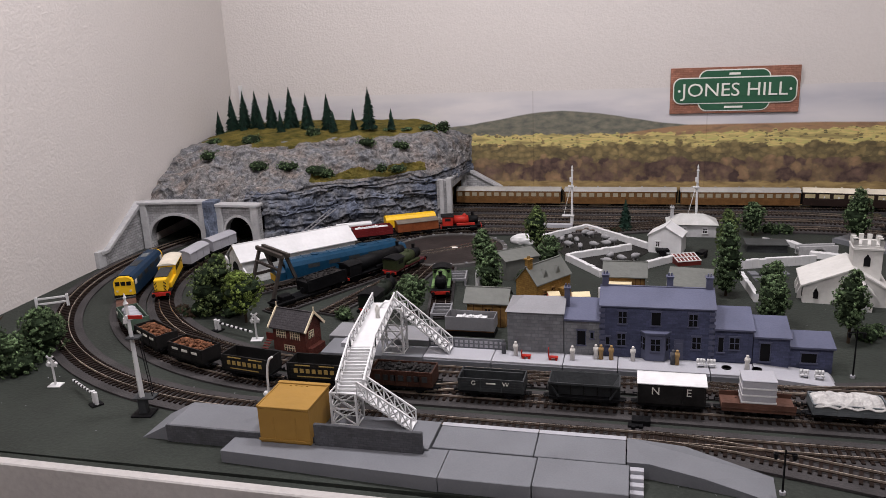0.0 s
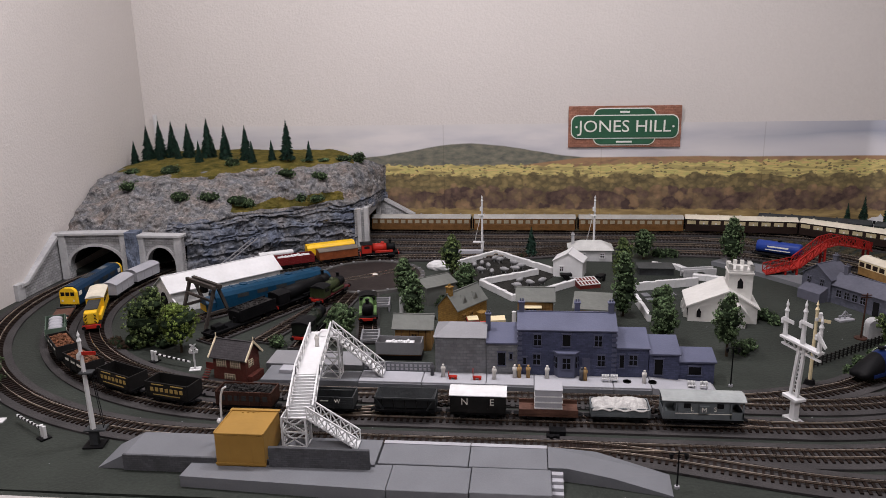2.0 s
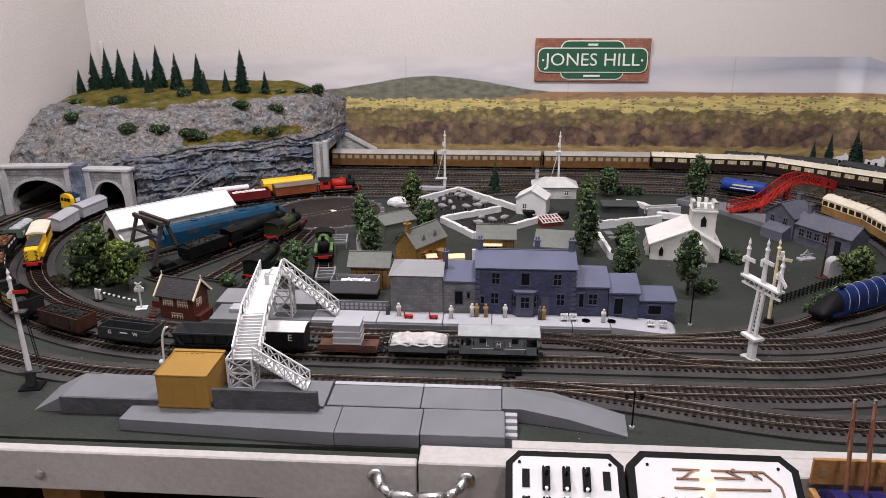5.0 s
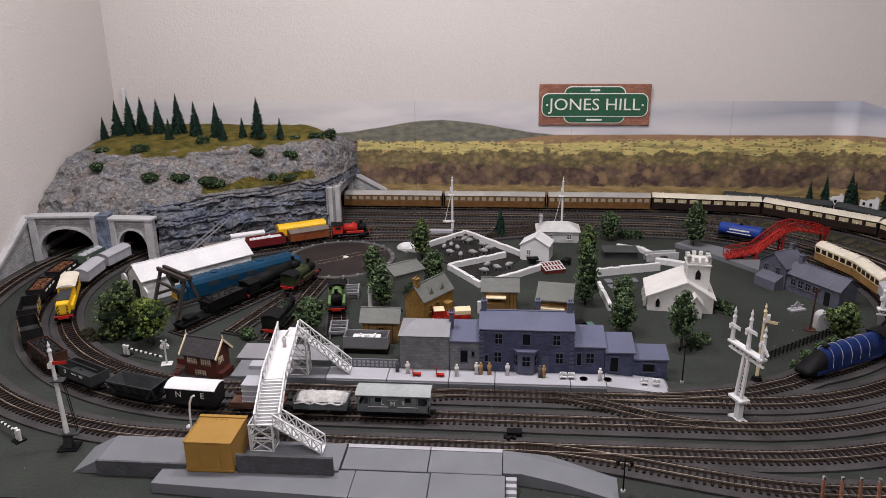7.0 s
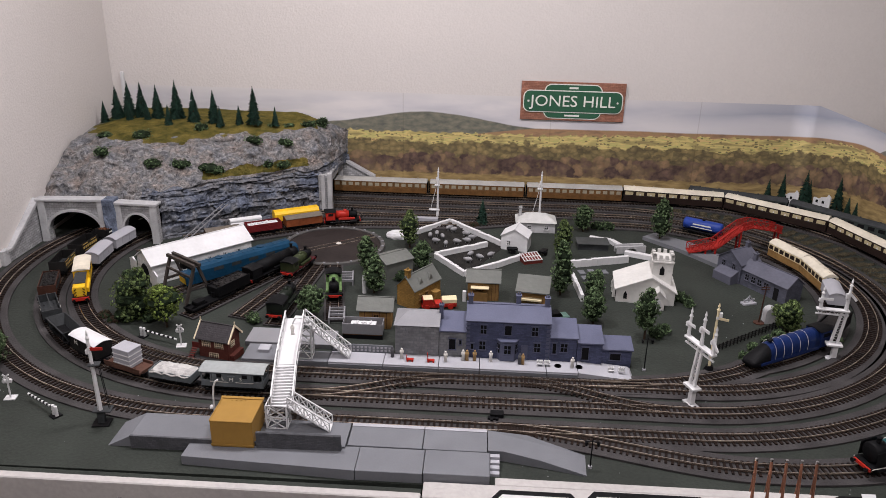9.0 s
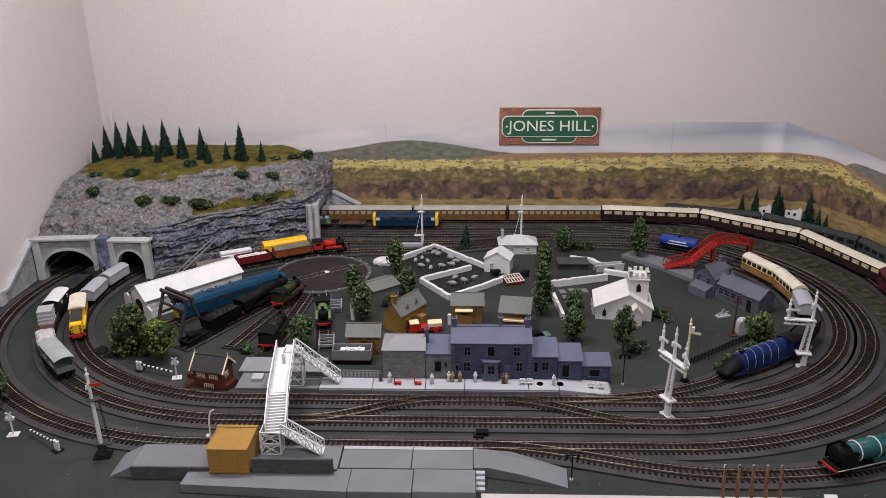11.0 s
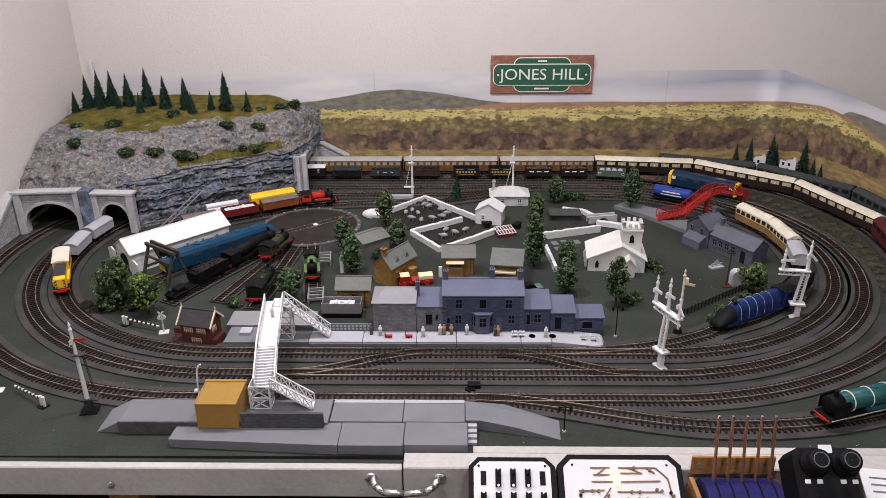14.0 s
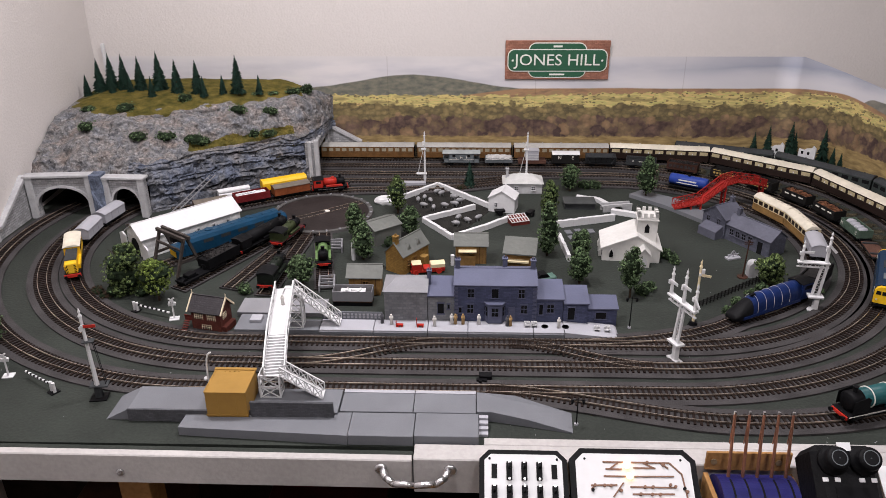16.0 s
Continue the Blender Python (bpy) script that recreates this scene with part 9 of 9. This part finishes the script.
def branch_station():
    th = thing("branch_station", pose(0.424, 0.762, 0, 0, 0, -58), "unpainted blue-grey plastic station building with slate roofs", "building")
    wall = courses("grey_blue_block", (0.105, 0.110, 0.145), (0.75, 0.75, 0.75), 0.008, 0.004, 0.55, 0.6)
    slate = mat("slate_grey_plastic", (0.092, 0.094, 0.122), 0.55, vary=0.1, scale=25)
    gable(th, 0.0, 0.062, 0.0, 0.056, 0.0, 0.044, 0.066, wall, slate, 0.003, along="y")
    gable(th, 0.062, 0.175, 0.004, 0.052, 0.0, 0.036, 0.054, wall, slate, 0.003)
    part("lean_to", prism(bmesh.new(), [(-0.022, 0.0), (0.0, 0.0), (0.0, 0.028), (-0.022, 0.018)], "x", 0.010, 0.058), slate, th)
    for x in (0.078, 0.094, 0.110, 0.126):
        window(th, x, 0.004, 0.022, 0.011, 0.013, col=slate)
    for x in (0.016, 0.044):
        window(th, x, 0.0, 0.034, 0.009, 0.012, col=slate)
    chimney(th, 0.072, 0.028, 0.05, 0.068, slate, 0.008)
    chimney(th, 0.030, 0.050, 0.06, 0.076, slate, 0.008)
    part("door", bx(0.146, 0.157, 0.0030, 0.0040, 0, 0.026), DARK, th)


branch_station()
th = thing("gate_trestle", pose(0.448, 0.612, 0, 0, 0, 20), "small pale grey crossing gate trestle", "gate")
part("base", bx(-0.015, 0.015, -0.007, 0.007, 0, 0.004, 0.0005), PLATPALE, th)
for s in (-0.012, 0.0, 0.012):
    part("strut", bar(bmesh.new(), (s, 0, 0.004), (0, 0, 0.018), 0.0015, 0.0015), PLATPALE, th)
part("rail", bx(-0.013, 0.013, -0.001, 0.001, 0.009, 0.0105), PLATPALE, th)
th = thing("telegraph_pole", pose(0.441, 0.528, 0), "dark brown telegraph pole on a round foot", "pole")
part("pole", rod(bmesh.new(), (0, 0, 0), (0.002, 0, 0.078), 0.0016, 0.0012, 8), WAGON_BROWN, th)
part("foot", rod(bmesh.new(), (0, 0, 0), (0, 0, 0.002), 0.010, n=16), WAGON_BROWN, th)
for z in (0.070, 0.074):
    part("crossarm", bx(-0.007, 0.009, -0.0008, 0.0008, z, z + 0.0015), WAGON_BROWN, th)
th = thing("pale_shelter", pose(0.462, 0.535, 0), "pale grey plastic round-topped shelter", "shelter")
part("shell", prism(bmesh.new(), [(-0.011, 0), (0.011, 0), (0.011, 0.022)] + [(0.011 * math.cos(math.pi * k / 8), 0.022 + 0.010 * math.sin(math.pi * k / 8)) for k in range(1, 8)] + [(-0.011, 0.022)], "y", -0.009, 0.009), STONE_PLAIN, th)
th = thing("yard_fence", pose(0, 0, 0), "dark brown post and rail fence behind the bay line", "fence")
f0, f1 = Vector((0.325, 0.405, 0)), Vector((0.482, 0.520, 0))
for k in range(20):
    c = f0.lerp(f1, k / 19)
    part("post", bx(c.x - 0.001, c.x + 0.001, c.y - 0.001, c.y + 0.001, 0, 0.015), WAGON_BLACK, th)
for z in (0.004, 0.008, 0.012):
    part("rail", bar(bmesh.new(), f0 + Vector((0, 0, z)), f1 + Vector((0, 0, z)), 0.0012, 0.0018), WAGON_BLACK, th)
th = thing("bay_signal", pose(0.297, 0.340, 0, 0, 0, -10), "cream lattice signal post with an arm at its top", "signal", "signals")
part("foot", rod(bmesh.new(), (0, 0, 0), (0, 0, 0.010), 0.009, 0.006, 12), BLACK, th)
bm = rod(bmesh.new(), (0, 0, 0.008), (0, 0, 0.112), 0.0026, 0.0020, 6)
finial(bm, 0, 0, 0.112)
part("post", bm, CREAM, th)
arm(th, 0.002, 0.100, 0.016, CREAM, -0.003, 8)
part("lamp", bx(0.002, 0.007, -0.004, 0.001, 0.102, 0.110, 0.0004), WHITE, th)


def standard_lamp(x, y, h, label):
    th = thing("yard_lamp", pose(x, y, 0), label, "lamp", "yard lamps")
    part("post", rod(bmesh.new(), (0, 0, 0), (0, 0, h), 0.0011, 0.0008, 6), BLACK, th)
    part("foot", rod(bmesh.new(), (0, 0, 0), (0, 0, 0.003), 0.003, n=8), PLATPALE, th)
    part("crossarm", bx(-0.009, 0.009, -0.0006, 0.0006, h - 0.004, h - 0.003), BLACK, th)
    for s in (-0.008, 0.008):
        part("lantern", rod(bmesh.new(), (s, 0, h - 0.010), (s, 0, h - 0.004), 0.0016, 0.0026, 8), BLACK, th)


standard_lamp(0.187, 0.330, 0.062, "thin black lamp post beside the station")
standard_lamp(0.064, 0.062, 0.046, "thin black double lamp post beside the platform ramp")
th = thing("white_obelisk", pose(-0.326, 0.588, 0), "plain white pointed post", "post")
part("post", lathe(bmesh.new(), [(0.0042, 0), (0.0042, 0.030), (0.003, 0.038), (0.0004, 0.046)], 14), WHITE, th)
for x, y, s in ((-0.062, 0.170, 1.0), (-0.075, 0.112, 0.8), (-0.07, 0.163, 0.6)):
    th = thing("point_motor", pose(x, y, 0), "small black point motor box beside the track", "point motor", "point motors")
    part("case", bx(-0.010 * s, 0.010 * s, -0.006 * s, 0.006 * s, 0, 0.010 * s, 0.0008), BLACK, th)
    part("lever", bx(-0.002, 0.002, -0.012 * s, -0.006 * s, 0.002, 0.006), BLACK, th)
th = thing("buffer_block", pose(-0.245, 1.030, 0), "low pale grey loading dock beside the yard line", "dock")
part("slab", bx(-0.042, 0.042, -0.007, 0.007, 0, 0.010, 0.0006), PLATPALE, th)
for i, (x, y, h) in enumerate(((0.700, 1.272, 0.075), (0.735, 1.262, 0.095), (0.790, 1.248, 0.110), (0.805, 1.255, 0.080), (0.862, 1.205, 0.105), (0.880, 1.180, 0.060), (0.892, 1.160, 0.050))):
    f = fir(h, h * 0.2, 300 + i)
    f.matrix_basis = pose(x, y, 0)
for x, y, t in ((0.755, 1.255, -30), (0.83, 1.225, -40)):
    th = thing("white_ruin", pose(x, y, 0, 0, 0, t), "white plastic ruined castle wall in the far corner", "ruin", "far ruins")
    part("wall", prism(bmesh.new(), [(-0.022, 0), (0.022, 0), (0.022, 0.044), (0.014, 0.052), (0.010, 0.044), (-0.004, 0.041), (-0.010, 0.036), (-0.022, 0.038)], "y", -0.004, 0.004), WHITE, th)
    for k in (-0.012, 0.004):
        part("window", bx(k - 0.003, k + 0.003, -0.0046, -0.0038, 0.026, 0.034), DARK, th)

# ---- figurines and platform clutter: plain shapes ----
FIG = [mat("figurine_white", (0.62, 0.60, 0.57), 0.6, vary=0.1), mat("figurine_grey", (0.09, 0.09, 0.10), 0.6, vary=0.1), mat("figurine_tan", (0.34, 0.22, 0.10), 0.6, vary=0.1)]


def figurine(x, y, z, k, h=0.0195):
    bm = lathe(bmesh.new(), [(0.0030, 0.0), (0.0026, h * 0.45), (0.0036, h * 0.62), (0.0033, h * 0.78), (0.0012, h * 0.84), (0.0019, h * 0.90), (0.0016, h * 0.98), (0.0004, h)], 10)
    ob = part("figurine", bm, FIG[k], None, "", True, pose(x, y, z))
    tagged(ob, "tiny plain standing model figurine on the platform", "figurine", "platform figurines")


for px, k in ((245, 1), (283, 0), (456, 0), (524, 0), (539, 2), (569, 2), (632, 0), (745, 1), (757, 2), (948, 0)):
    figurine(-0.2335 + (px - 253) * 0.000427, 0.307 + 0.004 * (px % 3), 0.0127, k)
figurine(-0.3905, 0.262, 0.0757, 0, 0.018)
for x, m_, label in ((-0.206, RED, "red luggage trolley"), (-0.171, RED, "small orange-red sack barrow")):
    th = thing("luggage_trolley", pose(x, 0.304, 0.0125), label + " on the platform", "trolley", "platform trolleys")
    part("deck", bx(-0.006, 0.006, -0.003, 0.003, 0.003, 0.0045), m_, th)
    part("handle", bx(-0.0065, -0.0055, -0.003, 0.003, 0.0045, 0.010 if x < -0.2 else 0.016), m_, th)
    for s in (-0.004, 0.004):
        part("wheel", rod(bmesh.new(), (s, -0.003, 0.0018), (s, 0.003, 0.0018), 0.0018, n=10), m_, th)
for x in (0.010, 0.022, 0.128, 0.145):
    th = thing("platform_bench", pose(x, 0.308, 0.0125 if x < 0.1 else 0.006), "white plastic bench with seated shapes on the platform", "bench", "platform benches")
    part("seat", bx(-0.005, 0.005, -0.003, 0.003, 0.004, 0.0052), WHITE, th)
    part("back", bx(-0.005, 0.005, 0.0022, 0.003, 0.0052, 0.010), WHITE, th)
    for s in (-0.0045, 0.0045):
        part("leg", bx(s - 0.0005, s + 0.0005, -0.003, 0.003, 0, 0.004), WHITE, th)
    for s in (-0.003, 0.001, 0.0045):
        part("bundle", ball(bmesh.new(), (s - 0.001, 0, 0.0082), 0.0021, 1, (0.9, 0.9, 1.6)), WHITE, th)
for x in (0.040, 0.075):
    th = thing("hoop", pose(x, 0.309, 0.0127), "small black hoop lying on the platform", "hoop", "hoops")
    part("ring", lathe(bmesh.new(), [(0.0045, 0.0), (0.0045, 0.0012), (0.0058, 0.0012), (0.0058, 0.0)], 20), BLACK, th)

# ---- front handle, control panels, lever frame, throttles ----
th = thing("drawer_handle", pose(-0.157, -0.022, -0.012), "bowed chromed steel handle on the white fascia", "handle")
bm = bmesh.new()
pts = [Vector((-0.044, 0, 0)), Vector((-0.039, -0.014, -0.002)), Vector((-0.028, -0.022, -0.005)), Vector((0, -0.024, -0.006)), Vector((0.028, -0.022, -0.005)), Vector((0.039, -0.014, -0.002)), Vector((0.044, 0, 0))]
for p, q in zip(pts, pts[1:]):
    rod(bm, p, q, 0.0048, n=12)
for p in pts[1:-1]:
    ball(bm, p, 0.0048, 2)
part("grip", bm, CHROME, th, smooth=True)
for s in (-0.046, 0.046):
    part("mount", lathe(bmesh.new(), [(0.0085, 0.0), (0.0085, -0.002), (0.005, -0.0035), (0.0022, -0.003)], 18, "y", (s, 0, 0)), CHROME, th, smooth=True)


def plate(w, h, c, z0, z1):
    prof = [(-w + c, -h), (w - c, -h), (w, -h + c), (w, h - c), (w - c, h), (-w + c, h), (-w, h - c), (-w, -h + c)]
    return prism(bmesh.new(), prof, "z", z0, z1)


PANELWHITE = mat("white_panel", (0.58, 0.58, 0.59), 0.35, vary=0.03, scale=20, bump=0.02)
COPPER = mat("brown_track_line", (0.20, 0.11, 0.075), 0.5, vary=0.1, bump=0)
TILTED = 32


def switch_panel():
    th = thing("switch_panel", pose(-0.017, -0.079, -0.006, TILTED), "white point switch panel with black levers in a black frame", "control panel", "control panels")
    part("frame", plate(0.0560, 0.062, 0.012, -0.012, 0.0), BLACK, th)
    part("face", plate(0.0495, 0.056, 0.008, 0.0, 0.0012), PANELWHITE, th)
    for x in (-0.043, 0.043):
        part("screw", rod(bmesh.new(), (x, 0.050, 0.001), (x, 0.050, 0.002), 0.0016, n=10), BLACK, th)
    for r, y in enumerate((0.034, 0.004, -0.026)):
        for k in range(5):
            x = -0.0370 + 0.0190 * k
            if r == 0 and k in (0, 4):
                part("blank", bx(x - 0.0035, x + 0.0035, y - 0.009, y + 0.009, 0.001, 0.0022), BLACK, th)
                continue
            sw = part("switch", bx(x - 0.0036, x + 0.0036, y - 0.0115, y + 0.0115, 0.001, 0.0060, 0.0006), BLACK, th, "black lever switch")
            part("lever", bx(x - 0.0014, x + 0.0014, y + 0.002, y + 0.007, 0.006, 0.016, 0.0004), BLACK, sw)
            for e in (0.0105, -0.0105):
                part("terminal", rod(bmesh.new(), (x, y + e, 0.002), (x, y + e, 0.0066), 0.0017, n=10), CHROME, sw)


switch_panel()


def mimic_panel():
    th = thing("mimic_panel", pose(0.122, -0.077, -0.005, TILTED), "white track diagram panel with glowing lamps in a black frame", "control panel", "control panels")
    part("frame", plate(0.0800, 0.064, 0.014, -0.012, 0.0), BLACK, th)
    part("face", plate(0.0725, 0.057, 0.010, 0.0, 0.0012), PANELWHITE, th)
    for x0, y0, x1, y1 in ((-0.038, 0.040, -0.012, 0.040), (-0.002, 0.040, 0.046, 0.040), (-0.035, 0.031, -0.014, 0.031), (0.000, 0.033, 0.028, 0.033), (-0.038, 0.022, -0.008, 0.022), (0.000, 0.022, 0.050, 0.023), (-0.055, 0.010, -0.022, 0.011), (-0.006, 0.009, 0.050, 0.009), (-0.004, 0.000, 0.048, 0.001), (-0.004, -0.009, 0.056, -0.008), (-0.055, 0.005, -0.050, 0.010), (0.046, 0.040, 0.060, 0.026), (0.060, 0.026, 0.064, -0.010), (-0.028, -0.004, -0.014, 0.014), (0.012, 0.040, 0.026, 0.033), (0.034, 0.040, 0.044, 0.033), (-0.030, 0.031, -0.018, 0.040)):
        part("track_line", bar(bmesh.new(), (x0, y0 + 0.006, 0.0016), (x1, y1 + 0.006, 0.0016), 0.0018, 0.0018), COPPER, th)
    glow = emit("warm_lamp_glow", (1.0, 0.62, 0.22), 6.0)
    for x, y, r in ((-0.0085, 0.036, 0.0050), (-0.0060, 0.022, 0.0045), (0.036, -0.012, 0.0040)):
        part("lamp", ball(bmesh.new(), (x, y + 0.006, 0.004), r, 2, (1, 1, 0.7)), glow, th, "small glowing warm lamp", True)
    for x, y in ((-0.050, 0.010), (-0.038, 0.010), (-0.030, 0.010), (-0.053, 0.004), (-0.018, 0.004), (0.006, 0.000), (0.020, 0.000), (0.030, 0.000), (0.012, 0.009), (0.022, 0.009), (0.044, 0.012), (0.050, 0.010), (0.061, 0.008), (0.064, 0.004), (0.018, 0.040), (0.038, 0.037)):
        part("button", rod(bmesh.new(), (x, y + 0.006, 0.001), (x, y + 0.006, 0.0042), 0.0020, n=12), BLACK if int(x * 1000) % 2 else COPPER, th)
    part("selector", bx(-0.046, -0.022, -0.028, -0.008, 0.001, 0.007, 0.001), BLACK, th)
    for x in (-0.064, 0.064):
        part("screw", rod(bmesh.new(), (x * 0.95, 0.050, 0.001), (x * 0.95, 0.050, 0.002), 0.0015, n=10), BLACK, th)


mimic_panel()


def lever_frame():
    th = thing("lever_frame", pose(0.276, -0.064, -0.016), "row of copper signal levers rising from a blue drum", "lever frame")
    blue = mat("violet_blue_plastic", (0.016, 0.016, 0.098), 0.4, vary=0.15, scale=25)
    prof = [(0.040 * math.cos(math.pi * k / 14), 0.040 * math.sin(math.pi * k / 14) - 0.010) for k in range(15)]
    part("drum", prism(bmesh.new(), prof, "x", -0.050, 0.044), blue, th, "violet-blue slotted drum")
    for k in range(5):
        x = -0.036 + 0.0178 * k
        part("slot", prism(bmesh.new(), [(0.0405 * math.cos(math.pi * j / 20), 0.0405 * math.sin(math.pi * j / 20) - 0.010) for j in range(9, 18)] + [(0.038 * math.cos(math.pi * j / 20), 0.038 * math.sin(math.pi * j / 20) - 0.010) for j in range(17, 8, -1)], "x", x - 0.0012, x + 0.0012), BLACK, th)
        cop = mat("copper_lever", (0.42, 0.20, 0.13), 0.4, metal=0.7, vary=0.15, scale=40)
        lv = part("lever", rod(bmesh.new(), (x, 0.012, 0.022), (x + 0.001, 0.030, 0.112), 0.0022, 0.0017, 10), cop, th, "copper-coloured lever")
        part("catch", bx(x - 0.0030, x - 0.0019, 0.022, 0.0235, 0.072, 0.100, 0.0002), cop, lv)
        part("lever_tip", rod(bmesh.new(), (x + 0.001, 0.030, 0.110), (x + 0.001, 0.0302, 0.115), 0.0018, n=10), CHROME, lv)
    part("backboard", bx(-0.058, 0.050, 0.036, 0.040, 0.018, 0.046, 0.0006), WOOD, th, "varnished wooden backboard")
    for s in (-0.048, 0.034):
        part("screw", rod(bmesh.new(), (s, 0.0365, 0.032), (s, 0.0345, 0.032), 0.0042, n=14), mat("dull_brass_screw", (0.30, 0.22, 0.13), 0.6, metal=0.3, vary=0.2), th)
    part("base_plank", bx(-0.060, 0.052, -0.05, 0.034, -0.016, -0.010, 0.0006), WOOD, th)
    for s in (-0.060, 0.047):
        part("side_plank", bx(s, s + 0.006, -0.050, 0.034, -0.010, 0.016, 0.0006), WOOD, th)


lever_frame()


def throttles():
    th = thing("throttle_unit", pose(0.361, -0.080, 0.034, 40), "black twin throttle controller with two ringed knobs", "controller")
    part("body", bx(-0.040, 0.036, -0.045, 0.038, -0.03, 0.030, 0.008), BLACK, th)
    part("screen", bx(-0.020, 0.018, -0.042, -0.012, 0.0300, 0.0308), DARK, th, "dark display window")
    part("stem", bx(-0.024, 0.020, -0.060, -0.040, -0.03, 0.035, 0.004), BLACK, th)
    for s in (-0.019, 0.017):
        kb = part("knob", lathe(bmesh.new(), [(0.0172, 0.0), (0.0172, 0.006), (0.0140, 0.0065), (0.0138, 0.018), (0.0125, 0.0215), (0.0090, 0.0225), (0.001, 0.0220)], 40, "z", (s, 0.018, 0.030)), BLACK, th, smooth=True)
        part("ring", lathe(bmesh.new(), [(0.0082, 0.0520), (0.0082, 0.0531), (0.0091, 0.0531), (0.0091, 0.0520)], 40, "z", (s, 0.018, 0.0)), WAGON_MID, kb, "pale grey ring")
    for x in (-0.030, -0.016, 0.012, 0.026):
        part("label_tag", bx(x - 0.0034, x + 0.0034, -0.006, -0.001, 0.0300, 0.0308, 0.0003), PANELWHITE, th)
    part("label_tag", bx(-0.010, 0.006, 0.030, 0.040, 0.0300, 0.0306), PANELWHITE, th)
    th = thing("paper_sheet", pose(0.462, -0.075, 0.000, 18, 0, -8), "white printed sheet lying beside the controls", "paper")
    part("sheet", bx(-0.035, 0.060, -0.060, 0.045, 0, 0.0015), PANELWHITE, th)
    for k in range(7):
        part("text_bar", bx(-0.025, 0.030 + 0.006 * (k % 3), 0.030 - 0.010 * k, 0.0325 - 0.010 * k, 0.0015, 0.0018), WAGON_MID, th)


throttles()
structure("control_shelf", bx(-0.072, 0.62, -0.165, -0.022, -0.125, -0.118, 0.001), WOOD, "pine shelf that carries the control panels", "shelf")
for x in (-0.068, 0.052, 0.222, 0.336):
    th = thing("shelf_bracket", pose(x, -0.1, -0.118), "pine bracket between shelf and panels", "bracket", "shelf brackets")
    part("web", prism(bmesh.new(), [(-0.060, 0.0), (0.076, 0.0), (0.076, 0.066), (-0.030, 0.024)], "x", -0.004, 0.004), WOOD, th)
for x in (-0.56, -0.9, 0.9):
    th = thing("table_leg", pose(x, 0.03, -0.85), "square pine leg under the baseboard", "leg", "table legs")
    part("post", bx(-0.022, 0.022, -0.022, 0.022, 0, 0.838, 0.001), WOOD, th)
structure("under_panel", bx(-1.13, 2.3, 0.45, 0.47, -0.84, -0.014), mat("dark_brown_board", (0.035, 0.022, 0.018), 0.8, vary=0.3, scale=6), "dark board closing the space under the layout", "panel")
for x0, x1, z, m_, lab in ((-0.40, -0.22, -0.20, MAROON, "dark red storage box under the board"), (-0.72, -0.60, -0.22, BAUXITE, "brown cardboard box under the board"), (-0.20, -0.02, -0.24, BLACK, "black storage crate under the board")):
    th = thing("storage_box", pose(0, 0, 0), lab, "box", "storage boxes")
    part("carton", bx(x0, x1, 0.10, 0.30, -0.85, z, 0.004), m_, th)
    part("lid", bx(x0 - 0.004, x1 + 0.004, 0.096, 0.304, z, z + 0.012, 0.002), m_, th)

motions()
